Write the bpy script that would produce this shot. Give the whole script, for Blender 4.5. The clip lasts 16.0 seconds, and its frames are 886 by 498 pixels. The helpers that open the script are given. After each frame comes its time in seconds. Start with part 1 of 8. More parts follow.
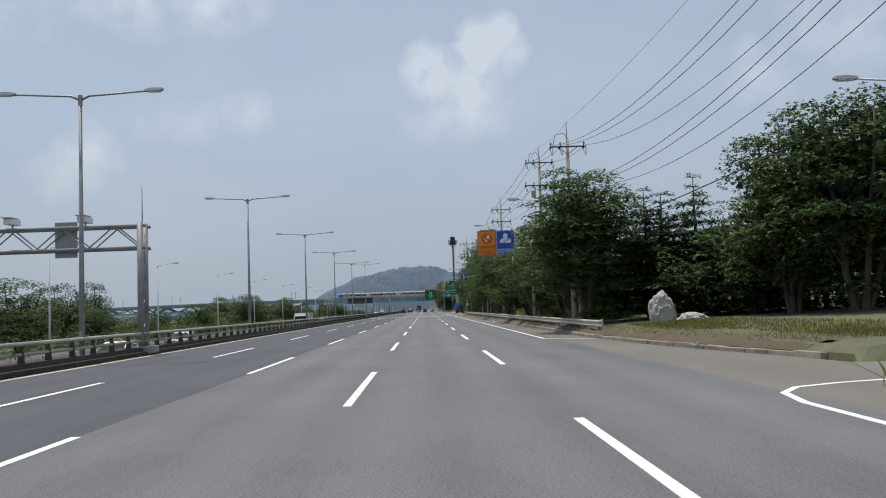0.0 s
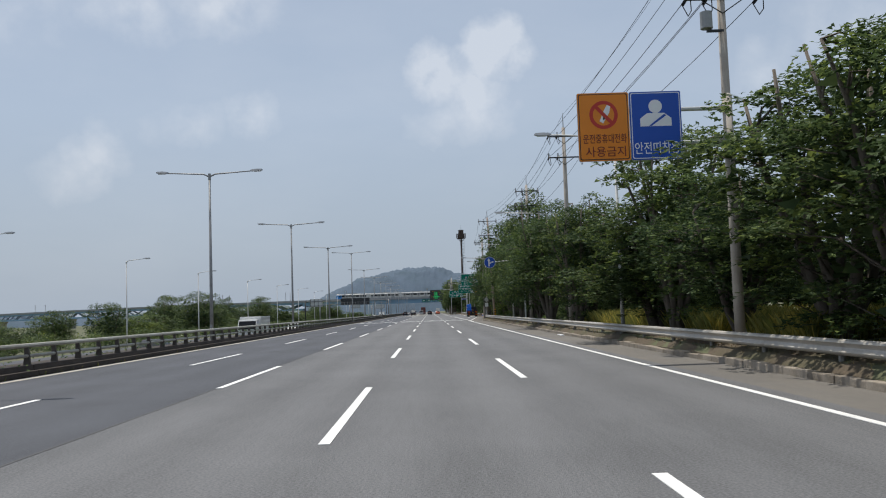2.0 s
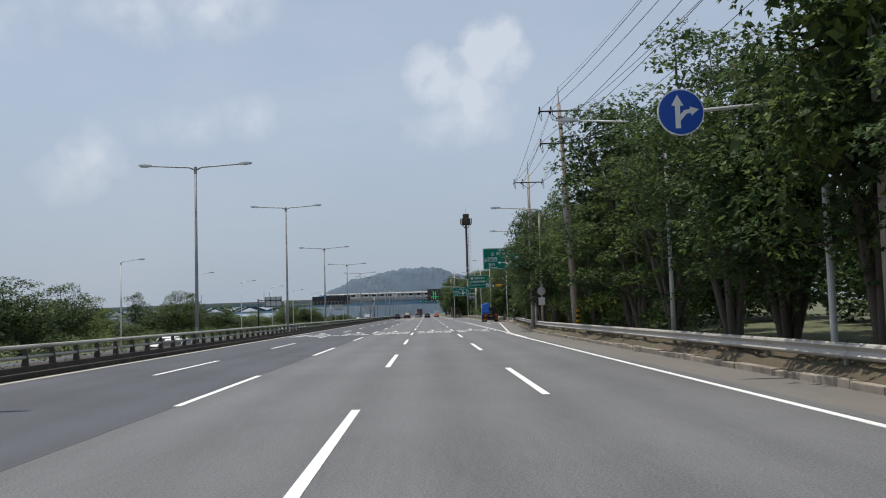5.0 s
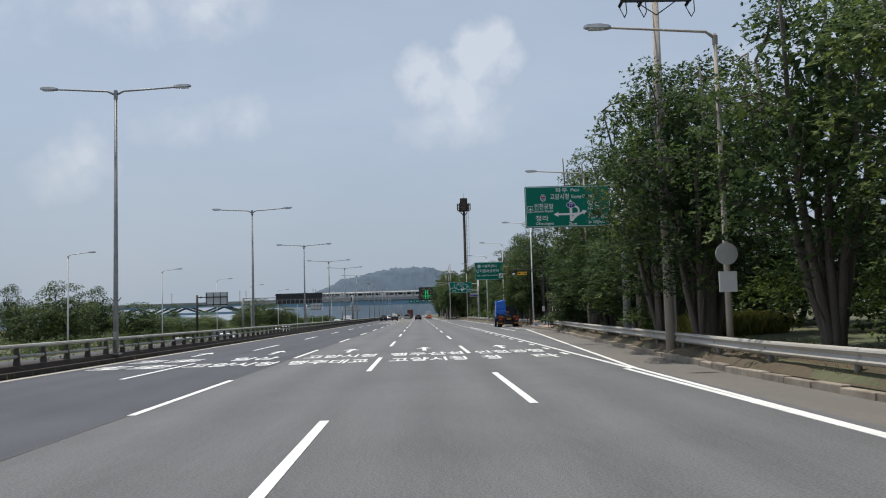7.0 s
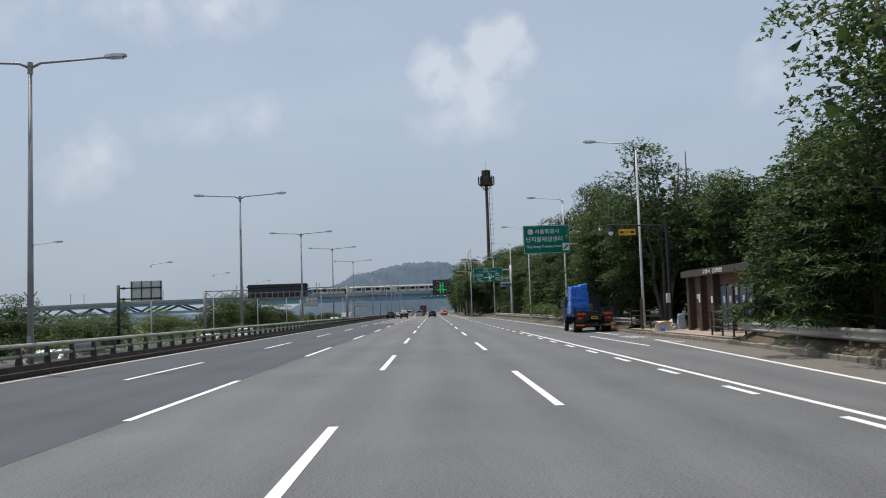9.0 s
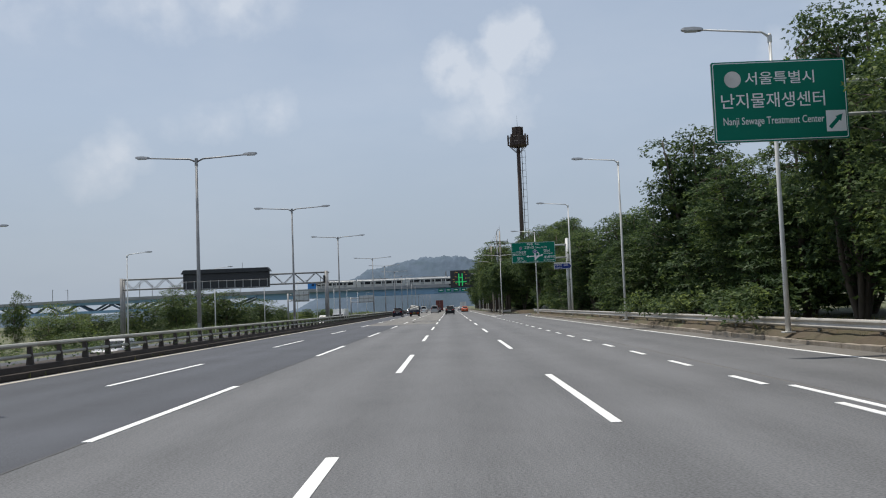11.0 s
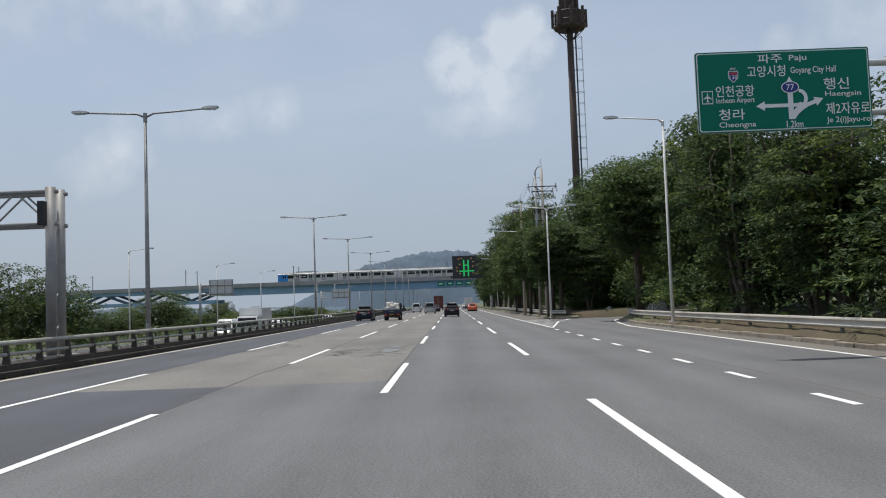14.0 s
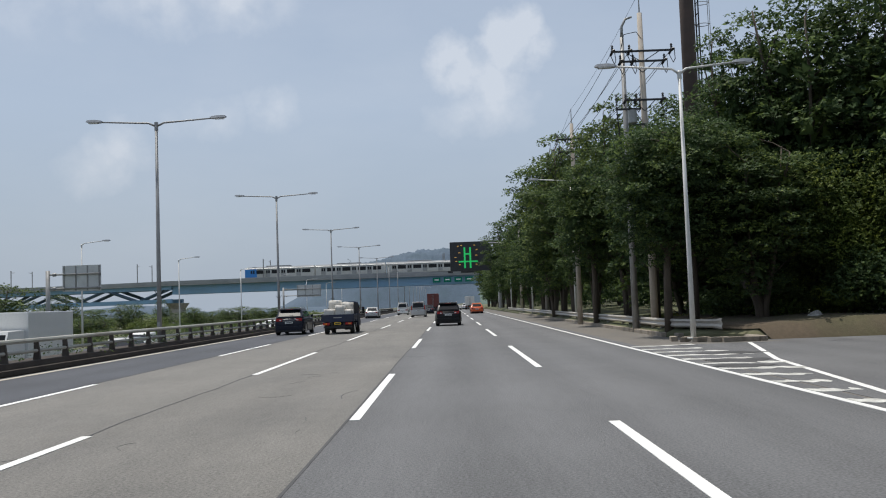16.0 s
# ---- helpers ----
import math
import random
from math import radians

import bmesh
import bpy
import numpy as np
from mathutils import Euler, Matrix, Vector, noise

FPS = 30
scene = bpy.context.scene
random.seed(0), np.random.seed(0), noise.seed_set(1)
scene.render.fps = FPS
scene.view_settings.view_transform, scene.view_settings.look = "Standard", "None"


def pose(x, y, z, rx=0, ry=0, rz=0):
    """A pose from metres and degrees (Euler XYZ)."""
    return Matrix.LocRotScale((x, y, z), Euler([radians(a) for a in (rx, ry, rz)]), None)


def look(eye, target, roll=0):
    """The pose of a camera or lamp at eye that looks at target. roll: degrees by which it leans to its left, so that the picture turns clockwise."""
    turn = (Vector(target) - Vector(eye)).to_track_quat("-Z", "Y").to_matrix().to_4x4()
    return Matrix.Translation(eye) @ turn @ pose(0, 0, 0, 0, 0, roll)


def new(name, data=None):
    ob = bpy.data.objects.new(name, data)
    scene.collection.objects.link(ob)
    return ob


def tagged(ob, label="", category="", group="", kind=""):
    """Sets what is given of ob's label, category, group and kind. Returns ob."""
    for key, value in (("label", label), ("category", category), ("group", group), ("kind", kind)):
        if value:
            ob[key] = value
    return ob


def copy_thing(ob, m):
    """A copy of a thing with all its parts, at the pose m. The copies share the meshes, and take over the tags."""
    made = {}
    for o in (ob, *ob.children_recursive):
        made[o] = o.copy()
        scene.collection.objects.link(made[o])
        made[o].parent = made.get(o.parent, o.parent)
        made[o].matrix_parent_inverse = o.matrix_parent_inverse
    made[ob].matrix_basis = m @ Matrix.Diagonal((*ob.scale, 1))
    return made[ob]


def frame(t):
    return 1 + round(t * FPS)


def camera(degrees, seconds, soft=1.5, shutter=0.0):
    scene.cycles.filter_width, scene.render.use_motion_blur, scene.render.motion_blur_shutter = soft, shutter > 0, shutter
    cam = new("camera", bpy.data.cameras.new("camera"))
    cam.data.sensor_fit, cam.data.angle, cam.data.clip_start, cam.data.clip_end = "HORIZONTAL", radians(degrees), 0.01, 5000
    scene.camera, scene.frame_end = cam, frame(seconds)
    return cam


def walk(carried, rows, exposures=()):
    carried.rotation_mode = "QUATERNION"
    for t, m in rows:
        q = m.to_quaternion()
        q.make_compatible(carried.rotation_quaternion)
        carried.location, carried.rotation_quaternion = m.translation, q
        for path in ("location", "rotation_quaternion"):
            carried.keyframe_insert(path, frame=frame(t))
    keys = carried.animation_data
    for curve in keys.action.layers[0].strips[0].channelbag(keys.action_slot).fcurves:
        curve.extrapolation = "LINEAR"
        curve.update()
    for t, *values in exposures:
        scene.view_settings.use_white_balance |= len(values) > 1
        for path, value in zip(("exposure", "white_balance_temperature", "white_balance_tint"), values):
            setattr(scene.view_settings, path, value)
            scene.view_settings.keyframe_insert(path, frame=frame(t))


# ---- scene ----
cam = camera(53.9, 16.0, soft=1.1)
PATH = [
    (0.0, 1.39, 0.00, 93.89, 2.04, -1.17),
    (0.5, 1.36, 11.00, 93.97, 2.09, -1.00),
    (1.0, 1.42, 21.81, 93.83, 2.25, -0.84),
    (1.5, 1.31, 32.90, 93.95, 2.16, -0.95),
    (2.0, 1.37, 44.01, 94.04, 1.92, -0.86),
    (2.5, 1.31, 54.90, 94.02, 1.79, -0.87),
    (3.0, 1.22, 65.65, 94.23, 1.64, -0.83),
    (3.5, 1.18, 76.43, 94.20, 1.65, -0.88),
    (6.0, 1.39, 128.97, 94.19, 1.81, -1.22),
    (6.5, 1.46, 139.34, 94.23, 1.74, -1.41),
    (7.0, 1.51, 149.46, 94.25, 1.62, -1.58),
    (7.5, 1.53, 159.55, 94.15, 1.64, -1.58),
    (8.0, 1.54, 169.77, 94.16, 1.78, -1.76),
    (8.5, 1.50, 180.14, 94.00, 1.95, -0.85),
    (9.0, 1.48, 190.59, 94.02, 1.98, -0.66),
    (9.5, 1.51, 201.18, 94.03, 1.92, -0.38),
    (10.0, 1.40, 211.92, 93.98, 2.13, -0.08),
    (12.5, 1.35, 266.11, 93.56, 1.98, 0.94),
    (13.0, 1.38, 277.05, 93.55, 2.08, 0.87),
    (13.5, 1.35, 288.10, 93.48, 2.20, 0.74),
    (14.0, 1.33, 299.13, 93.60, 2.09, 0.60),
    (14.5, 1.32, 310.01, 93.62, 1.98, 0.58),
    (15.0, 1.39, 320.73, 93.58, 1.89, 0.58),
    (15.5, 1.40, 331.85, 93.52, 2.05, 0.47),
    (16.0, 1.42, 342.95, 93.57, 2.11, 0.47),
]
walk(cam, [(t, pose(x, y, 1.616, p, r, w)) for t, x, y, p, r, w in PATH], exposures=((0.0, 0.3), (16.0, 0.3)))

# ---- sky, sun ----
SUN_DIR = Vector((-0.20, 0.20, 1.0)).normalized()
world = bpy.data.worlds.new("sky")
scene.world = world
world.use_nodes = True
wn, wl = world.node_tree.nodes, world.node_tree.links
wn.clear()
coord = wn.new("ShaderNodeTexCoord")
sky = wn.new("ShaderNodeTexSky")
sky.sky_type = "NISHITA"
sky.sun_disc = False
sky.sun_elevation = math.asin(SUN_DIR.z)
sky.sun_rotation = math.atan2(SUN_DIR.x, SUN_DIR.y)
sky.air_density, sky.dust_density, sky.ozone_density = 1.0, 3.0, 2.5


def wmath(op, a, b=None, clamp=False):
    n = wn.new("ShaderNodeMath")
    n.operation, n.use_clamp = op, clamp
    for i, s in enumerate((a, b)):
        if s is None:
            continue
        if isinstance(s, (int, float)):
            n.inputs[i].default_value = s
        else:
            wl.new(s, n.inputs[i])
    return n.outputs[0]


def wnoise(scale, detail, rough, stretch=(1, 1, 1)):
    m = wn.new("ShaderNodeMapping")
    m.inputs["Scale"].default_value = stretch
    wl.new(coord.outputs["Generated"], m.inputs["Vector"])
    n = wn.new("ShaderNodeTexNoise")
    n.inputs["Scale"].default_value, n.inputs["Detail"].default_value, n.inputs["Roughness"].default_value = scale, detail, rough
    wl.new(m.outputs[0], n.inputs["Vector"])
    return n.outputs[0]


warp_noise = wn.new("ShaderNodeTexNoise")
warp_noise.inputs["Scale"].default_value, warp_noise.inputs["Detail"].default_value, warp_noise.inputs["Roughness"].default_value = 11.0, 6.0, 0.62
wl.new(coord.outputs["Generated"], warp_noise.inputs["Vector"])
warp_mid = wn.new("ShaderNodeVectorMath")
warp_mid.operation = "SUBTRACT"
wl.new(warp_noise.outputs["Color"], warp_mid.inputs[0])
warp_mid.inputs[1].default_value = (0.5, 0.5, 0.5)
warp = wn.new("ShaderNodeVectorMath")
warp.operation = "MULTIPLY_ADD"
wl.new(warp_mid.outputs[0], warp.inputs[0])
warp.inputs[1].default_value = (0.075, 0.075, 0.075)
wl.new(coord.outputs["Generated"], warp.inputs[2])


def cloud(direction, radius, flat, power):
    """A soft heap of cloud round a direction; returns its density before the noise."""
    d = Vector(direction).normalized()
    s = wn.new("ShaderNodeVectorMath")
    s.operation = "SUBTRACT"
    wl.new(warp.outputs[0], s.inputs[0])
    s.inputs[1].default_value = d
    m = wn.new("ShaderNodeVectorMath")
    m.operation = "MULTIPLY"
    wl.new(s.outputs[0], m.inputs[0])
    m.inputs[1].default_value = (1, 1, flat)
    ln = wn.new("ShaderNodeVectorMath")
    ln.operation = "LENGTH"
    wl.new(m.outputs[0], ln.inputs[0])
    q = wmath("DIVIDE", ln.outputs["Value"], radius)
    return wmath("MULTIPLY", wmath("SUBTRACT", 1.0, q, True), power)


HEAPS = (((0.083, 0.951, 0.296), 0.046, 1.0, 1.5), ((0.106, 0.955, 0.279), 0.036, 1.0, 1.3), ((0.070, 0.958, 0.275), 0.042, 1.0, 1.3), ((0.011, 0.962, 0.272), 0.036, 0.9, 1.2), ((0.020, 0.966, 0.255), 0.040, 1.0, 1.1),
         ((0.052, 0.967, 0.249), 0.062, 1.1, 1.0), ((0.060, 0.973, 0.222), 0.075, 1.4, 0.72), ((0.02, 0.976, 0.215), 0.07, 1.5, 0.6), ((-0.194, 0.955, 0.223), 0.050, 1.2, 0.75), ((-0.26, 0.94, 0.21), 0.08, 1.6, 0.55),
         ((-0.349, 0.921, 0.170), 0.050, 0.9, 0.8), ((-0.37, 0.916, 0.150), 0.06, 1.3, 0.6), ((-0.215, 0.919, 0.335), 0.10, 2.0, 0.8), ((-0.30, 0.90, 0.325), 0.09, 2.0, 0.7), ((0.371, 0.897, 0.241), 0.07, 1.2, 0.6),
         ((0.44, 0.86, 0.27), 0.10, 1.4, 0.55), ((-0.45, 0.85, 0.33), 0.16, 1.8, 0.6), ((0.5, -0.75, 0.4), 0.4, 1.6, 0.7), ((-0.6, -0.6, 0.5), 0.4, 1.6, 0.7))
heap = None
for h in HEAPS:
    c = cloud(*h)
    heap = c if heap is None else wmath("MAXIMUM", heap, c)
billow = wnoise(26.0, 6.0, 0.52)
veil = wnoise(2.6, 5.0, 0.6, (1, 1, 2.6))
dens = wmath("SUBTRACT", wmath("MULTIPLY", heap, wmath("ADD", wmath("MULTIPLY", billow, 2.3), -0.25)), 0.13)
thick = wmath("MULTIPLY", dens, 1.5, True)
thin = wmath("MULTIPLY", wmath("SUBTRACT", veil, 0.42), 1.5, True)
cover = wmath("MULTIPLY", wmath("MAXIMUM", wmath("MULTIPLY", thick, 0.62), wmath("MULTIPLY", thin, 0.32)), 1.0, True)
# milky summer haze that thickens towards the horizon
sep = wn.new("ShaderNodeSeparateXYZ")
wl.new(coord.outputs["Generated"], sep.inputs[0])
haze = wmath("POWER", wmath("SUBTRACT", 1.0, wmath("ABSOLUTE", sep.outputs["Z"]), True), 6.0)
SKY_GAIN = 0.075
scaled = wn.new("ShaderNodeMixRGB")
scaled.blend_type, scaled.inputs[0].default_value = "MULTIPLY", 1.0
wl.new(sky.outputs[0], scaled.inputs[1])
scaled.inputs[2].default_value = (SKY_GAIN, SKY_GAIN, SKY_GAIN, 1)
hz = wn.new("ShaderNodeMixRGB")
wl.new(wmath("ADD", wmath("MULTIPLY", haze, 0.30), 0.55, True), hz.inputs[0])
wl.new(scaled.outputs[0], hz.inputs[1])
hz.inputs[2].default_value = (0.432, 0.508, 0.612, 1)
mixc = wn.new("ShaderNodeMixRGB")
wl.new(cover, mixc.inputs[0])
wl.new(hz.outputs[0], mixc.inputs[1])
mixc.inputs[2].default_value = (0.585, 0.62, 0.675, 1)
bg = wn.new("ShaderNodeBackground")
bg.inputs["Strength"].default_value = 1.0
dim = wn.new("ShaderNodeMixRGB")
dim.blend_type, dim.inputs[0].default_value = "MULTIPLY", 1.0
low_sky = wmath("MINIMUM", wmath("ADD", wmath("MULTIPLY", wmath("ABSOLUTE", sep.outputs["Z"]), 0.95), 0.79), 1.0)
wl.new(mixc.outputs[0], dim.inputs[1])
wl.new(low_sky, dim.inputs[2])
wl.new(dim.outputs[0], bg.inputs["Color"])
wo = wn.new("ShaderNodeOutputWorld")
wl.new(bg.outputs[0], wo.inputs["Surface"])

sun = new("sun", bpy.data.lights.new("sun", "SUN"))
sun.data.energy = 3.2
sun.data.angle = radians(0.6)
sun.data.color = (1.0, 0.95, 0.87)
sun.matrix_world = look(SUN_DIR * 60, (0, 0, 0))


# ---- materials ----
def material(name, col, rough=0.7, metal=0.0, scale=3.0, vary=0.25, fine=0.12, bump=0.0, bump_scale=40.0, tint=None, stretch=(1, 1, 1), local=False,
             per_object=0.0, per_island=0.0, spec=0.5, coat=0.0, emit=None, alpha=1.0, grain=None):
    m = bpy.data.materials.new(name)
    m.use_nodes = True
    nd, lk = m.node_tree.nodes, m.node_tree.links
    p = nd["Principled BSDF"]
    p.inputs["Roughness"].default_value = rough
    p.inputs["Metallic"].default_value = metal
    p.inputs["Specular IOR Level"].default_value = spec
    p.inputs["Coat Weight"].default_value = coat
    if local:
        tc = nd.new("ShaderNodeTexCoord")
        src = tc.outputs["Object"]
    else:
        geo = nd.new("ShaderNodeNewGeometry")
        src = geo.outputs["Position"]
    mp = nd.new("ShaderNodeMapping")
    mp.inputs["Scale"].default_value = stretch
    lk.new(src, mp.inputs["Vector"])

    def nz(s, d, r=0.6):
        n = nd.new("ShaderNodeTexNoise")
        n.inputs["Scale"].default_value, n.inputs["Detail"].default_value, n.inputs["Roughness"].default_value = s, d, r
        lk.new(mp.outputs[0], n.inputs["Vector"])
        return n.outputs[0]

    def mt(op, a, b, clamp=False):
        n = nd.new("ShaderNodeMath")
        n.operation, n.use_clamp = op, clamp
        for i, s in enumerate((a, b)):
            if isinstance(s, (int, float)):
                n.inputs[i].default_value = s
            else:
                lk.new(s, n.inputs[i])
        return n.outputs[0]
    big = nz(scale, 4)
    small = nz(scale * 14, 3)
    val = mt("ADD", mt("MULTIPLY", mt("SUBTRACT", big, 0.5), vary * 2.4), mt("MULTIPLY", mt("SUBTRACT", small, 0.5), fine * 2.4))
    if per_object:
        oi = nd.new("ShaderNodeObjectInfo")
        val = mt("ADD", val, mt("MULTIPLY", mt("SUBTRACT", oi.outputs["Random"], 0.5), per_object * 2))
    if per_island:
        gi = nd.new("ShaderNodeNewGeometry")
        val = mt("ADD", val, mt("MULTIPLY", mt("SUBTRACT", gi.outputs["Random Per Island"], 0.5), per_island * 2))
    if grain:
        # even-grained stones and rounder blotches that do not follow the stretch
        for s, d, amt in ((grain[0], 2, grain[1]), (0.23, 3, grain[2])):
            n = nd.new("ShaderNodeTexNoise")
            n.inputs["Scale"].default_value, n.inputs["Detail"].default_value = s, d
            lk.new(src, n.inputs["Vector"])
            val = mt("ADD", val, mt("MULTIPLY", mt("SUBTRACT", n.outputs[0], 0.5), amt * 2.4))
        sx = nd.new("ShaderNodeSeparateXYZ")
        lk.new(src, sx.inputs[0])
        # paler wheel tracks, two to each lane
        wave = mt("COSINE", mt("MULTIPLY", mt("ADD", sx.outputs["X"], 0.9), 2 * math.pi / 1.75), 0.0)
        val = mt("ADD", val, mt("MULTIPLY", wave, grain[3]))
    gain = mt("MAXIMUM", mt("ADD", val, 1.0), 0.15)
    mul = nd.new("ShaderNodeMixRGB")
    mul.blend_type, mul.inputs[0].default_value = "MULTIPLY", 1.0
    mul.inputs[1].default_value = (*col, 1)
    if tint:
        mx = nd.new("ShaderNodeMixRGB")
        lk.new(mt("MULTIPLY", mt("SUBTRACT", nz(scale * 0.6 + 0.01, 5, 0.65), 0.44), 3.2, True), mx.inputs[0])
        mx.inputs[1].default_value, mx.inputs[2].default_value = (*col, 1), (*tint, 1)
        lk.new(mx.outputs[0], mul.inputs[1])
    lk.new(gain, mul.inputs[2])
    lk.new(mul.outputs[0], p.inputs["Base Color"])
    if bump:
        b = nd.new("ShaderNodeBump")
        b.inputs["Strength"].default_value = bump
        b.inputs["Distance"].default_value = 0.02
        lk.new(nz(bump_scale, 3), b.inputs["Height"])
        lk.new(b.outputs[0], p.inputs["Normal"])
    if emit:
        p.inputs["Emission Color"].default_value = (*emit[:3], 1)
        p.inputs["Emission Strength"].default_value = emit[3]
    return m


def leaf_material(name, col, tint, trans=0.22):
    """Green leaves: hue varies sprig by sprig and tree by tree, and some light passes through."""
    m = bpy.data.materials.new(name)
    m.use_nodes = True
    nd, lk = m.node_tree.nodes, m.node_tree.links
    p, out = nd["Principled BSDF"], nd["Material Output"]
    p.inputs["Roughness"].default_value = 0.6
    p.inputs["Specular IOR Level"].default_value = 0.16
    g = nd.new("ShaderNodeNewGeometry")
    oi = nd.new("ShaderNodeObjectInfo")
    ad = nd.new("ShaderNodeMath")
    ad.operation = "MULTIPLY_ADD"
    lk.new(oi.outputs["Random"], ad.inputs[0])
    ad.inputs[1].default_value = 0.5
    mu = nd.new("ShaderNodeMath")
    mu.operation = "MULTIPLY"
    mu.inputs[1].default_value = 0.42
    lk.new(g.outputs["Random Per Island"], mu.inputs[0])
    lk.new(mu.outputs[0], ad.inputs[2])
    mx = nd.new("ShaderNodeMixRGB")
    lk.new(ad.outputs[0], mx.inputs[0])
    mx.inputs[1].default_value, mx.inputs[2].default_value = (*col, 1), (*tint, 1)
    # yellow-green new leaves in clusters through the crown, brightened to paint sunlit patches
    nz = nd.new("ShaderNodeTexNoise")
    nz.inputs["Scale"].default_value, nz.inputs["Detail"].default_value = 0.9, 2
    lk.new(g.outputs["Position"], nz.inputs["Vector"])
    ys = nd.new("ShaderNodeMath")
    ys.operation = "MULTIPLY_ADD"
    lk.new(g.outputs["Random Per Island"], ys.inputs[0])
    ys.inputs[1].default_value = 0.35
    lk.new(nz.outputs[0], ys.inputs[2])
    yr = nd.new("ShaderNodeMapRange")
    yr.inputs[1].default_value, yr.inputs[2].default_value = 0.68, 0.92
    lk.new(ys.outputs[0], yr.inputs[0])
    sunlit_tint = nd.new("ShaderNodeMixRGB")
    lk.new(yr.outputs[0], sunlit_tint.inputs[0])
    lk.new(mx.outputs[0], sunlit_tint.inputs[1])
    sunlit_tint.inputs[2].default_value = (tint[0] * 1.85, tint[1] * 1.65, tint[2] * 1.15, 1)
    mx = sunlit_tint
    lk.new(mx.outputs[0], p.inputs["Base Color"])
    tr = nd.new("ShaderNodeBsdfTranslucent")
    lk.new(mx.outputs[0], tr.inputs["Color"])
    ms = nd.new("ShaderNodeMixShader")
    ms.inputs[0].default_value = trans
    lk.new(p.outputs[0], ms.inputs[1])
    lk.new(tr.outputs[0], ms.inputs[2])
    lk.new(ms.outputs[0], out.inputs["Surface"])
    return m


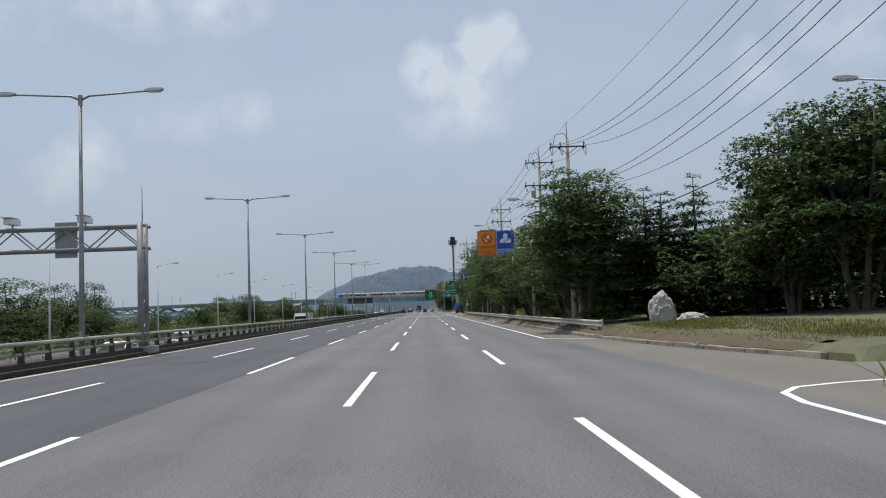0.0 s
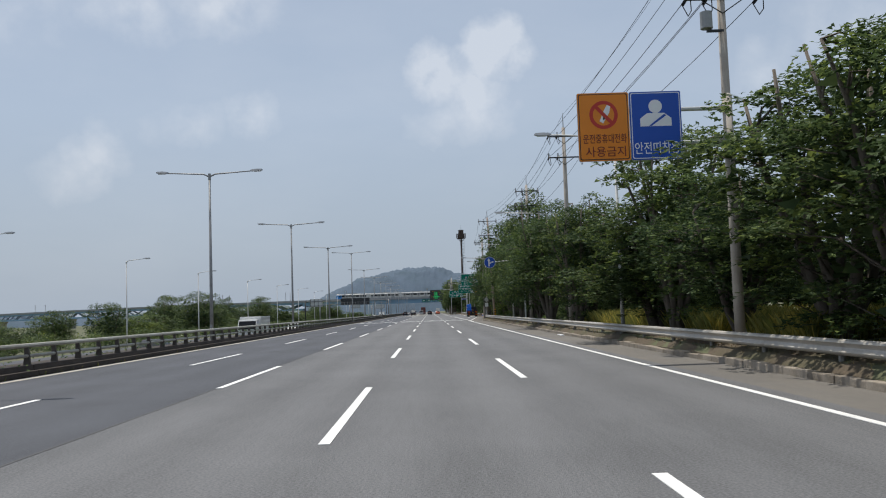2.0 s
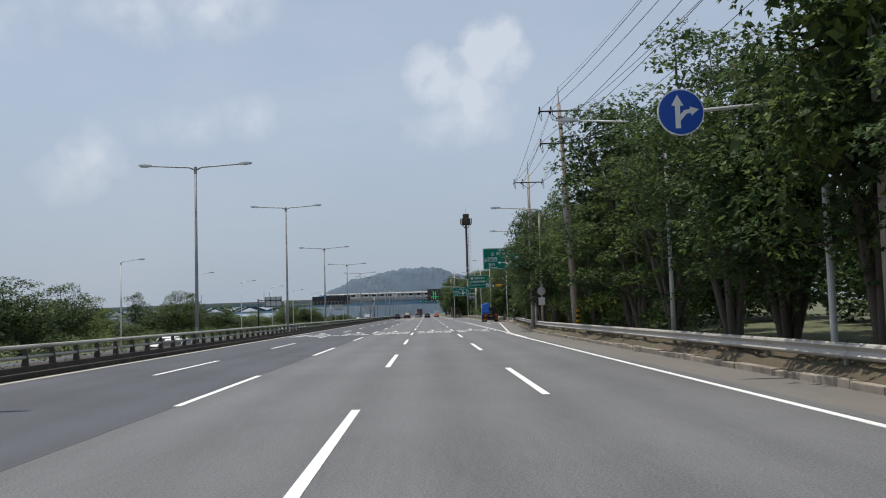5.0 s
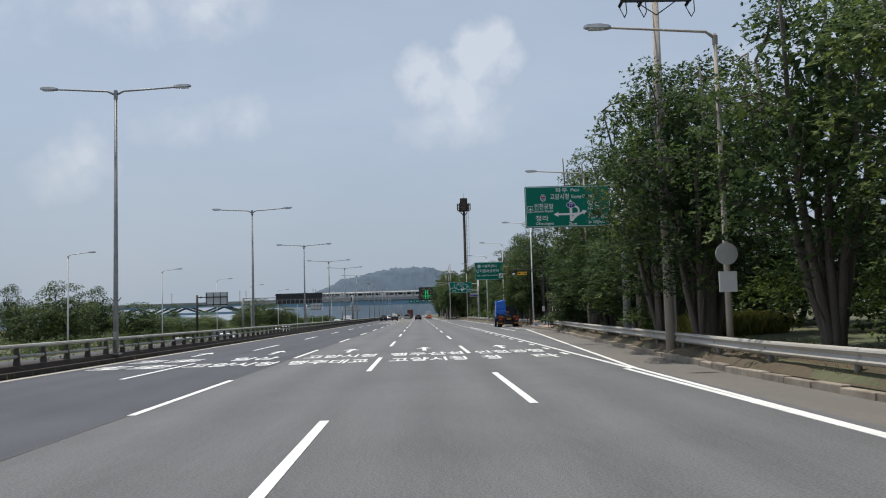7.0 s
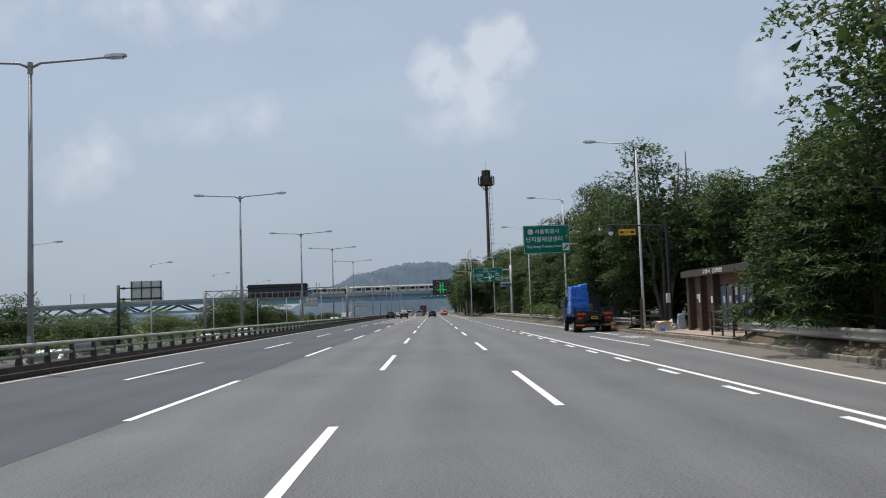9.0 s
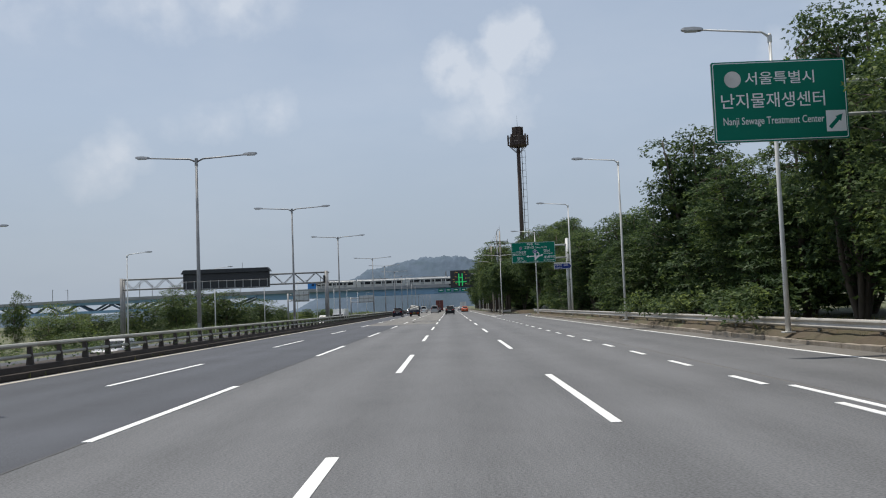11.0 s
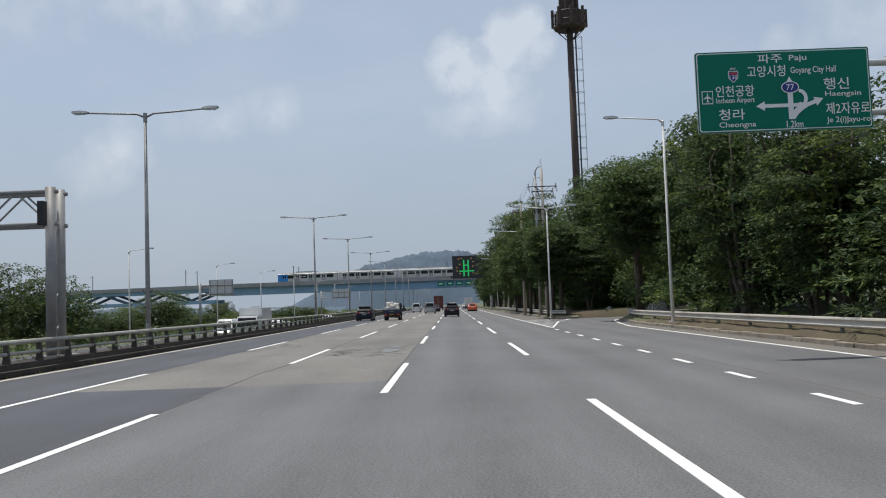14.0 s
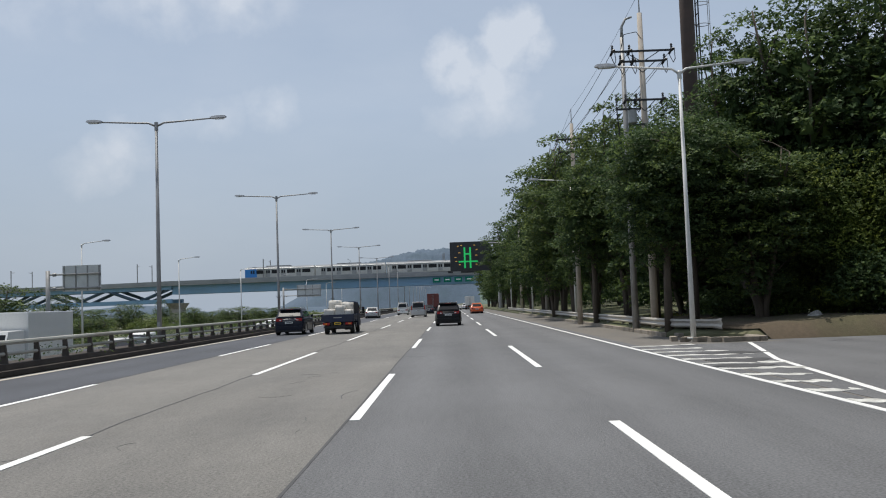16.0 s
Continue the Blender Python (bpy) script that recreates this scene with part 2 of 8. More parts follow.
M = dict(
    asphalt=material("asphalt", (0.114, 0.116, 0.120), 0.85, grain=(34, 0.7, 0.2, 0.075), scale=0.55, vary=0.13, fine=0.13, bump=0.5, bump_scale=90, tint=(0.095, 0.097, 0.101), stretch=(1, 0.12, 1)),
    asphalt_dark=material("asphalt_dark", (0.058, 0.062, 0.073), 0.85, grain=(34, 0.7, 0.28, 0.075), scale=0.6, vary=0.13, fine=0.13, bump=0.5, bump_scale=90, tint=(0.048, 0.052, 0.061), stretch=(1, 0.12, 1)),
    asphalt_old=material("asphalt_old", (0.158, 0.152, 0.140), 0.9, grain=(30, 0.65, 0.2, 0.03), scale=0.5, vary=0.14, fine=0.16, bump=0.7, bump_scale=60, tint=(0.118, 0.1155, 0.110), stretch=(1, 0.3, 1)),
    patch_pale=material("patch_pale", (0.150, 0.158, 0.165), 0.8, scale=2.0, vary=0.15, fine=0.2, tint=(0.12, 0.128, 0.135)),
    patch_dark=material("patch_dark", (0.095, 0.098, 0.108), 0.85, scale=2.5, vary=0.2, fine=0.25, tint=(0.125, 0.125, 0.125)),
    shoulder=material("shoulder", (0.142, 0.131, 0.115), 0.9, scale=0.6, vary=0.2, fine=0.15, bump=0.5, bump_scale=60, tint=(0.12, 0.115, 0.108), stretch=(1, 0.3, 1)),
    paint=material("road_paint", (0.74, 0.74, 0.72), 0.65, scale=2.5, vary=0.10, fine=0.16, bump=0.3, tint=(0.62, 0.62, 0.6)),
    paint_yellow=material("road_paint_yellow", (0.44, 0.40, 0.33), 0.75, scale=1.5, vary=0.2, fine=0.25, tint=(0.30, 0.28, 0.25)),
    worn=material("worn_paint", (0.56, 0.56, 0.53), 0.8, scale=3.5, vary=0.4, fine=0.5, tint=(0.17, 0.165, 0.15)),
    oil=material("oil_stain", (0.078, 0.079, 0.083), 0.6, scale=3.0, vary=0.25, fine=0.25, tint=(0.100, 0.101, 0.104)),
    crack=material("bitumen_seam", (0.055, 0.055, 0.057), 0.8, scale=1.5, vary=0.4),
    # brown soil set darker than its own tone, with part of the tree shade in it
    soil=material("verge_soil", (0.082, 0.062, 0.040), 0.95, scale=0.5, vary=0.3, fine=0.3, bump=0.8, bump_scale=20, tint=(0.075, 0.074, 0.034)),
    ground=material("ground", (0.085, 0.095, 0.045), 0.95, scale=0.15, vary=0.3, fine=0.3, bump=0.8, bump_scale=10, tint=(0.12, 0.11, 0.065)),
    concrete=material("concrete", (0.34, 0.32, 0.29), 0.88, scale=1.2, vary=0.22, fine=0.14, bump=0.4, tint=(0.22, 0.20, 0.17)),
    kerb=material("kerb_concrete", (0.275, 0.24, 0.195), 0.92, scale=2.2, vary=0.3, fine=0.22, bump=0.7, tint=(0.15, 0.12, 0.085), per_object=0.16),
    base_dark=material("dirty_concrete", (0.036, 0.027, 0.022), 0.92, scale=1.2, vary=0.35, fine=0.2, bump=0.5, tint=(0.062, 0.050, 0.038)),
    pole=material("pole_concrete", (0.42, 0.38, 0.33), 0.85, scale=1.5, vary=0.14, fine=0.1, bump=0.25, tint=(0.33, 0.28, 0.23)),
    pole_brown=material("weathered_concrete", (0.34, 0.28, 0.23), 0.85, scale=1.5, vary=0.2, fine=0.1, bump=0.25, tint=(0.25, 0.195, 0.155)),
    steel=material("galvanised_steel", (0.30, 0.30, 0.295), 0.55, 0.3, scale=2.0, vary=0.12, fine=0.08, tint=(0.21, 0.20, 0.19)),
    steel_white=material("pale_painted_steel", (0.60, 0.60, 0.58), 0.5, 0.1, scale=1.0, vary=0.10, fine=0.05, tint=(0.5, 0.49, 0.46)),
    rail=material("weathered_rail", (0.42, 0.40, 0.365), 0.55, 0.35, scale=1.3, vary=0.18, fine=0.14, tint=(0.34, 0.31, 0.26), stretch=(1, 0.4, 1)),
    pipe_rail=material("old_pipe_rail_cream", (0.36, 0.36, 0.32), 0.55, 0.2, scale=1.3, vary=0.22, fine=0.14, tint=(0.20, 0.18, 0.15), stretch=(1, 0.4, 1)),
    barrier_post=material("rust_stained_post", (0.075, 0.065, 0.056), 0.75, 0.15, scale=2.0, vary=0.3, fine=0.16, tint=(0.045, 0.033, 0.026)),
    rail_left=material("old_pipe_rail", (0.25, 0.25, 0.235), 0.6, 0.25, scale=1.3, vary=0.2, fine=0.14, tint=(0.13, 0.12, 0.105), stretch=(1, 0.4, 1)),
    rust=material("rusty_steel", (0.085, 0.06, 0.05), 0.8, 0.15, scale=1.8, vary=0.3, fine=0.2, tint=(0.06, 0.048, 0.044)),
    dark_metal=material("dark_metal", (0.035, 0.037, 0.04), 0.55, 0.4, scale=2, vary=0.2),
    black=material("black_rubber", (0.018, 0.018, 0.019), 0.8, scale=4, vary=0.2),
    wire=material("black_cable", (0.02, 0.02, 0.022), 0.7, scale=1, vary=0.1),
    insulator=material("insulator", (0.03, 0.028, 0.03), 0.35, scale=5, vary=0.2),
    head=material("lamp_head", (0.33, 0.34, 0.35), 0.45, 0.4, scale=3, vary=0.1),
    lens=material("lamp_glass", (0.62, 0.64, 0.64), 0.25, scale=3, vary=0.05),
    green=material("sign_green", (0.002, 0.165, 0.108), 0.6, spec=0.2, scale=1.5, vary=0.07, fine=0.03),
    blue=material("sign_blue", (0.008, 0.075, 0.42), 0.45, scale=1.5, vary=0.07, fine=0.03),
    navy=material("sign_navy", (0.010, 0.03, 0.21), 0.45, scale=1.5, vary=0.07, fine=0.03),
    orange=material("sign_orange", (0.78, 0.24, 0.012), 0.45, scale=1.5, vary=0.08, fine=0.03),
    yellow=material("sign_yellow", (0.80, 0.42, 0.02), 0.45, scale=1.5, vary=0.06, fine=0.03),
    white=material("sign_white", (0.80, 0.80, 0.79), 0.5, scale=2, vary=0.06, fine=0.03),
    red=material("sign_red", (0.52, 0.035, 0.02), 0.45, scale=2, vary=0.06),
    ink=material("sign_dark", (0.02, 0.02, 0.02), 0.5, scale=2, vary=0.1),
    brown_ink=material("sign_brown_text", (0.16, 0.022, 0.008), 0.5, scale=2, vary=0.1),
    sign_back=material("sign_back", (0.33, 0.34, 0.34), 0.55, 0.3, scale=1, vary=0.12, tint=(0.26, 0.26, 0.25)),
    sign_back_pale=material("sign_back_pale", (0.58, 0.59, 0.58), 0.6, 0.0, scale=1, vary=0.10, tint=(0.48, 0.49, 0.48)),
    board_black=material("display_housing", (0.032, 0.034, 0.037), 0.6, scale=1.5, vary=0.25),
    led_green=material("led_green", (0.02, 0.3, 0.05), 0.6, emit=(0.02, 0.55, 0.16, 0.45)),
    led_amber=material("led_amber", (0.3, 0.2, 0.05), 0.6, emit=(0.9, 0.5, 0.12, 0.35)),
    bridge_blue=material("bridge_paint_blue", (0.19, 0.34, 0.50), 0.6, scale=0.25, vary=0.08, fine=0.05, tint=(0.20, 0.32, 0.42)),
    bridge_top=material("bridge_parapet", (0.30, 0.31, 0.32), 0.8, scale=0.3, vary=0.15, fine=0.08, tint=(0.22, 0.235, 0.25)),
    bridge_dark=material("bridge_truss_dark_blue", (0.075, 0.115, 0.16), 0.65, scale=0.3, vary=0.15, fine=0.08, tint=(0.05, 0.08, 0.11)),
    train_body=material("train_body", (0.50, 0.50, 0.48), 0.4, 0.1, scale=0.4, vary=0.05),
    train_blue=material("train_blue", (0.03, 0.22, 0.60), 0.4, scale=0.4, vary=0.05),
    glass=material("tinted_glass", (0.010, 0.011, 0.013), 0.12, scale=3, vary=0.1, spec=0.25),
    tyre=material("tyre", (0.016, 0.016, 0.017), 0.85, scale=8, vary=0.2),
    rim=material("wheel_rim", (0.40, 0.41, 0.42), 0.35, 0.7, scale=6, vary=0.1),
    tail=material("tail_lamp", (0.32, 0.012, 0.012), 0.2, scale=6, vary=0.1, coat=0.5),
    amber=material("indicator", (0.65, 0.16, 0.01), 0.25, scale=6, vary=0.1, coat=0.5),
    plate=material("number_plate", (0.70, 0.71, 0.70), 0.5, scale=6, vary=0.05),
    plate_yellow=material("number_plate_yellow", (0.62, 0.42, 0.04), 0.5, scale=6, vary=0.05),
    chrome=material("chrome_trim", (0.6, 0.6, 0.6), 0.2, 0.9, scale=6, vary=0.05),
    car_black=material("car_paint_black", (0.007, 0.008, 0.010), 0.32, scale=1.5, vary=0.15, spec=0.3),
    car_navy=material("car_paint_dark_blue", (0.007, 0.010, 0.022), 0.32, scale=1.5, vary=0.15, spec=0.3),
    car_white=material("car_paint_white", (0.72, 0.72, 0.70), 0.32, scale=1.5, vary=0.05, coat=0.5),
    car_silver=material("car_paint_silver", (0.40, 0.40, 0.40), 0.32, 0.5, scale=1.5, vary=0.06, coat=0.5),
    car_orange=material("car_paint_orange", (0.62, 0.10, 0.015), 0.3, scale=1.5, vary=0.06, coat=0.5),
    # dark blue lowered further, so tree shade over the bay is in the paint
    truck_blue=material("truck_paint_blue", (0.009, 0.017, 0.050), 0.5, scale=2, vary=0.3, fine=0.25, tint=(0.020, 0.024, 0.040)),
    box_red=material("container_dark_red", (0.12, 0.03, 0.025), 0.6, scale=0.8, vary=0.15),
    tarp=material("blue_tarpaulin", (0.003, 0.125, 0.60), 0.22, coat=0.3, scale=3.5, vary=0.25, fine=0.2, bump=0.9, bump_scale=22, stretch=(1, 1, 2.2)),
    sack=material("white_packing", (0.62, 0.60, 0.56), 0.75, scale=3, vary=0.15, fine=0.08, bump=0.5, bump_scale=9, tint=(0.46, 0.43, 0.37)),
    wood=material("timber", (0.30, 0.19, 0.09), 0.8, scale=4, vary=0.2, stretch=(1, 0.2, 1)),
    brick=material("brown_brick", (0.125, 0.06, 0.038), 0.85, scale=3, vary=0.25, fine=0.2, per_object=0.18),
    brick_dark=material("dark_brick", (0.058, 0.036, 0.029), 0.85, scale=9, vary=0.3, fine=0.25, tint=(0.042, 0.028, 0.024)),
    mortar=material("mortar", (0.13, 0.11, 0.095), 0.9, scale=5, vary=0.2),
    shed_roof=material("fascia_brown", (0.064, 0.044, 0.034), 0.7, scale=2, vary=0.25, tint=(0.092, 0.070, 0.054)),
    shed_door=material("shed_door_blue_grey", (0.10, 0.125, 0.15), 0.5, scale=2, vary=0.1),
    paver=material("paving_block", (0.34, 0.25, 0.19), 0.9, scale=3, vary=0.2, fine=0.15, per_object=0.2, tint=(0.28, 0.26, 0.23)),
    rock=material("pale_granite", (0.40, 0.39, 0.37), 0.85, scale=2.2, vary=0.3, fine=0.25, bump=0.9, bump_scale=10, tint=(0.26, 0.25, 0.235), local=True),
    bark=material("bark", (0.085, 0.068, 0.052), 0.9, scale=3, vary=0.3, fine=0.25, bump=0.8, bump_scale=25, stretch=(1, 1, 0.3), local=True),
    bark_pale=material("pale_bark", (0.125, 0.105, 0.085), 0.9, scale=3, vary=0.3, fine=0.25, bump=0.8, bump_scale=25, stretch=(1, 1, 0.3), local=True),
    leaf=leaf_material("leaf_green", (0.036, 0.065, 0.029), (0.106, 0.152, 0.055), 0.4),
    leaf_dark=leaf_material("leaf_dark_green", (0.030, 0.057, 0.027), (0.084, 0.130, 0.051), 0.4),
    leaf_river=leaf_material("leaf_river_green", (0.034, 0.060, 0.030), (0.088, 0.126, 0.050), 0.35),
    leaf_light=leaf_material("leaf_light_green", (0.055, 0.090, 0.024), (0.130, 0.175, 0.048), 0.4),
    leaf_pine=leaf_material("pine_needles", (0.020, 0.044, 0.018), (0.052, 0.085, 0.028), 0.2),
    grass=leaf_material("grass_blades", (0.090, 0.120, 0.030), (0.195, 0.180, 0.066), 0.35),
    grass_tall=leaf_material("tall_grass_blades", (0.14, 0.18, 0.04), (0.30, 0.27, 0.09), 0.4),
    grass_dry=leaf_material("dry_grass_blades", (0.115, 0.098, 0.042), (0.21, 0.165, 0.085), 0.2),
    # the blue of distance haze is painted into the hill's base colour
    hill=material("wooded_hill_hazed", (0.070, 0.102, 0.142), 0.95, scale=0.03, vary=0.2, fine=0.25, bump=0.6, bump_scale=0.05, tint=(0.052, 0.084, 0.108)),
    # woods paled towards blue-green, with distance haze mixed into the colour
    far_green=material("far_woods_hazed", (0.10, 0.14, 0.12), 0.95, scale=0.03, vary=0.2, fine=0.2, tint=(0.085, 0.12, 0.085)),
    hazard=material("hazard_yellow", (0.72, 0.36, 0.02), 0.6, scale=3, vary=0.15),
    bag_blue=material("plastic_sacking_blue_grey", (0.30, 0.36, 0.42), 0.4, scale=6, vary=0.25, fine=0.2, bump=0.6, bump_scale=18),
    bag=material("cream_sacking", (0.55, 0.48, 0.39), 0.8, scale=4, vary=0.2, bump=0.5, bump_scale=12),
)


# ---- mesh helpers ----
def mesh_of(bm, name, smooth=False):
    me = bpy.data.meshes.new(name)
    bm.to_mesh(me)
    bm.free()
    if smooth:
        me.polygons.foreach_set("use_smooth", [True] * len(me.polygons))
    return me


def part(name, bm, mat, parent, label="", smooth=False):
    me = bm if isinstance(bm, bpy.types.Mesh) else mesh_of(bm, name, smooth)
    if not me.materials:
        me.materials.append(mat)
    ob = new(name, me)
    ob.parent = parent
    if label:
        ob["label"] = label
    return ob


def thing(name, label, category, m=None, group="", kind=""):
    ob = new(name)
    ob.empty_display_size = 0.3
    if m is not None:
        ob.matrix_world = m
    return tagged(ob, label, category, group, kind)


def setting(name, bm, mat, label="", category="", kind="structure", smooth=False):
    me = bm if isinstance(bm, bpy.types.Mesh) else mesh_of(bm, name, smooth)
    if not me.materials:
        me.materials.append(mat)
    return tagged(new(name, me), label, category, "", kind)


def box(x0, x1, y0, y1, z0, z1, bevel=0.0, bm=None):
    own = bm is None
    b = bmesh.new()
    bmesh.ops.create_cube(b, size=1, matrix=Matrix.Translation(((x0 + x1) / 2, (y0 + y1) / 2, (z0 + z1) / 2)) @ Matrix.Diagonal((x1 - x0, y1 - y0, z1 - z0, 1)))
    if bevel:
        bmesh.ops.bevel(b, geom=b.edges[:], offset=bevel, segments=2, affect="EDGES", profile=0.6)
    if own:
        return b
    return merge(bm, b)


def merge(bm, b):
    me = bpy.data.meshes.new("tmp")
    b.to_mesh(me)
    b.free()
    bm.from_mesh(me)
    bpy.data.meshes.remove(me)
    return bm


def tube(points, radii, n=8, bm=None, caps=True):
    """A round bar along points; radii is one number or one for each point."""
    bm = bm or bmesh.new()
    pts = [Vector(p) for p in points]
    rad = [radii] * len(pts) if isinstance(radii, (int, float)) else radii
    rings = []
    ref = None
    for i, p in enumerate(pts):
        d = (pts[min(i + 1, len(pts) - 1)] - pts[max(i - 1, 0)]).normalized()
        if ref is None:
            ref = d.cross(Vector((0, 0, 1)) if abs(d.z) < 0.9 else Vector((1, 0, 0))).normalized()
        a = (ref - d * ref.dot(d)).normalized()
        ref = a
        c = d.cross(a)
        rings.append([bm.verts.new(p + (a * math.cos(2 * math.pi * k / n) + c * math.sin(2 * math.pi * k / n)) * rad[i]) for k in range(n)])
    for r0, r1 in zip(rings, rings[1:]):
        for k in range(n):
            bm.faces.new((r0[k], r0[(k + 1) % n], r1[(k + 1) % n], r1[k]))
    if caps:
        bm.faces.new(list(reversed(rings[0])))
        bm.faces.new(rings[-1])
    return bm


def loft(rings, bm=None, caps=True):
    """Skin over closed rings of equal length."""
    bm = bm or bmesh.new()
    rs = [[bm.verts.new(p) for p in r] for r in rings]
    n = len(rs[0])
    for r0, r1 in zip(rs, rs[1:]):
        for k in range(n):
            bm.faces.new((r0[k], r0[(k + 1) % n], r1[(k + 1) % n], r1[k]))
    if caps:
        bm.faces.new(list(reversed(rs[0])))
        bm.faces.new(rs[-1])
    bmesh.ops.recalc_face_normals(bm, faces=bm.faces[:])
    return bm


def slab(outline, y0, y1, bm=None):
    """An outline in x and z, made solid from y0 to y1."""
    return loft([[(x, y0, z) for x, z in outline], [(x, y1, z) for x, z in outline]], bm)


def flat(outline, z0, z1, bm=None):
    """An outline in x and y, made solid from z0 to z1."""
    return loft([[(x, y, z0) for x, y in outline], [(x, y, z1) for x, y in outline]], bm)


def ring(cx, cz, r0, r1, y0, y1, n=28):
    bm = bmesh.new()
    vs = []
    for k in range(n):
        a = 2 * math.pi * k / n
        vs.append([bm.verts.new((cx + r * math.cos(a), y, cz + r * math.sin(a))) for r, y in ((r0, y0), (r1, y0), (r1, y1), (r0, y1))])
    for k in range(n):
        a, b = vs[k], vs[(k + 1) % n]
        for j in range(4):
            bm.faces.new((a[j], a[(j + 1) % 4], b[(j + 1) % 4], b[j]))
    bmesh.ops.recalc_face_normals(bm, faces=bm.faces[:])
    return bm


def disc(cx, cz, r, y0, y1, n=28):
    return slab([(cx + r * math.cos(2 * math.pi * k / n), cz + r * math.sin(2 * math.pi * k / n)) for k in range(n)], y0, y1)


def text_mesh(body, width, height, depth=0.006, bold=0.004):
    """Letters as a mesh in the x-y plane from the origin, fitted to width and height."""
    cu = bpy.data.curves.new("letters", "FONT")
    cu.body, cu.size, cu.extrude, cu.resolution_u, cu.offset = body, 1.0, 0.5, 3, bold
    ob = bpy.data.objects.new("letters", cu)
    scene.collection.objects.link(ob)
    bpy.context.view_layer.update()
    me = bpy.data.meshes.new_from_object(ob.evaluated_get(bpy.context.evaluated_depsgraph_get()))
    bpy.data.objects.remove(ob)
    bpy.data.curves.remove(cu)
    co = np.array([v.co for v in me.vertices])
    lo, hi = co.min(0), co.max(0)
    co = (co - lo) / np.maximum(hi - lo, 1e-6) * [width, height, depth]
    me.vertices.foreach_set("co", co.ravel())
    me.update()
    return me


def sign_text(parent, body, x0, x1, z0, z1, y, mat):
    me = text_mesh(body, x1 - x0, z1 - z0)
    me.transform(Matrix.Translation((x0, y, z0)) @ Matrix.Rotation(math.pi / 2, 4, "X"))
    return part("lettering", me, mat, parent)


# ---- ground, road ----
KERB = ((-60, 9.2), (13, 9.2), (14, 9.2), (21, 11.6), (28.4, 10.3), (35, 9.5), (41, 9.1), (50, 9.0), (170, 9.0), (200, 10.9), (222, 12.5), (350, 12.3), (353, 12.4), (358, 12.9), (362, 13.3), (364.4, 14.0), (365.6, 15.0),
        (373.2, 11.6), (375, 10.4), (377, 9.7), (900, 9.6))


def kerb_x(y):
    for (ya, xa), (yb, xb) in zip(KERB, KERB[1:]):
        if y <= yb:
            return xa + (xb - xa) * (y - ya) / (yb - ya)
    return KERB[-1][1]


def in_mouth(y):
    """Whether a side road opens to the right at y."""
    return 14.3 < y < 20.7 or 365.4 < y < 373.0


def ground_sheet():
    ys = [-120, -60, -20, 0, 8, 13, 14, 14.6, 17, 20.4, 21, 24, 30, 37, 44, 50] + list(range(60, 222, 6)) + [222, 223.3, 228, 234, 240.4, 242] + list(range(246, 352, 6)) + [353, 356, 359, 362, 364.4, 365.2, 365.8, 369, 372.7, 373.3, 375, 377, 385, 400, 430, 470, 520, 600, 750, 1000, 1500, 2500, 4500]
    verts, faces = [], []
    rng = random.Random(4)
    for y in ys:
        k = kerb_x(y)
        m = in_mouth(y)
        bay = 223.2 < y < 240.6
        right = [(k + 0.10, -0.06), (k + 0.14, -0.06 if m else 0.16), (k + 0.5, -0.06 if m else 0.33), (k + 1.0, -0.06 if m else 0.40), (k + 2.4, -0.06 if m else 0.48), (k + 6, -0.06 if m else 0.62), (k + 14, -0.06 if m else -1.0 if 373.2 < y < 401 else 0.9), (k + 40, -1.0 if 373.2 < y < 401 else 1.2), (600, 2), (3500, 3)]
        row = [(-3500, -3.5), (-400, -3.0), (-90, -2.4), (-45, -1.7), (-34, -1.25), (-29.5, -1.09), (-13.2, -1.09), (-12.75, -0.06)] + right
        for x, z in row:
            if bay and k + 0.12 < x < k + 10:
                z = 0.1
            verts.append((x, y, z + (rng.uniform(-0.05, 0.05) if z > 0.3 or z < -1.2 else 0)))
    n = len(row)
    for i in range(len(ys) - 1):
        for j in range(n - 1):
            a = i * n + j
            faces.append((a, a + 1, a + n + 1, a + n))
    me = bpy.data.meshes.new("ground")
    me.from_pydata(verts, [], faces)
    me.materials.append(M["ground"])
    return tagged(new("ground", me), "wide green and dry ground beside the highway", "ground", "", "structure")


ground_sheet()


def strip(name, left, right, ys, z, mat, label):
    """A paved strip between two edges, each a number or a function of y, with its own thickness."""
    fl = left if callable(left) else (lambda y: left)
    fr = right if callable(right) else (lambda y: right)
    outline = [(fl(y), y) for y in ys] + [(fr(y), y) for y in reversed(ys)]
    bm = bmesh.new()
    for a, b in zip(ys, ys[1:]):
        for x0, x1, X0, X1 in ((fl(a), fr(a), fl(b), fr(b)),):
            n = max(1, int((x1 - x0) / 1.8))
            for k in range(n):
                q = [(x0 + (x1 - x0) * k / n, a), (x0 + (x1 - x0) * (k + 1) / n, a), (X0 + (X1 - X0) * (k + 1) / n, b), (X0 + (X1 - X0) * k / n, b)]
                bm.faces.new([bm.verts.new((x, y, z)) for x, y in q])
    bmesh.ops.remove_doubles(bm, verts=bm.verts[:], dist=0.001)
    edges = [e for e in bm.edges if e.is_boundary]
    ex = bmesh.ops.extrude_edge_only(bm, edges=edges)
    for v in ex["geom"]:
        if isinstance(v, bmesh.types.BMVert):
            v.co.z -= 0.05
    bmesh.ops.recalc_face_normals(bm, faces=bm.faces[:])
    if sum(f.normal.z for f in bm.faces) < 0:
        bmesh.ops.reverse_faces(bm, faces=bm.faces[:])
    return setting(name, bm, mat, label, "road")


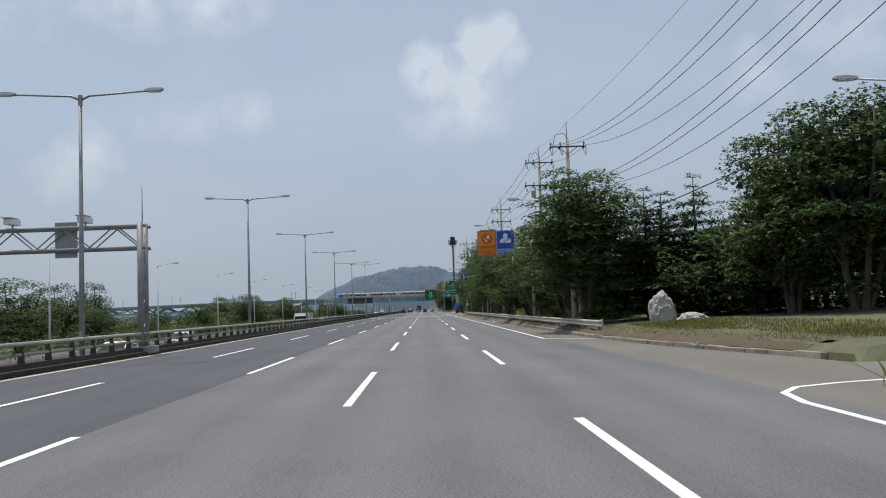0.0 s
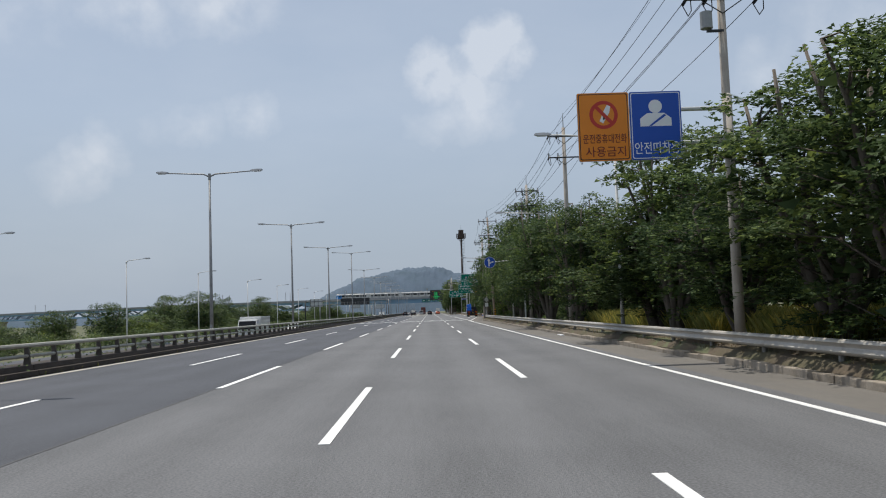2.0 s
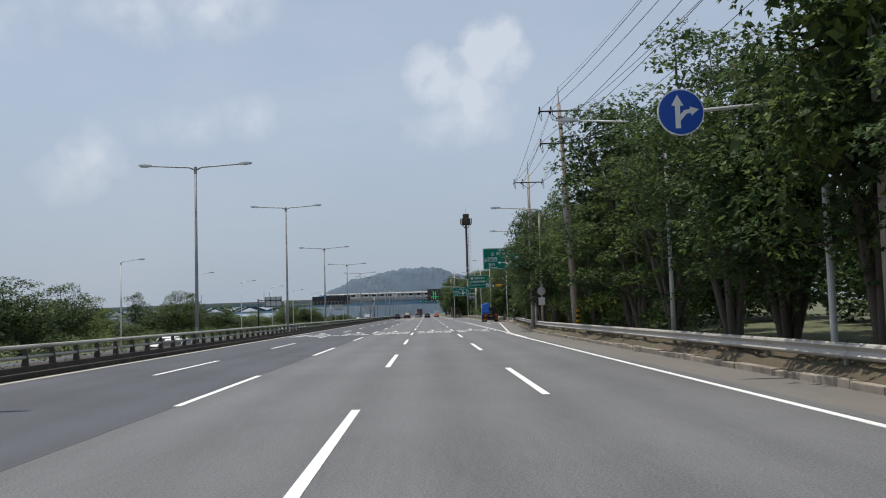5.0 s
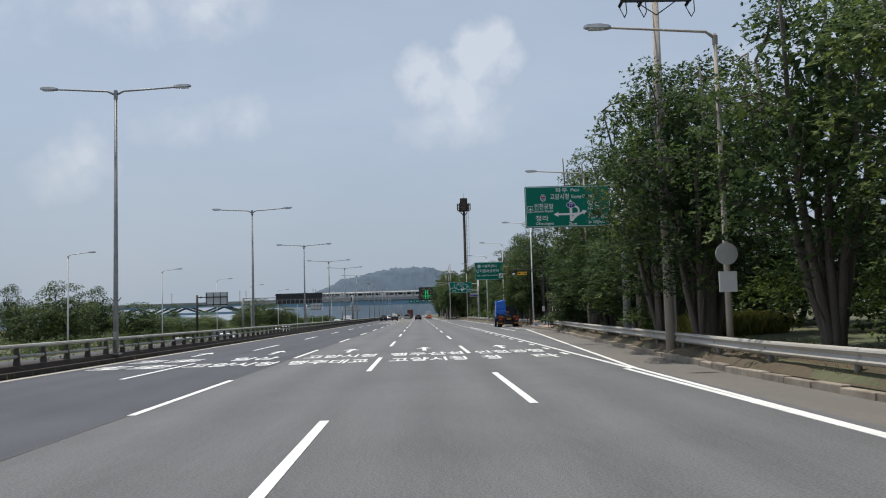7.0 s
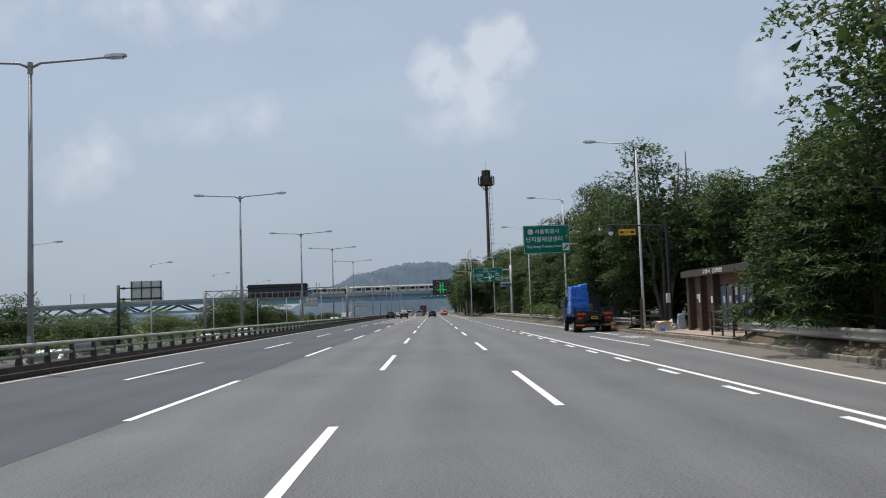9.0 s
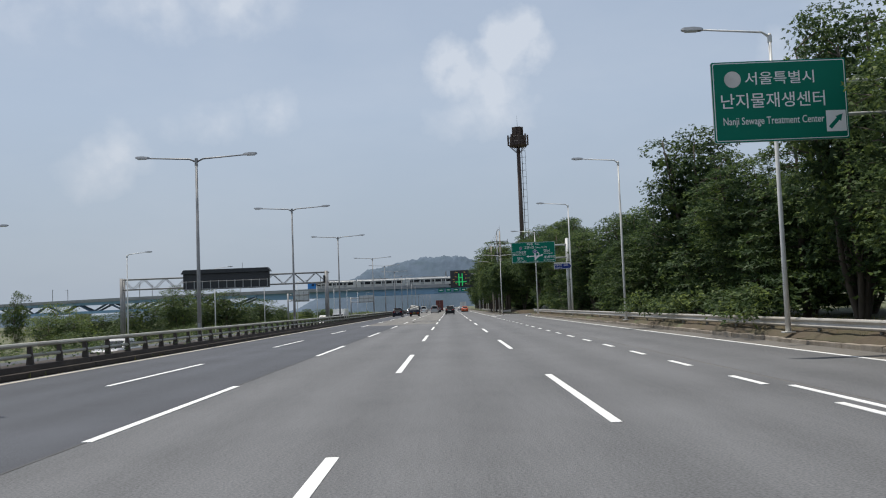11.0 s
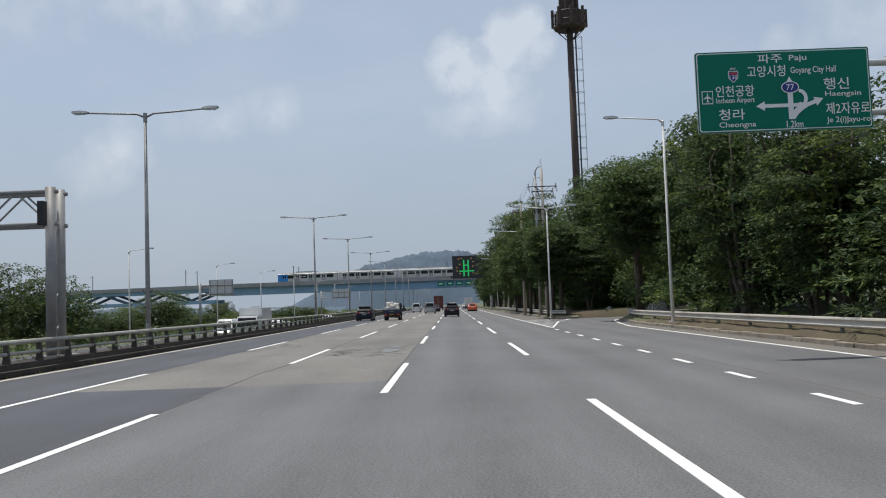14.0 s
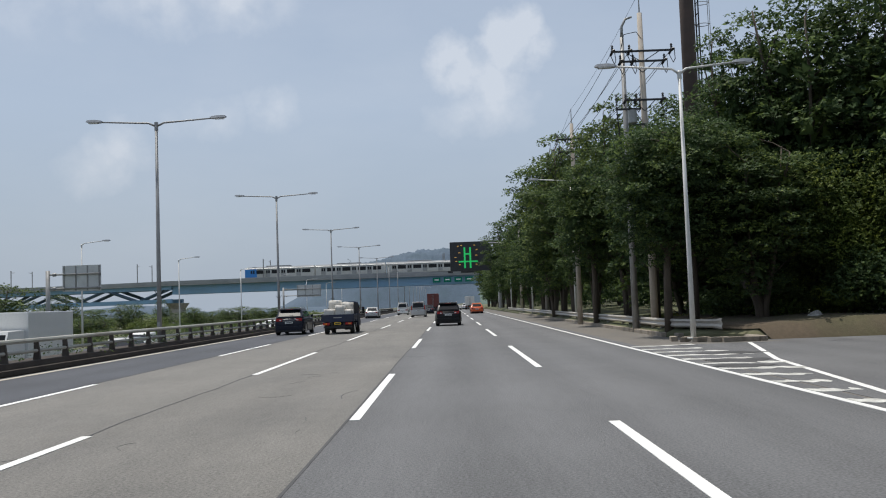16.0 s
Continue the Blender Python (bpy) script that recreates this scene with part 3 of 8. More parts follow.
LONG = [-60, 0, 40, 80, 120, 160, 200, 240, 280, 318]
FAR = [318, 360, 400, 440, 480, 540, 620, 760, 1000, 1500, 2600]
EDGE_Y = [-60, 0, 13, 14.2] + [17, 20.6, 24, 30, 37, 44, 50] + list(range(60, 352, 10)) + [353, 356, 358.4, 362, 364.4, 365.6, 367, 371.2, 373.2, 375, 377, 400, 440, 480, 540, 620, 760, 1000, 1500, 2600]
strip("road", -10.95, -7.12, LONG + FAR[1:], 0, M["asphalt_dark"], "dark grey asphalt of the innermost highway lane")
strip("road", -7.12, -3.57, LONG, 0, M["asphalt_dark"], "dark grey asphalt highway lane with streaks")
strip("road", -3.57, -0.12, LONG, 0, M["asphalt"], "grey asphalt highway lane")
strip("road", -7.12, -0.12, FAR, 0, M["asphalt_old"], "worn sandy grey pavement with cracks and patches")
strip("road", -0.12, 7.5, LONG + FAR[1:], 0, M["asphalt"], "grey asphalt highway lanes")


def shoulder_right(y):
    return kerb_x(y)


def edge_x(y):
    """The paved edge line on the right, which swings out where the lane is added."""
    if y < 172:
        return 7.05
    if y < 230:
        return 7.2 + (y - 172) * 0.07
    return 11.2


strip("road", 7.5, shoulder_right, EDGE_Y, 0, M["shoulder"], "sandy grey hard shoulder beside the kerb")
strip("road", 7.54, lambda y: max(7.6, edge_x(y) - 0.1), list(range(176, 346, 6)) + [350.9], 0.004, M["asphalt"], "grey asphalt of the added right lane")
strip("road", lambda y: kerb_x(y) - 0.02, 120, [14.3, 16, 18, 20.6], 0, M["asphalt_old"], "worn asphalt side road joining the highway")
strip("road", lambda y: kerb_x(y) - 0.02, 120, [365.7, 367, 369, 371, 372.9], 0, M["asphalt"], "asphalt exit road leaving between the trees")
strip("road", lambda y: 7.56, lambda y: kerb_x(y) - 0.02, [351, 354, 358.5, 362, 364.4, 365.6, 367, 371.2], 0.006, M["asphalt"], "asphalt of the exit mouth")
strip("road", -29.3, -13.3, [-60, 0, 100, 200, 300, 400, 500, 700, 1000, 1800], -1.05, M["asphalt_dark"], "opposite carriageway lower than the median")
road = thing("road_marking", "white lane markings painted on the asphalt", "road marking", kind="structure")

dash_mesh = mesh_of(box(-0.075, 0.075, 0, 8.1, 0.001, 0.009), "lane_dash")
dash_mesh.materials.append(M["paint"])


def shift(y, a, b, c):
    return a if y < 100 else b if y < 240 else c


for line in (-2, -1, 0, 1):
    for j in range(-2, 60):
        if line in (0,):
            y = 15.18 + 20 * j + shift(20 * j, -0.17, -0.05, 0.27)
        else:
            y = 4.75 + 20 * j + shift(20 * j, -0.46, 0.16, 0.43)
        if line == -2:
            y = 14.8 + 20 * j
        # further on the dashes of three lines are longer
        late = y > 340 and line != 0
        ob = part("lane_dash", dash_mesh, None, road)
        ob.location = (3.5 * line - (0.03 if line < 0 else 0), y - (1.1 if late and line == 1 else 0.3 if late and line == -1 else 0), 0)
        if late:
            ob.scale = (1, {1: 1.28, -1: 1.22, -2: 1.09}[line], 1)


def ribbon(points, w, z0=0.001, z1=0.009, bm=None):
    """A painted line along points in the plan."""
    bm = bm or bmesh.new()
    pts = [Vector((x, y)) for x, y in points]
    l, r = [], []
    for i, p in enumerate(pts):
        d = (pts[min(i + 1, len(pts) - 1)] - pts[max(0, i - 1)]).normalized()
        nrm = Vector((-d.y, d.x)) * w / 2
        l.append(p + nrm)
        r.append(p - nrm)
    for i in range(len(pts) - 1):
        q = [l[i], r[i], r[i + 1], l[i + 1]]
        lo = [bm.verts.new((v.x, v.y, z0)) for v in q]
        hi = [bm.verts.new((v.x, v.y, z1)) for v in q]
        bm.faces.new(hi)
        for k in range(4):
            bm.faces.new((lo[k], lo[(k + 1) % 4], hi[(k + 1) % 4], hi[k]))
    bmesh.ops.recalc_face_normals(bm, faces=bm.faces[:])
    return bm


part("edge_line", ribbon([(7.05, -50), (7.03, 10.8), (7.08, 13.2), (7.35, 14.6), (7.9, 15.4), (8.9, 15.9), (10, 16.2)], 0.14), M["paint"], road)
part("edge_line", ribbon([(9.9, 38.9), (8.4, 40.2), (7.0, 41.6), (7.05, 60), (7.05, 173)], 0.14), M["paint"], road)
part("edge_line", ribbon([(7.12, 160)] + [(edge_x(y) + 0.05, y) for y in range(173, 231, 4)], 0.13, z1=0.012), M["paint"], road)
part("edge_line", ribbon([(7.22, 173), (7.32, 200), (7.30, 249)], 0.13), M["paint"], road)
part("edge_line", ribbon([(11.2, 246), (11.2, 348), (11.7, 353.2), (12.3, 358), (13.0, 362.2), (14.0, 365.4), (15.2, 367.4), (18, 368.4)], 0.13), M["paint"], road)
part("edge_line", ribbon([(7.1, 350), (7.02, 371), (7.0, 420), (7.0, 700), (7.0, 1500)], 0.13), M["paint"], road)
part("edge_line", ribbon([(7.15, 350.2), (9.15, 363.9), (10.6, 369.6), (11.0, 371.2)], 0.14), M["paint"], road)
part("edge_line", ribbon([(-10.62, -60), (-10.62, 250), (-10.62, 700), (-10.62, 1500)], 0.24), M["paint_yellow"], road, "pale ochre edge line along the median")
part("bay_line", ribbon([(9.6, 223.6), (9.58, 235.8)], 0.10, z1=0.014), M["paint"], road)
part("bay_line", ribbon([(9.6, 235.85), (11.0, 235.9), (12.3, 236.05)], 0.05, z1=0.016), M["worn"], road)
part("bay_line", ribbon([(11.15, 236.2), (11.05, 242.6), (11.05, 250)], 0.10, z1=0.014), M["paint"], road)
for x in (10.76, 10.98, 11.24, 11.46):
    part("bay_line", ribbon([(x + 0.12, 231.6), (x, 234.3)], 0.10, z1=0.014), M["worn"], road)
part("bay_line", ribbon([(10.9, 228.1), (11.2, 227.8), (11.45, 227.1), (11.5, 225.6)], 0.12, z1=0.014), M["worn"], road)
short_mesh = mesh_of(box(-0.07, 0.07, 0, 1.65, 0.001, 0.009), "short_dash")
short_mesh.materials.append(M["paint"])
for y0, step, n, long in ((181.5, 4.8, 7, 1.0), (215.15, 4.88, 13, 1.16), (278.4, 4.72, 7, 1.06), (311.45, 4.29, 9, 0.92)):
    for j in range(n):
        ob = part("short_dash", short_mesh, None, road)
        ob.location = (6.95, y0 + step * j, 0)
        ob.scale = (1, long, 1)
# hatching inside the gore of the exit, worn ragged by tyres
rg = random.Random(31)
for k in range(12):
    y = 354.0 + 1.53 * k
    xr = min((y + 1.2 - 350.2) * 0.146 + 7.15, 10.6) - 0.12
    xr -= (xr - 7.16) * rg.uniform(0.0, 0.4)
    ya, yb, w = y + 0.1, y - 0.15 + (0.5 if k > 10 else 0), 0.23 - 0.005 * k
    n = 9
    lo = [(7.16 + (xr - 7.16) * i / n, ya + (yb - ya) * i / n - w + rg.uniform(-0.04, 0.05) * (1 + 0.5 * i)) for i in range(n + 1)]
    hi = [(7.16 + (xr - 7.16) * i / n, ya + (yb - ya) * i / n + w + rg.uniform(-0.05, 0.04) * (1 + 0.5 * i)) for i in range(n + 1)]
    part("gore_stripe", flat(lo + hi[::-1], 0.001, 0.010), M["worn"], road)

# words and arrows on the lanes
WORDS = (("행주산성", 0.30, 3.28, 184.15), ("고양시청", 0.42, 3.20, 179.95), ("인천공항", 3.80, 6.62, 184.15), ("청", 3.78, 4.42, 179.95), ("라", 5.66, 6.52, 179.95), ("고양시청", -3.15, -0.28, 184.15),
         ("행주대교", -3.25, -0.35, 179.95), ("일산", -6.1, -4.3, 184.15), ("고양시청", -6.8, -3.72, 179.95))
for body, x0, x1, y in WORDS:
    me = text_mesh(body, x1 - x0, 2.5, 0.008, 0.017)
    me.transform(Matrix.Translation((x0, y, 0.002)))
    part("road_word", me, M["paint"], road)
for x0, x1, y in ((-10.0, -8.9, 184.2), (-8.6, -7.4, 184.2), (-10.1, -9.0, 180.0), (-8.7, -7.4, 180.0)):
    for k in range(3):
        part("road_word", ribbon([(x0, y + 0.3 + 0.8 * k), (x1, y + 0.3 + 0.8 * k)], 0.3), M["paint"], road)
    part("road_word", ribbon([((x0 + x1) / 2, y), ((x0 + x1) / 2, y + 2.3)], 0.16, z1=0.012), M["paint"], road)
ARROW = [(-0.09, 0), (0.09, 0), (0.09, 2.5), (0.36, 2.3), (0.0, 4.0), (-0.36, 2.3), (-0.09, 2.5)]
for x, y in ((1.72, 188.6), (5.28, 188.6), (-1.75, 188.9), (-5.25, 189.2), (-8.75, 189.4)):
    bm = flat([(x + a, y + b) for a, b in ARROW[:3]] + [(x + ARROW[6][0], y + ARROW[6][1])], 0.001, 0.009)
    flat([(x + 0.36, y + 2.3), (x, y + 4.0), (x - 0.36, y + 2.3), (x, y + 2.62)], 0.001, 0.0085, bm)
    part("lane_arrow", bm, M["paint"], road)

# seams, cracks and stains of the asphalt
wear = thing("road_seam", "dark bitumen seams and cracks in the asphalt", "road seam", kind="structure")


def wander(x, y0, y1, amp, step, seed):
    r = random.Random(seed)
    out, dx = [], 0.0
    y = y0
    while y < y1:
        dx = dx * 0.85 + r.uniform(-amp, amp)
        out.append((x + dx, y))
        y += step
    return out


part("seam", ribbon(wander(-3.57, -50, 318, 0.015, 3, 1), 0.05, 0.0005, 0.004), M["crack"], wear)
part("seam", ribbon(wander(-0.12, 318, 520, 0.012, 2, 3), 0.035, 0.0005, 0.004), M["crack"], wear)
part("seam", ribbon(wander(-3.55, 318, 420, 0.05, 0.8, 4), 0.035, 0.0005, 0.004), M["crack"], wear)
part("seam", ribbon(wander(-7.12, 318, 420, 0.02, 2, 5), 0.04, 0.0005, 0.004), M["crack"], wear)
rc = random.Random(12)
for k in range(14):
    y, x = rc.choice((rc.uniform(320, 420), rc.uniform(10, 420))), rc.uniform(-6.6, 6.5)
    if y > 318:
        x = rc.uniform(-6.8, -0.4)
    pts, a = [], rc.choice((0, math.pi / 2)) + rc.uniform(-0.5, 0.5)
    for i in range(rc.randint(4, 8)):
        pts.append((x, y))
        a += rc.uniform(-0.5, 0.5)
        x, y = x + 0.22 * math.cos(a), y + 0.3 * math.sin(a)
    part("crack", ribbon(pts, rc.uniform(0.010, 0.022), 0.0005, 0.003), M["crack"], wear)
# broken pavement with grey repair patches and crazing beside them
PALE, DARK = M["patch_pale"], M["patch_dark"]
for pts, mat in (([(-1.15, 329.88), (-0.88, 329.7), (-0.77, 330.2), (-0.63, 331.25), (-0.7, 331.85), (-1.22, 332.05), (-1.32, 331.2)], PALE), ([(-1.12, 332.09), (-0.7, 331.89), (-0.65, 333.08), (-1.16, 333.2)], DARK),
                 ([(-1.15, 333.33), (-0.72, 333.28), (-0.75, 334.06), (-1.1, 334.24)], PALE), ([(-1.25, 329.82), (-0.87, 329.66), (-0.83, 329.29), (-1.06, 329.33)], DARK), ([(-1.38, 334.0), (-1.17, 334.1), (-1.17, 333.4), (-1.3, 333.32)], DARK)):
    rag = random.Random(int(pts[0][1] * 100))
    out = []
    for (xa, ya), (xb, yb) in zip(pts, pts[1:] + pts[:1]):
        for k in range(5):
            f = k / 5
            out.append((xa + (xb - xa) * f + rag.uniform(-0.025, 0.025), ya + (yb - ya) * f + rag.uniform(-0.03, 0.03)))
    part("asphalt_patch", flat(out, 0.0005, 0.004), mat, wear, "grey repair patch in worn pavement")


def craze(x0, x1, y0, y1, n, seed, w=0.016):
    r = random.Random(seed)
    for k in range(n):
        x, y, a = r.uniform(x0, x1), r.uniform(y0, y1), r.choice((0.2, 1.4, 1.9, 2.8)) + r.uniform(-0.5, 0.5)
        pts = []
        for i in range(r.randint(4, 9)):
            pts.append((x, y))
            a += r.uniform(-0.8, 0.8)
            x, y = x + 0.10 * math.cos(a), y + 0.15 * math.sin(a)
        part("crack", ribbon(pts, w * r.uniform(0.5, 1.3), 0.0005, 0.0035), M["crack"], wear)


part("crack", ribbon([(-1.41, 329.1), (-1.47, 329.6), (-1.38, 330.1), (-1.31, 330.5), (-1.44, 331.5), (-1.4, 332.3), (-1.39, 333.1), (-1.36, 333.8)], 0.022, 0.0005, 0.0035), M["crack"], wear)
part("crack", ribbon([(-0.82, 329.5), (-0.64, 330.2), (-0.60, 331.3), (-0.58, 332.7), (-0.62, 334.6)], 0.016, 0.0005, 0.0035), M["crack"], wear)
craze(-3.0, -2.2, 328.2, 332.8, 40, 3)
craze(-1.6, -0.7, 327.6, 329.6, 22, 4)
craze(-0.9, -0.4, 329.5, 336.0, 14, 5, 0.012)
craze(-6.4, -5.6, 334.0, 342.0, 14, 6)
craze(-2.9, -0.6, 344.0, 366.0, 16, 7, 0.008)
for x, y, w in ((2.2, 279.5, 0.5), (2.3, 282.5, 0.4), (2.1, 286.0, 0.45), (2.7, 277.4, 0.35), (4.9, 284.0, 0.5), (5.0, 280.6, 0.4), (5.1, 288.5, 0.45), (5.0, 292.0, 0.35)):
    bl = [(x + w * (0.5 + 0.2 * math.sin(5 * t + x * 9)) * math.cos(t), y + 1.1 * w * (0.6 + 0.2 * math.sin(4 * t + y)) * math.sin(t)) for t in [2 * math.pi * k / 14 for k in range(14)]]
    part("oil_stain", flat(bl, 0.0005, 0.003), M["oil"], wear, "faint oily stain on the lane")

for x, y, w, l in ((8.3, 364.0, 0.9, 0.8), (8.9, 366.6, 1.0, 0.7), (7.8, 362.3, 0.75, 0.55)):
    rw = random.Random(int(y * 10))
    bl = [(x + w * rw.uniform(0.55, 1.1) * math.cos(t), y + l * rw.uniform(0.45, 1.1) * math.sin(t)) for t in [2 * math.pi * k / 22 for k in range(22)]]
    part("mud_stain", flat(bl, 0.0105, 0.0125), M["crack"], wear, "dark mud washed over the hatching")

# bare soil bank between kerb and guard rail
for ya, yb in ((23, 223), (241, 350)):
    bm = bmesh.new()
    rs, yy = [], ya
    rb = random.Random(9)
    while yy <= yb:
        k = kerb_x(yy)
        rs.append([bm.verts.new((k + 0.12, yy, 0.15)), bm.verts.new((k + 0.34, yy, 0.30 + rb.uniform(-0.05, 0.05))), bm.verts.new((k + 0.75, yy, 0.415 + rb.uniform(-0.03, 0.05))), bm.verts.new((k + 1.25 + rb.uniform(-0.2, 0.3), yy, 0.43))])
        yy += 0.7
    for r0, r1 in zip(rs, rs[1:]):
        for q in range(3):
            bm.faces.new((r0[q], r0[q + 1], r1[q + 1], r1[q]))
    setting("soil_bank", bm, M["soil"], "bare brown soil bank with dry grass behind the kerb", "ground", smooth=True)

# trodden brown soil behind the exit nose
bm = bmesh.new()
rb = random.Random(21)
rs = []
for y in [372.55, 373.15, 373.7] + [374.6 + 0.7 * k for k in range(16)] + [386.2]:
    k = kerb_x(y)
    f = 0.0 if y < 373 else 1.0
    dip = -0.2 if y > 386 else 0.0
    rs.append([bm.verts.new((k + d + rb.uniform(-0.08, 0.08), y, (z + 0.10 + rb.uniform(-0.02, 0.03) + dip + (-0.15 if d > 6.5 else 0.0)) * f - 0.05 * (1 - f))) for d, z in ((0.35, 0.24), (0.6, 0.345), (1.0, 0.40), (1.7, 0.44), (2.4, 0.48), (4.2, 0.55), (6.0, 0.60), (7.4 + rb.uniform(-0.3, 0.3), 0.32))])
for r0, r1 in zip(rs, rs[1:]):
    for q in range(7):
        bm.faces.new((r0[q], r0[q + 1], r1[q + 1], r1[q]))
setting("soil_bank", bm, M["soil"], "trodden brown soil in tree shade behind the exit nose", "ground", smooth=True)

# ---- right guard rail ----
PROFILE = [(0.0, 0.42), (0.05, 0.45), (0.07, 0.49), (0.02, 0.54), (0.0, 0.58), (0.02, 0.62), (0.07, 0.67), (0.05, 0.71), (0.0, 0.74)]


def guard_rail(y0, y1, base, group, off=0.42, joined=False):
    """A W-beam on steel posts, in four metre lengths along the kerb."""
    rail = thing("guard_rail", "weathered galvanised W-beam guard rail on steel posts behind the kerb", "guard rail", group=group)
    y = y0
    while y < y1 - 0.1:
        ye = min(y + 4.0, y1)
        rings = []
        for yy in (y - 0.06, (y + ye) / 2, ye):
            x = kerb_x(min(max(yy, y0), y1)) + off
            front = [(x - a, yy, z + base) for a, z in PROFILE]
            back = [(x - a + 0.012, yy, z + base) for a, z in reversed(PROFILE)]
            rings.append(front + back)
        part("beam", loft(rings), M["rail"], rail)
        x = kerb_x(y) + off + 0.12
        part("post", tube([(x, y + 0.3, base - 0.4), (x, y + 0.3, base + 0.72)], 0.07, 8), M["rail_left"], rail)
        part("spacer", box(x - 0.12, x - 0.02, y + 0.24, y + 0.36, base + 0.48, base + 0.68), M["rail_left"], rail)
        y += 4.0
    for ye in (y0, ) if joined else (y0, y1):
        x = kerb_x(ye) + off
        s = -1 if ye == y0 else 1
        rings = []
        for d, spread, back in ((0.0, 1.0, 0.0), (0.25, 1.06, 0.02), (0.42, 1.18, 0.07), (0.5, 1.22, 0.14)):
            front = [(x - a * (1 - d) + back, ye + s * d, base + 0.58 + (z - 0.58) * spread) for a, z in PROFILE]
            rings.append(front + [(px + 0.012, py, pz) for px, py, pz in reversed(front)])
        part("flared_end", loft(rings), M["rail"], rail)
    return rail


guard_rail(41.0, 223.0, 0.06, "guard rails", off=0.40)
guard_rail(241.0, 353.5, 0.06, "guard rails", off=0.45, joined=True)
curve = thing("guard_rail", "weathered W-beam guard rail curving into the exit road", "guard rail", group="guard rails")
CURVE = [(12.885, 353.44), (13.2, 357.5), (13.65, 360.6), (14.3, 362.9), (15.5, 364.3), (18.2, 365.0), (22, 365.3)]
for (xa, ya), (xb, yb) in zip(CURVE, CURVE[1:]):
    dx, dy = yb - ya, -(xb - xa)
    ln = math.hypot(dx, dy)
    dx, dy = dx / ln, dy / ln
    rings = []
    for x, y in ((xa, ya), (xb, yb)):
        rings.append([(x - a * dx, y - a * dy, z + 0.06) for a, z in PROFILE] + [(x - a * dx + 0.012 * dx, y - a * dy + 0.012 * dy, z + 0.06) for a, z in reversed(PROFILE)])
    part("beam", loft(rings), M["rail"], curve)
    part("post", tube([(xa + 0.12 * dx, ya + 0.12 * dy, -0.2), (xa + 0.12 * dx, ya + 0.12 * dy, 0.78)], 0.07, 8), M["rail_left"], curve)
guard_rail(374.6, 470.6, -0.05, "guard rails", off=0.25)

# ---- median barrier ----
med = thing("median_barrier", "two weathered pipe rails on posts over a dirty concrete base", "barrier", kind="structure")
for y in range(-24, 560, 24):
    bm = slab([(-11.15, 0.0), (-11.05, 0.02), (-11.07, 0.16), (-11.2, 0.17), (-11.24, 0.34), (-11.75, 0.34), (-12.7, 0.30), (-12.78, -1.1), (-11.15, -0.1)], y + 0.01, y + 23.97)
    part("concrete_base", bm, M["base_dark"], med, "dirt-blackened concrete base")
    for z, r in ((0.62, 0.055), (0.95, 0.07)):
        part("pipe_rail", tube([(-11.42, y - 0.0, z), (-11.42, y + 23.98, z)], r, 8), M["pipe_rail"], med)
post_mesh = mesh_of(loft([[(-0.13, -0.05, 0), (0.10, -0.05, 0), (0.10, 0.05, 0), (-0.13, 0.05, 0)], [(-0.09, -0.045, 0.3), (0.07, -0.045, 0.3), (0.07, 0.045, 0.3), (-0.09, 0.045, 0.3)],
                          [(-0.10, -0.045, 0.66), (0.02, -0.045, 0.66), (0.02, 0.045, 0.66), (-0.10, 0.045, 0.66)]]), "barrier_post")
post_mesh.materials.append(M["barrier_post"])
for j in range(280):
    ob = part("barrier_post", post_mesh, None, med)
    ob.location = (-11.42, -20 + 2.0 * j, 0.30)
far_rail = bmesh.new()
for y in range(560, 1400, 120):
    box(-11.75, -11.2, y, y + 119.9, 0, 0.34, bm=far_rail)
    box(-11.48, -11.36, y, y + 119.9, 0.88, 1.0, bm=far_rail)
part("far_barrier", far_rail, M["rail_left"], med)


# ---- street lamps ----
def lamp_head(parent, x, y, z, side, slope=0.05, length=0.75, mat="head"):
    """A flat lantern at the end of an arm that points along side (-1 left, 1 right)."""
    rings = []
    for s, w, h in ((0, 0.06, 0.05), (0.12, 0.13, 0.07), (0.45, 0.15, 0.09), (0.9, 0.11, 0.07), (1.0, 0.04, 0.03)):
        xx, zz = x + side * s * length, z + slope * s * length
        rings.append([(xx, y - w, zz - h * 0.4), (xx, y + w, zz - h * 0.4), (xx, y + w * 0.7, zz + h), (xx, y - w * 0.7, zz + h)])
    head = part("lantern", loft(rings), M[mat], parent)
    part("glass", box(min(x + side * 0.2, x + side * 0.62), max(x + side * 0.2, x + side * 0.62), y - 0.1, y + 0.1, z - 0.05, z - 0.012), M["lens"], head)


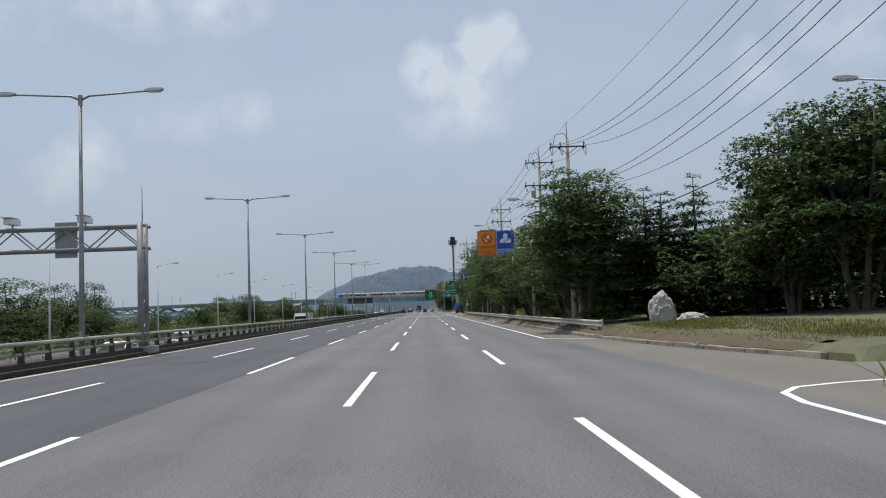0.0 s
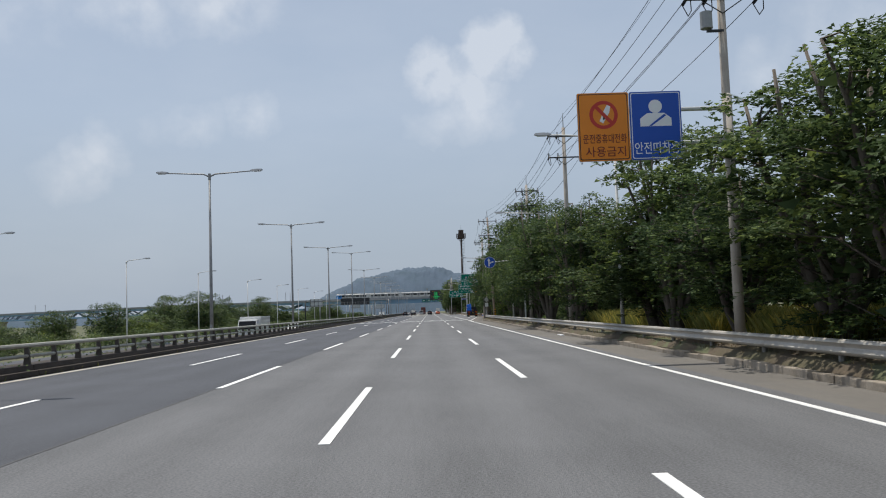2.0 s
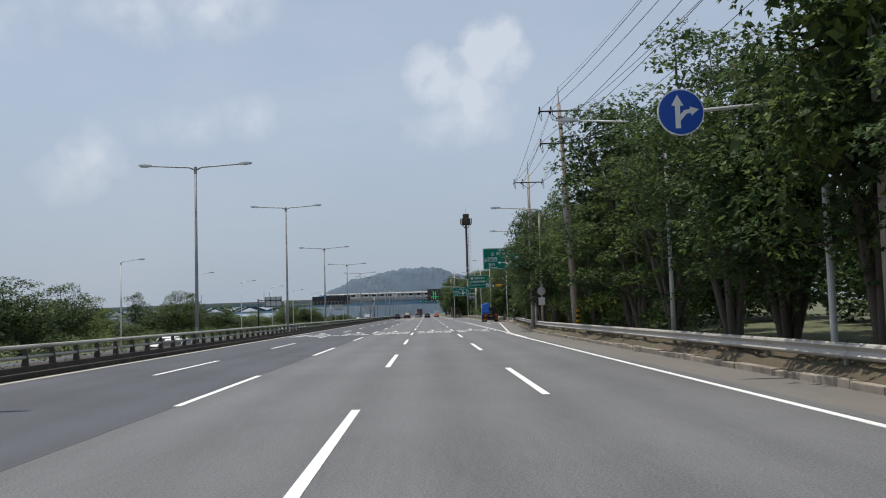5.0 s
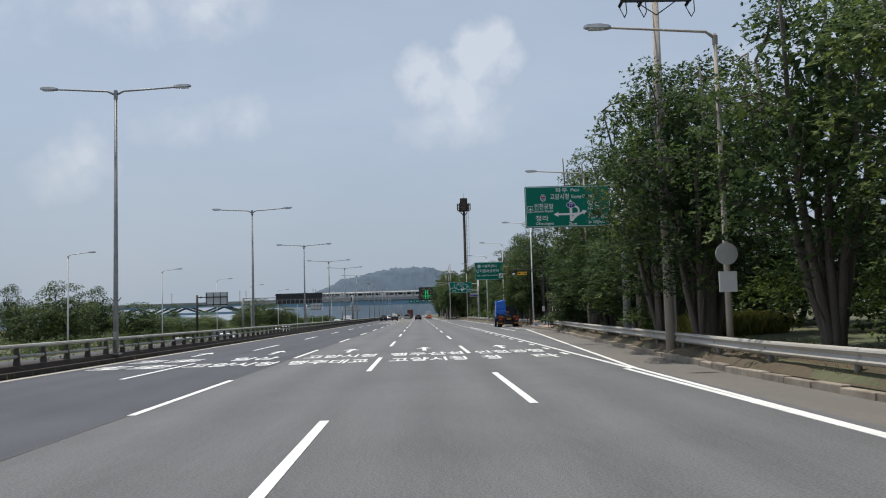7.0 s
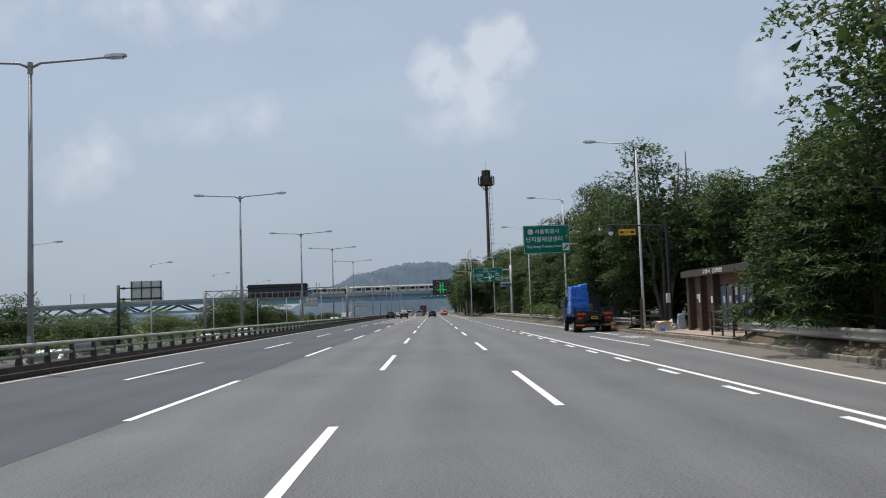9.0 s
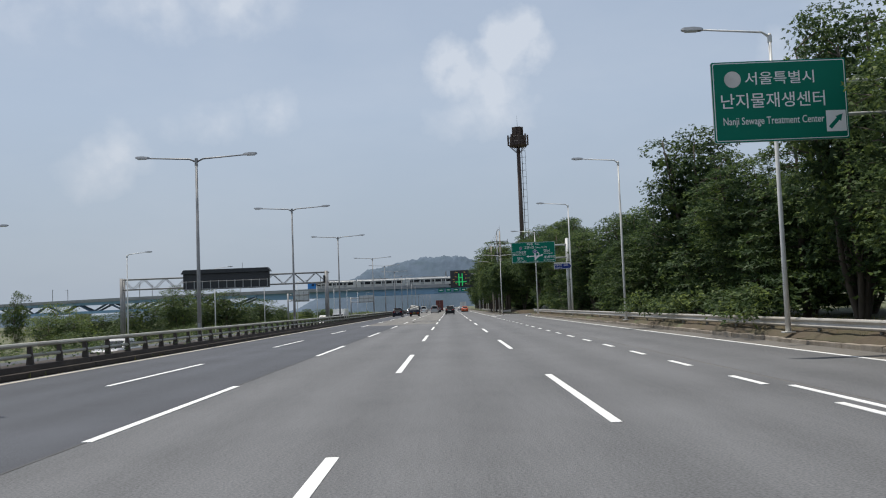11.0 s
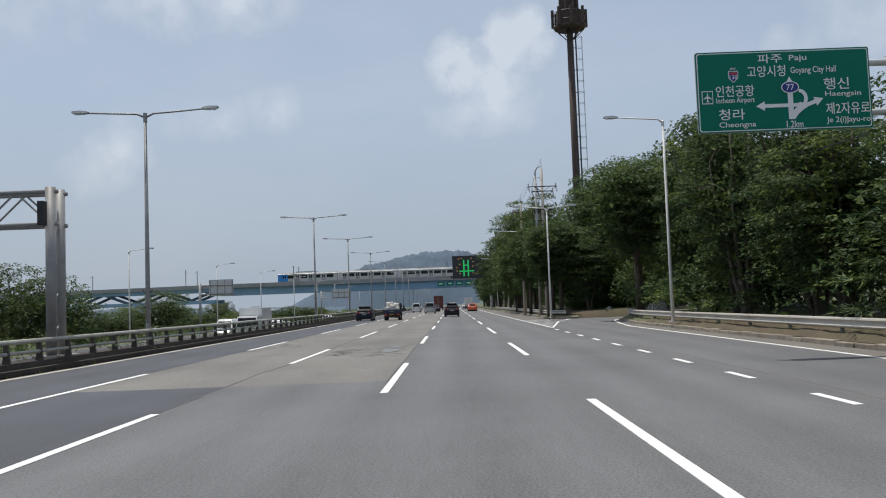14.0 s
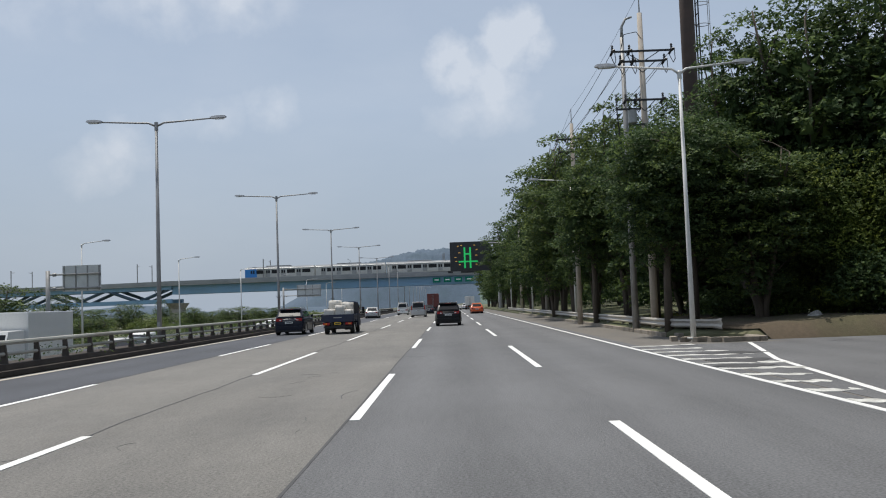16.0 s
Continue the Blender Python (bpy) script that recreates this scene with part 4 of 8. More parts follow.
def twin_lamp(m, height=9.95, reach=3.2):
    t = thing("street_lamp", "tall grey tapered steel lamp post with two arms on the median", "street lamp", m, "twin lamps on the median")
    part("post", tube([(0, 0, 0), (0, 0, 3), (0, 0, height)], [0.11, 0.095, 0.06], 10), M["steel"], t, smooth=True)
    part("base_plate", box(-0.2, 0.2, -0.2, 0.2, 0, 0.05, 0.01), M["steel"], t)
    part("hatch", box(-0.07, 0.07, -0.125, -0.09, 0.6, 0.95, 0.008), M["sign_back"], t)
    part("collar", tube([(0, 0, height - 0.35), (0, 0, height + 0.05)], 0.085, 10), M["steel"], t)
    for s in (-1, 1):
        part("arm", tube([(0, 0, height - 0.15), (s * 0.35, 0, height + 0.02), (s * 1.1, 0, height + 0.06), (s * (reach - 0.7), 0, height + 0.14)], [0.05, 0.045, 0.04, 0.033], 8), M["steel"], t, smooth=True)
        lamp_head(t, s * (reach - 0.75), 0, height + 0.145, s)
        part("hook", tube([(0, 0, 2.1), (s * 0.22, 0, 2.38)], 0.018, 5), M["dark_metal"], t)
    return t


first = twin_lamp(pose(-11.62, 33.4, 0.3))
twin_lamp(pose(-11.2, 186.5, 0.3), 11.18)
for y, h in ((250.7, 9.63), (278.6, 9.5)):
    twin_lamp(pose(-11.62, y, 0.3), h)
for y in (65.1, 96.2, 127.1, 157.3, 219.2, 306.2, 336.2, 382.0, 409.4, 440, 470, 501, 532, 563, 594, 625, 656, 687, 718, 750, 782, 814):
    copy_thing(first, pose(-11.62, y, 0.3))


def arm_lamp(name, label, m, height, reach, side, mat, group, back=0.0):
    t = thing("street_lamp", label, "street lamp", m, group)
    part("post", tube([(0, 0, 0), (0, 0, 2.5), (0, 0, height)], [0.095, 0.08, 0.05], 10), M[mat], t, smooth=True)
    part("base_plate", box(-0.18, 0.18, -0.18, 0.18, 0, 0.04, 0.01), M[mat], t)
    part("band", tube([(0, 0, height - 0.3), (0, 0, height - 0.05)], 0.075, 10), M[mat], t)
    for s, r in ((side, reach), (-side, back)):
        if r:
            part("arm", tube([(0, 0, height - 0.12), (s * 0.25, 0, height + 0.06), (s * (r - 0.7), 0, height + 0.22)], [0.05, 0.04, 0.03], 8), M[mat], t, smooth=True)
            lamp_head(t, s * (r - 0.75), 0, height + 0.22, s, 0.03)
    return t


for x, y, z in ((6.48, 51.6, 7.9), (6.3, 82.6, 9.3), (6.68, 111.8, 9.07), (6.6, 141.5, 8.9), (6.2, 172.6, 9.25), (8.45, 203.9, 10.4), (10.4, 239.9, 10.9), (9.6, 262.8, 10.67), (9.6, 289.7, 10.8), (9.9, 316, 11.0), (9.3, 342.8, 10.66)):
    reach = 3.6 if y in (172.6, 82.6) else 4.1 if x < 7 else 3.7 if x < 8.5 else 3.0
    arm_lamp("street_lamp", "pale steel roadside lamp post with one arm over the lane", pose(x + reach, y, 0.3), z - 0.5, reach, -1, "pole" if y in (203.9, 172.6) else "steel_white", "roadside lamps")
arm_lamp("street_lamp", "white steel lamp post with two arms at the exit nose", pose(9.6, 372.6, 0.12), 9.2, 2.9, -1, "steel_white", "roadside lamps", back=2.6)
arm_lamp("street_lamp", "pale steel lamp post with one arm beside the side road", pose(16.6, 25, 0.3), 7.4, 3.0, -1, "steel_white", "roadside lamps")
for y in (404, 436, 468, 500):
    arm_lamp("street_lamp", "pale steel roadside lamp post with one arm over the lane", pose(10.2, y, 0.25), 9.6, 3.0, -1, "steel_white", "roadside lamps")
for y in (77, 108, 139, 168.4, 202, 232.4, 262.6, 293, 322, 355, 387.4, 420.6, 448.6, 480, 511, 543, 575, 608):
    arm_lamp("street_lamp", "slim pale lamp post with one arm beside the opposite carriageway", pose(-31.4, y, -1.25), 9.35, 2.6, 1, "steel_white", "lamps of the opposite carriageway")


# ---- utility poles and wires ----
WIRES = []


def utility_pole(x, y, top, arms, brown=False, lean=0.0, kit=False, band=False):
    t = thing("utility_pole", "concrete utility pole with steel crossarms and black insulators" if not kit else "concrete utility pole with crossarms, transformer and cable loops", "utility pole",
              pose(x, y, 0.25), "utility poles")
    mat = M["pole_brown"] if brown else M["pole"]
    part("shaft", tube([(0, 0, -0.3), (lean * 0.5, 0, top / 2), (lean, 0, top - 1.2)], [0.17, 0.145, 0.11], 12), mat, t, smooth=True)
    part("top_spike", tube([(lean, 0, top - 1.25), (lean, 0, top - 0.25)], [0.035, 0.02], 6), M["steel"], t)
    for z, half in arms:
        arm = part("crossarm", box(-half + lean, half + lean, -0.16, -0.09, z - 0.05, z + 0.03), M["dark_metal"], t)
        part("brace", tube([(lean - half * 0.6, -0.12, z), (lean, -0.12, z - 0.5)], 0.02, 5, tube([(lean + half * 0.6, -0.12, z), (lean, -0.12, z - 0.5)], 0.02, 5)), M["dark_metal"], t)
        for s in (-0.95, -0.4, 0.95):
            bm = bmesh.new()
            for q in range(3):
                tube([(s * half + lean, -0.12, z + 0.03 + q * 0.09), (s * half + lean, -0.12, z + 0.10 + q * 0.09)], [0.065, 0.03], 8, bm)
            part("insulator", bm, M["insulator"], arm)
            for e in (-1, 1):
                bm = bmesh.new()
                for q in range(4):
                    tube([(s * half + lean, -0.12 + e * (0.12 + q * 0.08), z - 0.02 - q * 0.01), (s * half + lean, -0.12 + e * (0.17 + q * 0.08), z - 0.025 - q * 0.01)], [0.06, 0.025], 8, bm)
                part("strain_insulator", bm, M["insulator"], arm)
            loop = [(s * half + lean, -0.12 - 0.45, z - 0.05), (s * half + lean + 0.1, -0.3, z - 0.45), (s * half + lean + 0.12, 0.1, z - 0.5), (s * half + lean, 0.3, z - 0.06)]
            part("jumper_wire", tube(loop, 0.018, 5), M["wire"], arm)
    if kit:
        part("transformer", tube([(-0.55, -0.1, arms[-1][0] - 1.0), (-0.55, -0.1, arms[-1][0] - 0.45)], 0.2, 12), M["sign_back"], t)
        part("bracket", box(-0.55, 0, -0.14, -0.06, arms[-1][0] - 1.12, arms[-1][0] - 1.04), M["dark_metal"], t)
        part("cable_loop", tube([(-0.9, -0.1, arms[0][0] + 0.1), (-0.75, -0.1, arms[0][0] + 0.75), (-0.2, -0.1, arms[0][0] + 0.85), (0.02, -0.1, arms[0][0] + 0.5)], 0.02, 5), M["wire"], t)
    if band:
        for k in range(3):
            part("hazard_band", tube([(0, 0, 0.45 + 0.3 * k), (0, 0, 0.6 + 0.3 * k)], 0.178, 12), M["ink"], t)
            part("hazard_band", tube([(0, 0, 0.6 + 0.3 * k), (0, 0, 0.75 + 0.3 * k)], 0.178, 12), M["hazard"], t)
    WIRES.append((x + lean, y, 0.25, arms, top))
    return t


utility_pole(12.37, 12.9, 13.8, ((11.73, 1.04), (9.74, 0.8)))
utility_pole(10.64, 54, 13.0, ((11.2, 1.1), (8.7, 1.2)), kit=True)
utility_pole(11.3, 72, 14.9, ((13.2, 1.15), (11.3, 1.25)), kit=True)
utility_pole(10.6, 101, 14.4, ((12.6, 1.1), (11.2, 1.1)))
utility_pole(10.9, 126, 14.2, ((12.4, 1.1), (11.0, 1.2)))
utility_pole(9.85, 158.2, 14.6, ((12.9, 1.2), (11.0, 1.2)), brown=True, band=True, lean=-0.55)
utility_pole(9.75, 178.0, 13.6, ((11.68, 1.2), ))
WIRES.append(None)
t = thing("utility_pole", "short bare concrete pole leaning beside the sign mast", "utility pole", pose(11.85, 189.7, 0.3), "utility poles")
part("shaft", tube([(0, 0, -0.3), (-0.12, 0, 4.2), (-0.26, 0, 8.4)], [0.20, 0.175, 0.14], 14), M["pole_brown"], t, smooth=True)
part("band", tube([(-0.18, 0, 5.95), (-0.182, 0, 6.02)], 0.172, 14), M["steel"], t)
part("eye_bolt", tube([(-0.19, -0.1, 6.3), (-0.19, -0.34, 6.3)], 0.02, 6), M["dark_metal"], t)
t = thing("steel_pole", "slim pale steel pole beside a utility pole", "pole", pose(10.05, 178.6, 0.3))
part("shaft", tube([(0, 0, -0.3), (0.05, 0, 2.6), (0.1, 0, 5.2)], [0.09, 0.085, 0.08], 10), M["steel_white"], t)
part("cap", tube([(0.1, 0, 5.2), (0.1, 0, 5.26)], [0.085, 0.05], 10), M["steel"], t)
t = thing("steel_pole", "slim grey steel pole leaning among the trees", "pole", pose(10.1, 160.5, 0.3))
part("shaft", tube([(0, 0, -0.3), (-0.2, 0, 5), (-0.4, 0, 9)], [0.09, 0.08, 0.06], 10), M["steel"], t)
utility_pole(10.15, 380.4, 14.9, ((12.0, 1.35), (11.55, 1.0), (9.85, 0.85)), kit=True)
t = thing("utility_pole", "slim steel pole with a bent cable head beside a concrete pole", "utility pole", pose(9.75, 382.4, 0.2), "utility poles")
part("shaft", tube([(0, 0, -0.3), (0, 0, 7), (0, 0, 13.3)], [0.16, 0.13, 0.09], 12), M["steel"], t, smooth=True)
part("cable_head", tube([(0, 0, 13.25), (0.02, 0, 13.8), (0.2, 0, 14.15), (0.5, 0, 14.25)], [0.07, 0.06, 0.055, 0.05], 8), M["steel"], t, smooth=True)
part("crossarm", box(-0.45, 0.75, -0.14, -0.06, 9.9, 9.98), M["dark_metal"], t)
part("cable", tube([(-0.4, -0.1, 9.9), (-0.3, -0.1, 8.2), (0.0, -0.15, 6.8), (0.1, -0.15, 4.0)], 0.03, 6), M["wire"], t)
for x in (-0.4, 0.7):
    bm = bmesh.new()
    for q in range(5):
        tube([(x, -0.1, 9.98 + 0.14 * q), (x, -0.1, 10.08 + 0.14 * q)], [0.06, 0.03], 8, bm)
    part("insulator", bm, M["insulator"], t)
utility_pole(9.5, 397.5, 13.6, ((11.4, 1.0), (10.6, 0.9)))
utility_pole(10.4, 424, 13.8, ((12.0, 1.0), (11.0, 0.9)))
utility_pole(10.6, 455, 13.8, ((12.0, 1.0), (11.0, 0.9)))


def sag(a, b, drop, r, name, label):
    cu = [Vector(a).lerp(Vector(b), k / 14) - Vector((0, 0, drop * 4 * (k / 14) * (1 - k / 14))) for k in range(15)]
    return setting(name, tube(cu, r, 5), M["wire"], label, "overhead wire", kind="")


for p, q in zip(WIRES, WIRES[1:]):
    if p is None or q is None or abs(p[0] - q[0]) < 0.9 and abs(p[1] - q[1]) < 5:
        continue
    for i, (z, half) in enumerate(p[3]):
        z2, half2 = q[3][min(i, len(q[3]) - 1)]
        for s in (-0.95, -0.4, 0.95):
            sag((p[0] + s * half, p[1] + 0.3, p[2] + z), (q[0] + s * half2, q[1] - 0.5, q[2] + z2), (0.045 if p[1] < 20 else 0.012) * abs(q[1] - p[1]), 0.013, "overhead_wire", "thin black overhead wire between utility poles")
    sag((p[0], p[1], p[2] + p[4] - 0.3), (q[0], q[1], q[2] + q[4] - 0.3), 0.015 * abs(q[1] - p[1]), 0.008, "overhead_wire", "thin black overhead wire between utility poles")
sag((13.5, -20, 8.6), (13.0, 54, 6.4), 0.9, 0.025, "cable", "thick black communication cable sagging before the trees")
sag((11.66, 189.5, 6.6), (9.75, 177.9, 9.2), 0.15, 0.012, "guy_wire", "thin steel guy wire between two poles")
sag((9.85, 178.1, 6.6), (16, 205, 9.0), 0.5, 0.025, "cable", "thick black communication cable sagging before the trees")
sag((16, 190, 9.6), (16, 252, 5.6), 0.8, 0.022, "cable", "thick black communication cable sagging before the trees")
sag((16.5, 290, 7.6), (14.5, 330, 6.6), 0.6, 0.022, "cable", "thick black communication cable sagging before the trees")


# ---- signs ----
def panel(parent, x0, x1, z0, z1, y, mat, rim="white", name="panel", r=0.12):
    def rounded(a0, a1, b0, b1, rr):
        o = []
        for cx, cz, st in ((a1 - rr, b1 - rr, 0), (a0 + rr, b1 - rr, 1), (a0 + rr, b0 + rr, 2), (a1 - rr, b0 + rr, 3)):
            for k in range(5):
                a = math.pi / 2 * (st + k / 4)
                o.append((cx + rr * math.cos(a), cz + rr * math.sin(a)))
        return o
    p = part(name, slab(rounded(x0, x1, z0, z1, r), y, y + 0.05), M["sign_back"], parent)
    if rim:
        part("border", slab(rounded(x0 + 0.035, x1 - 0.035, z0 + 0.035, z1 - 0.035, r), y - 0.012, y - 0.0081), M[rim], p)
    part("face_edge", slab(rounded(x0 + 0.004, x1 - 0.004, z0 + 0.004, z1 - 0.004, r), y - 0.008, y - 0.0005), M[mat], p)
    part("face", slab(rounded(x0 + 0.058, x1 - 0.058, z0 + 0.058, z1 - 0.058, r * 0.9), y - 0.016, y - 0.0121), M[mat], p)
    for k in range(3):
        zz = z0 + (z1 - z0) * (0.2 + 0.3 * k)
        part("stiffener", box(x0 + 0.05, x1 - 0.05, y + 0.052, y + 0.10, zz - 0.03, zz + 0.03), M["sign_back"], p)
    return p


def mast(t, x, y, top, r, mat="steel_white"):
    part("mast", tube([(x, y, 0.0), (x, y, top * 0.5), (x, y, top)], [r, r * 0.93, r * 0.86], 16), M[mat], t, smooth=True)
    part("cap", tube([(x, y, top), (x, y, top + 0.06)], [r * 0.9, r * 0.5], 16), M[mat], t)
    part("base_plate", box(x - r * 1.8, x + r * 1.8, y - r * 1.8, y + r * 1.8, 0.1, 0.34, 0.02), M[mat], t)
    for k in range(4):
        a = math.pi / 4 + k * math.pi / 2
        part("gusset", loft([[(x + r * 0.9 * math.cos(a), y + r * 0.9 * math.sin(a), 0.3), (x + r * 2.0 * math.cos(a), y + r * 2.0 * math.sin(a), 0.3), (x + r * 0.9 * math.cos(a), y + r * 0.9 * math.sin(a), 0.85)],
                             [(x + r * 0.9 * math.cos(a) + 0.03, y + r * 0.9 * math.sin(a), 0.3), (x + r * 2.0 * math.cos(a) + 0.03, y + r * 2.0 * math.sin(a), 0.3), (x + r * 0.9 * math.cos(a) + 0.03, y + r * 0.9 * math.sin(a), 0.85)]]), M[mat], t)


def arms_of(t, x0, x1, y, heights, r=0.07, mat="steel_white"):
    for z in heights:
        part("arm", tube([(x0, y, z), (x1, y, z)], r, 10), M[mat], t, smooth=True)
        part("clamp", tube([(x1 - 0.24, y, z), (x1 - 0.1, y, z)], r * 1.8, 10), M["steel"], t)


def arrow_shape(points, w, y0, y1, tip=0.24):
    """A bent stroke with an arrow head at its end, standing in the x-z plane."""
    bm = bmesh.new()
    v = [Vector(p) for p in points]
    rows = []
    for k, a in enumerate(v):
        d = (v[min(k + 1, len(v) - 1)] - v[max(k - 1, 0)]).normalized()
        q = Vector((-d.y, d.x)) * w / 2
        rows.append([bm.verts.new((c.x, y, c.y)) for y in (y0, y1) for c in (a - q, a + q)])
    for a, b in zip(rows, rows[1:]):
        for p, q in ((0, 1), (1, 3), (3, 2), (2, 0)):
            bm.faces.new((a[p], b[p], b[q], a[q]))
    bm.faces.new((rows[0][0], rows[0][1], rows[0][3], rows[0][2]))
    bmesh.ops.recalc_face_normals(bm, faces=bm.faces[:])
    d = (v[-1] - v[-2]).normalized()
    nrm = Vector((-d.y, d.x))
    b = v[-1]
    slab([tuple(b + nrm * tip * 0.55), tuple(b - nrm * tip * 0.55), tuple(b + d * tip)], y0, y1, bm)
    return bm


# orange and blue warning sign
t = thing("road_sign", "paired orange and blue square signs on a cantilever arm", "road sign", group="road signs")
po = panel(t, 5.67, 7.12, 5.62, 7.55, 68.0, "orange", "ink", "orange_panel", 0.05)
pb = panel(t, 7.14, 8.59, 5.62, 7.55, 68.0, "blue", "white", "blue_panel", 0.05)
Y = 68.0 - 0.018
part("ring", ring(6.40, 6.92, 0.30, 0.40, Y - 0.004, Y), M["red"], po)
part("disc", disc(6.40, 6.92, 0.30, Y - 0.002, Y), M["orange"], po)
part("handset", slab([(6.28, 6.74), (6.38, 6.68), (6.56, 6.98), (6.60, 7.16), (6.50, 7.20), (6.40, 7.02)], Y - 0.006, Y - 0.003), M["white"], po)
part("handset_keys", slab([(6.36, 6.80), (6.41, 6.77), (6.47, 6.88), (6.42, 6.91)], Y - 0.009, Y - 0.0065), M["ink"], po)
part("slash", slab([(6.15, 7.12), (6.22, 7.19), (6.66, 6.72), (6.59, 6.65)], Y - 0.012, Y - 0.0095), M["red"], po)
sign_text(po, "운전중휴대전화", 5.80, 7.02, 6.12, 6.38, Y - 0.001, M["brown_ink"])
sign_text(po, "사용금지", 5.86, 6.98, 5.74, 6.03, Y - 0.001, M["brown_ink"])
part("pictogram_head", disc(7.86, 7.12, 0.19, Y - 0.004, Y), M["white"], pb)
part("pictogram_shoulders", slab([(7.42, 6.56), (8.30, 6.56), (8.30, 6.78), (8.10, 6.93), (7.62, 6.93), (7.42, 6.78)], Y - 0.004, Y), M["white"], pb)
part("pictogram_belt", slab([(7.66, 6.57), (7.74, 6.57), (8.16, 6.86), (8.10, 6.90)], Y - 0.007, Y - 0.0045), M["blue"], pb)
sign_text(pb, "안전띠착용", 7.24, 8.49, 5.78, 6.12, Y - 0.001, M["white"])
arms_of(t, 5.9, 9.95, 68.13, (6.1, 7.05), 0.06)
mast(t, 9.95, 68.13, 7.4, 0.15, "pole")


def direction_sign(x0, x1, z0, z1, y, mast_x, km):
    """A large green junction sign with its route shield, arrows and place names."""
    t = thing("direction_sign", "large green junction sign with white lettering on a cantilever mast", "road sign", group="road signs")
    w, h = x1 - x0, z1 - z0
    p = panel(t, x0, x1, z0, z1, y, "green", "white", "panel", 0.06)
    Y = y - 0.018

    def X(u):
        return x0 + w * u

    def Z(v):
        return z0 + h * v

    def tx(body, u0, u1, v0, v1):
        sign_text(p, body, X(u0), X(u1), Z(v0), Z(v1), Y, M["white"])
    tx("파주", 0.36, 0.50, 0.84, 0.95)
    tx("Paju", 0.54, 0.64, 0.84, 0.93)
    tx("고양시청", 0.295, 0.515, 0.67, 0.81)
    tx("Goyang City Hall", 0.545, 0.805, 0.68, 0.78)
    tx("인천공항", 0.11, 0.33, 0.44, 0.58)
    tx("Incheon Airport", 0.11, 0.33, 0.345, 0.43)
    tx("청라", 0.12, 0.27, 0.155, 0.29)
    tx("Cheongna", 0.12, 0.33, 0.045, 0.13)
    tx("행신", 0.73, 0.875, 0.485, 0.63)
    tx("Haengsin", 0.735, 0.94, 0.385, 0.465)
    tx("제2자유로", 0.735, 0.985, 0.18, 0.325)
    tx("Je 2(i)Jayu-ro", 0.735, 0.985, 0.06, 0.15)
    tx(km, 0.505, 0.60, 0.035, 0.12)
    # main stem, the loop round the shield to the left, and the right branch
    part("arrow", arrow_shape([(X(0.535), Z(0.14)), (X(0.535), Z(0.56))], 0.13, Y - 0.005, Y, 0.22), M["white"], p)
    loop = [(X(0.545), Z(0.20)), (X(0.57), Z(0.26))] + [(X(0.585) + 0.17 * math.sin(a), Z(0.39) - 0.20 * math.cos(a)) for a in [math.pi * k / 10 for k in range(2, 10)]]
    part("arrow", arrow_shape(loop + [(X(0.585), Z(0.39) + 0.20)], 0.09, Y - 0.009, Y - 0.0055, 0.02), M["white"], p)
    part("arrow", arrow_shape([(X(0.60), Z(0.325)), (X(0.57), Z(0.31)), (X(0.385), Z(0.31))], 0.09, Y - 0.013, Y - 0.0095, 0.22), M["white"], p)
    part("arrow", arrow_shape([(X(0.545), Z(0.15)), (X(0.565), Z(0.21)), (X(0.595), Z(0.265)), (X(0.63), Z(0.31)), (X(0.675), Z(0.345))], 0.10, Y - 0.017, Y - 0.0135, 0.22), M["white"], p)

    def oval(rx, rz, y0, y1, name, mat):
        part(name, slab([(X(0.535) + rx * math.cos(a), Z(0.53) + rz * math.sin(a)) for a in [2 * math.pi * k / 24 for k in range(24)]], y0, y1), M[mat], p)
    oval(0.225, 0.155, Y - 0.021, Y - 0.0175, "route_shield", "white")
    oval(0.20, 0.13, Y - 0.025, Y - 0.0215, "route_shield_face", "navy")
    sign_text(p, "77", X(0.535) - 0.10, X(0.535) + 0.10, Z(0.53) - 0.075, Z(0.53) + 0.075, Y - 0.027, M["white"])
    def crest(k, y0, y1, name, mat):
        q = ((-1, 0.55), (-0.85, 0.95), (0.0, 0.80), (0.85, 0.95), (1, 0.55), (0.92, -0.3), (0.0, -1.0), (-0.92, -0.3))
        part(name, slab([(X(0.215) + 0.13 * k * a, Z(0.69) + 0.16 * k * b) for a, b in q], y0, y1), M[mat], p)
    crest(1.0, Y - 0.005, Y, "motorway_shield", "white")
    crest(0.86, Y - 0.009, Y - 0.0055, "motorway_shield_face", "navy")
    part("motorway_shield_band", slab([(X(0.215) - 0.10, Z(0.69) + 0.05), (X(0.215) + 0.10, Z(0.69) + 0.05), (X(0.215) + 0.095, Z(0.69) + 0.10), (X(0.215) - 0.095, Z(0.69) + 0.10)], Y - 0.013, Y - 0.0095), M["red"], p)
    sign_text(p, "130", X(0.215) - 0.095, X(0.215) + 0.095, Z(0.69) - 0.075, Z(0.69) + 0.03, Y - 0.011, M["white"])
    sign_text(p, "MW", X(0.215) - 0.07, X(0.215) + 0.07, Z(0.69) + 0.165, Z(0.69) + 0.225, Y, M["white"])
    part("symbol_field", slab([(X(0.028), Z(0.36)), (X(0.092), Z(0.36)), (X(0.092), Z(0.52)), (X(0.028), Z(0.52))], Y - 0.004, Y), M["white"], p)
    part("symbol_face", slab([(X(0.032), Z(0.37)), (X(0.088), Z(0.37)), (X(0.088), Z(0.51)), (X(0.032), Z(0.51))], Y - 0.007, Y - 0.0045), M["green"], p)
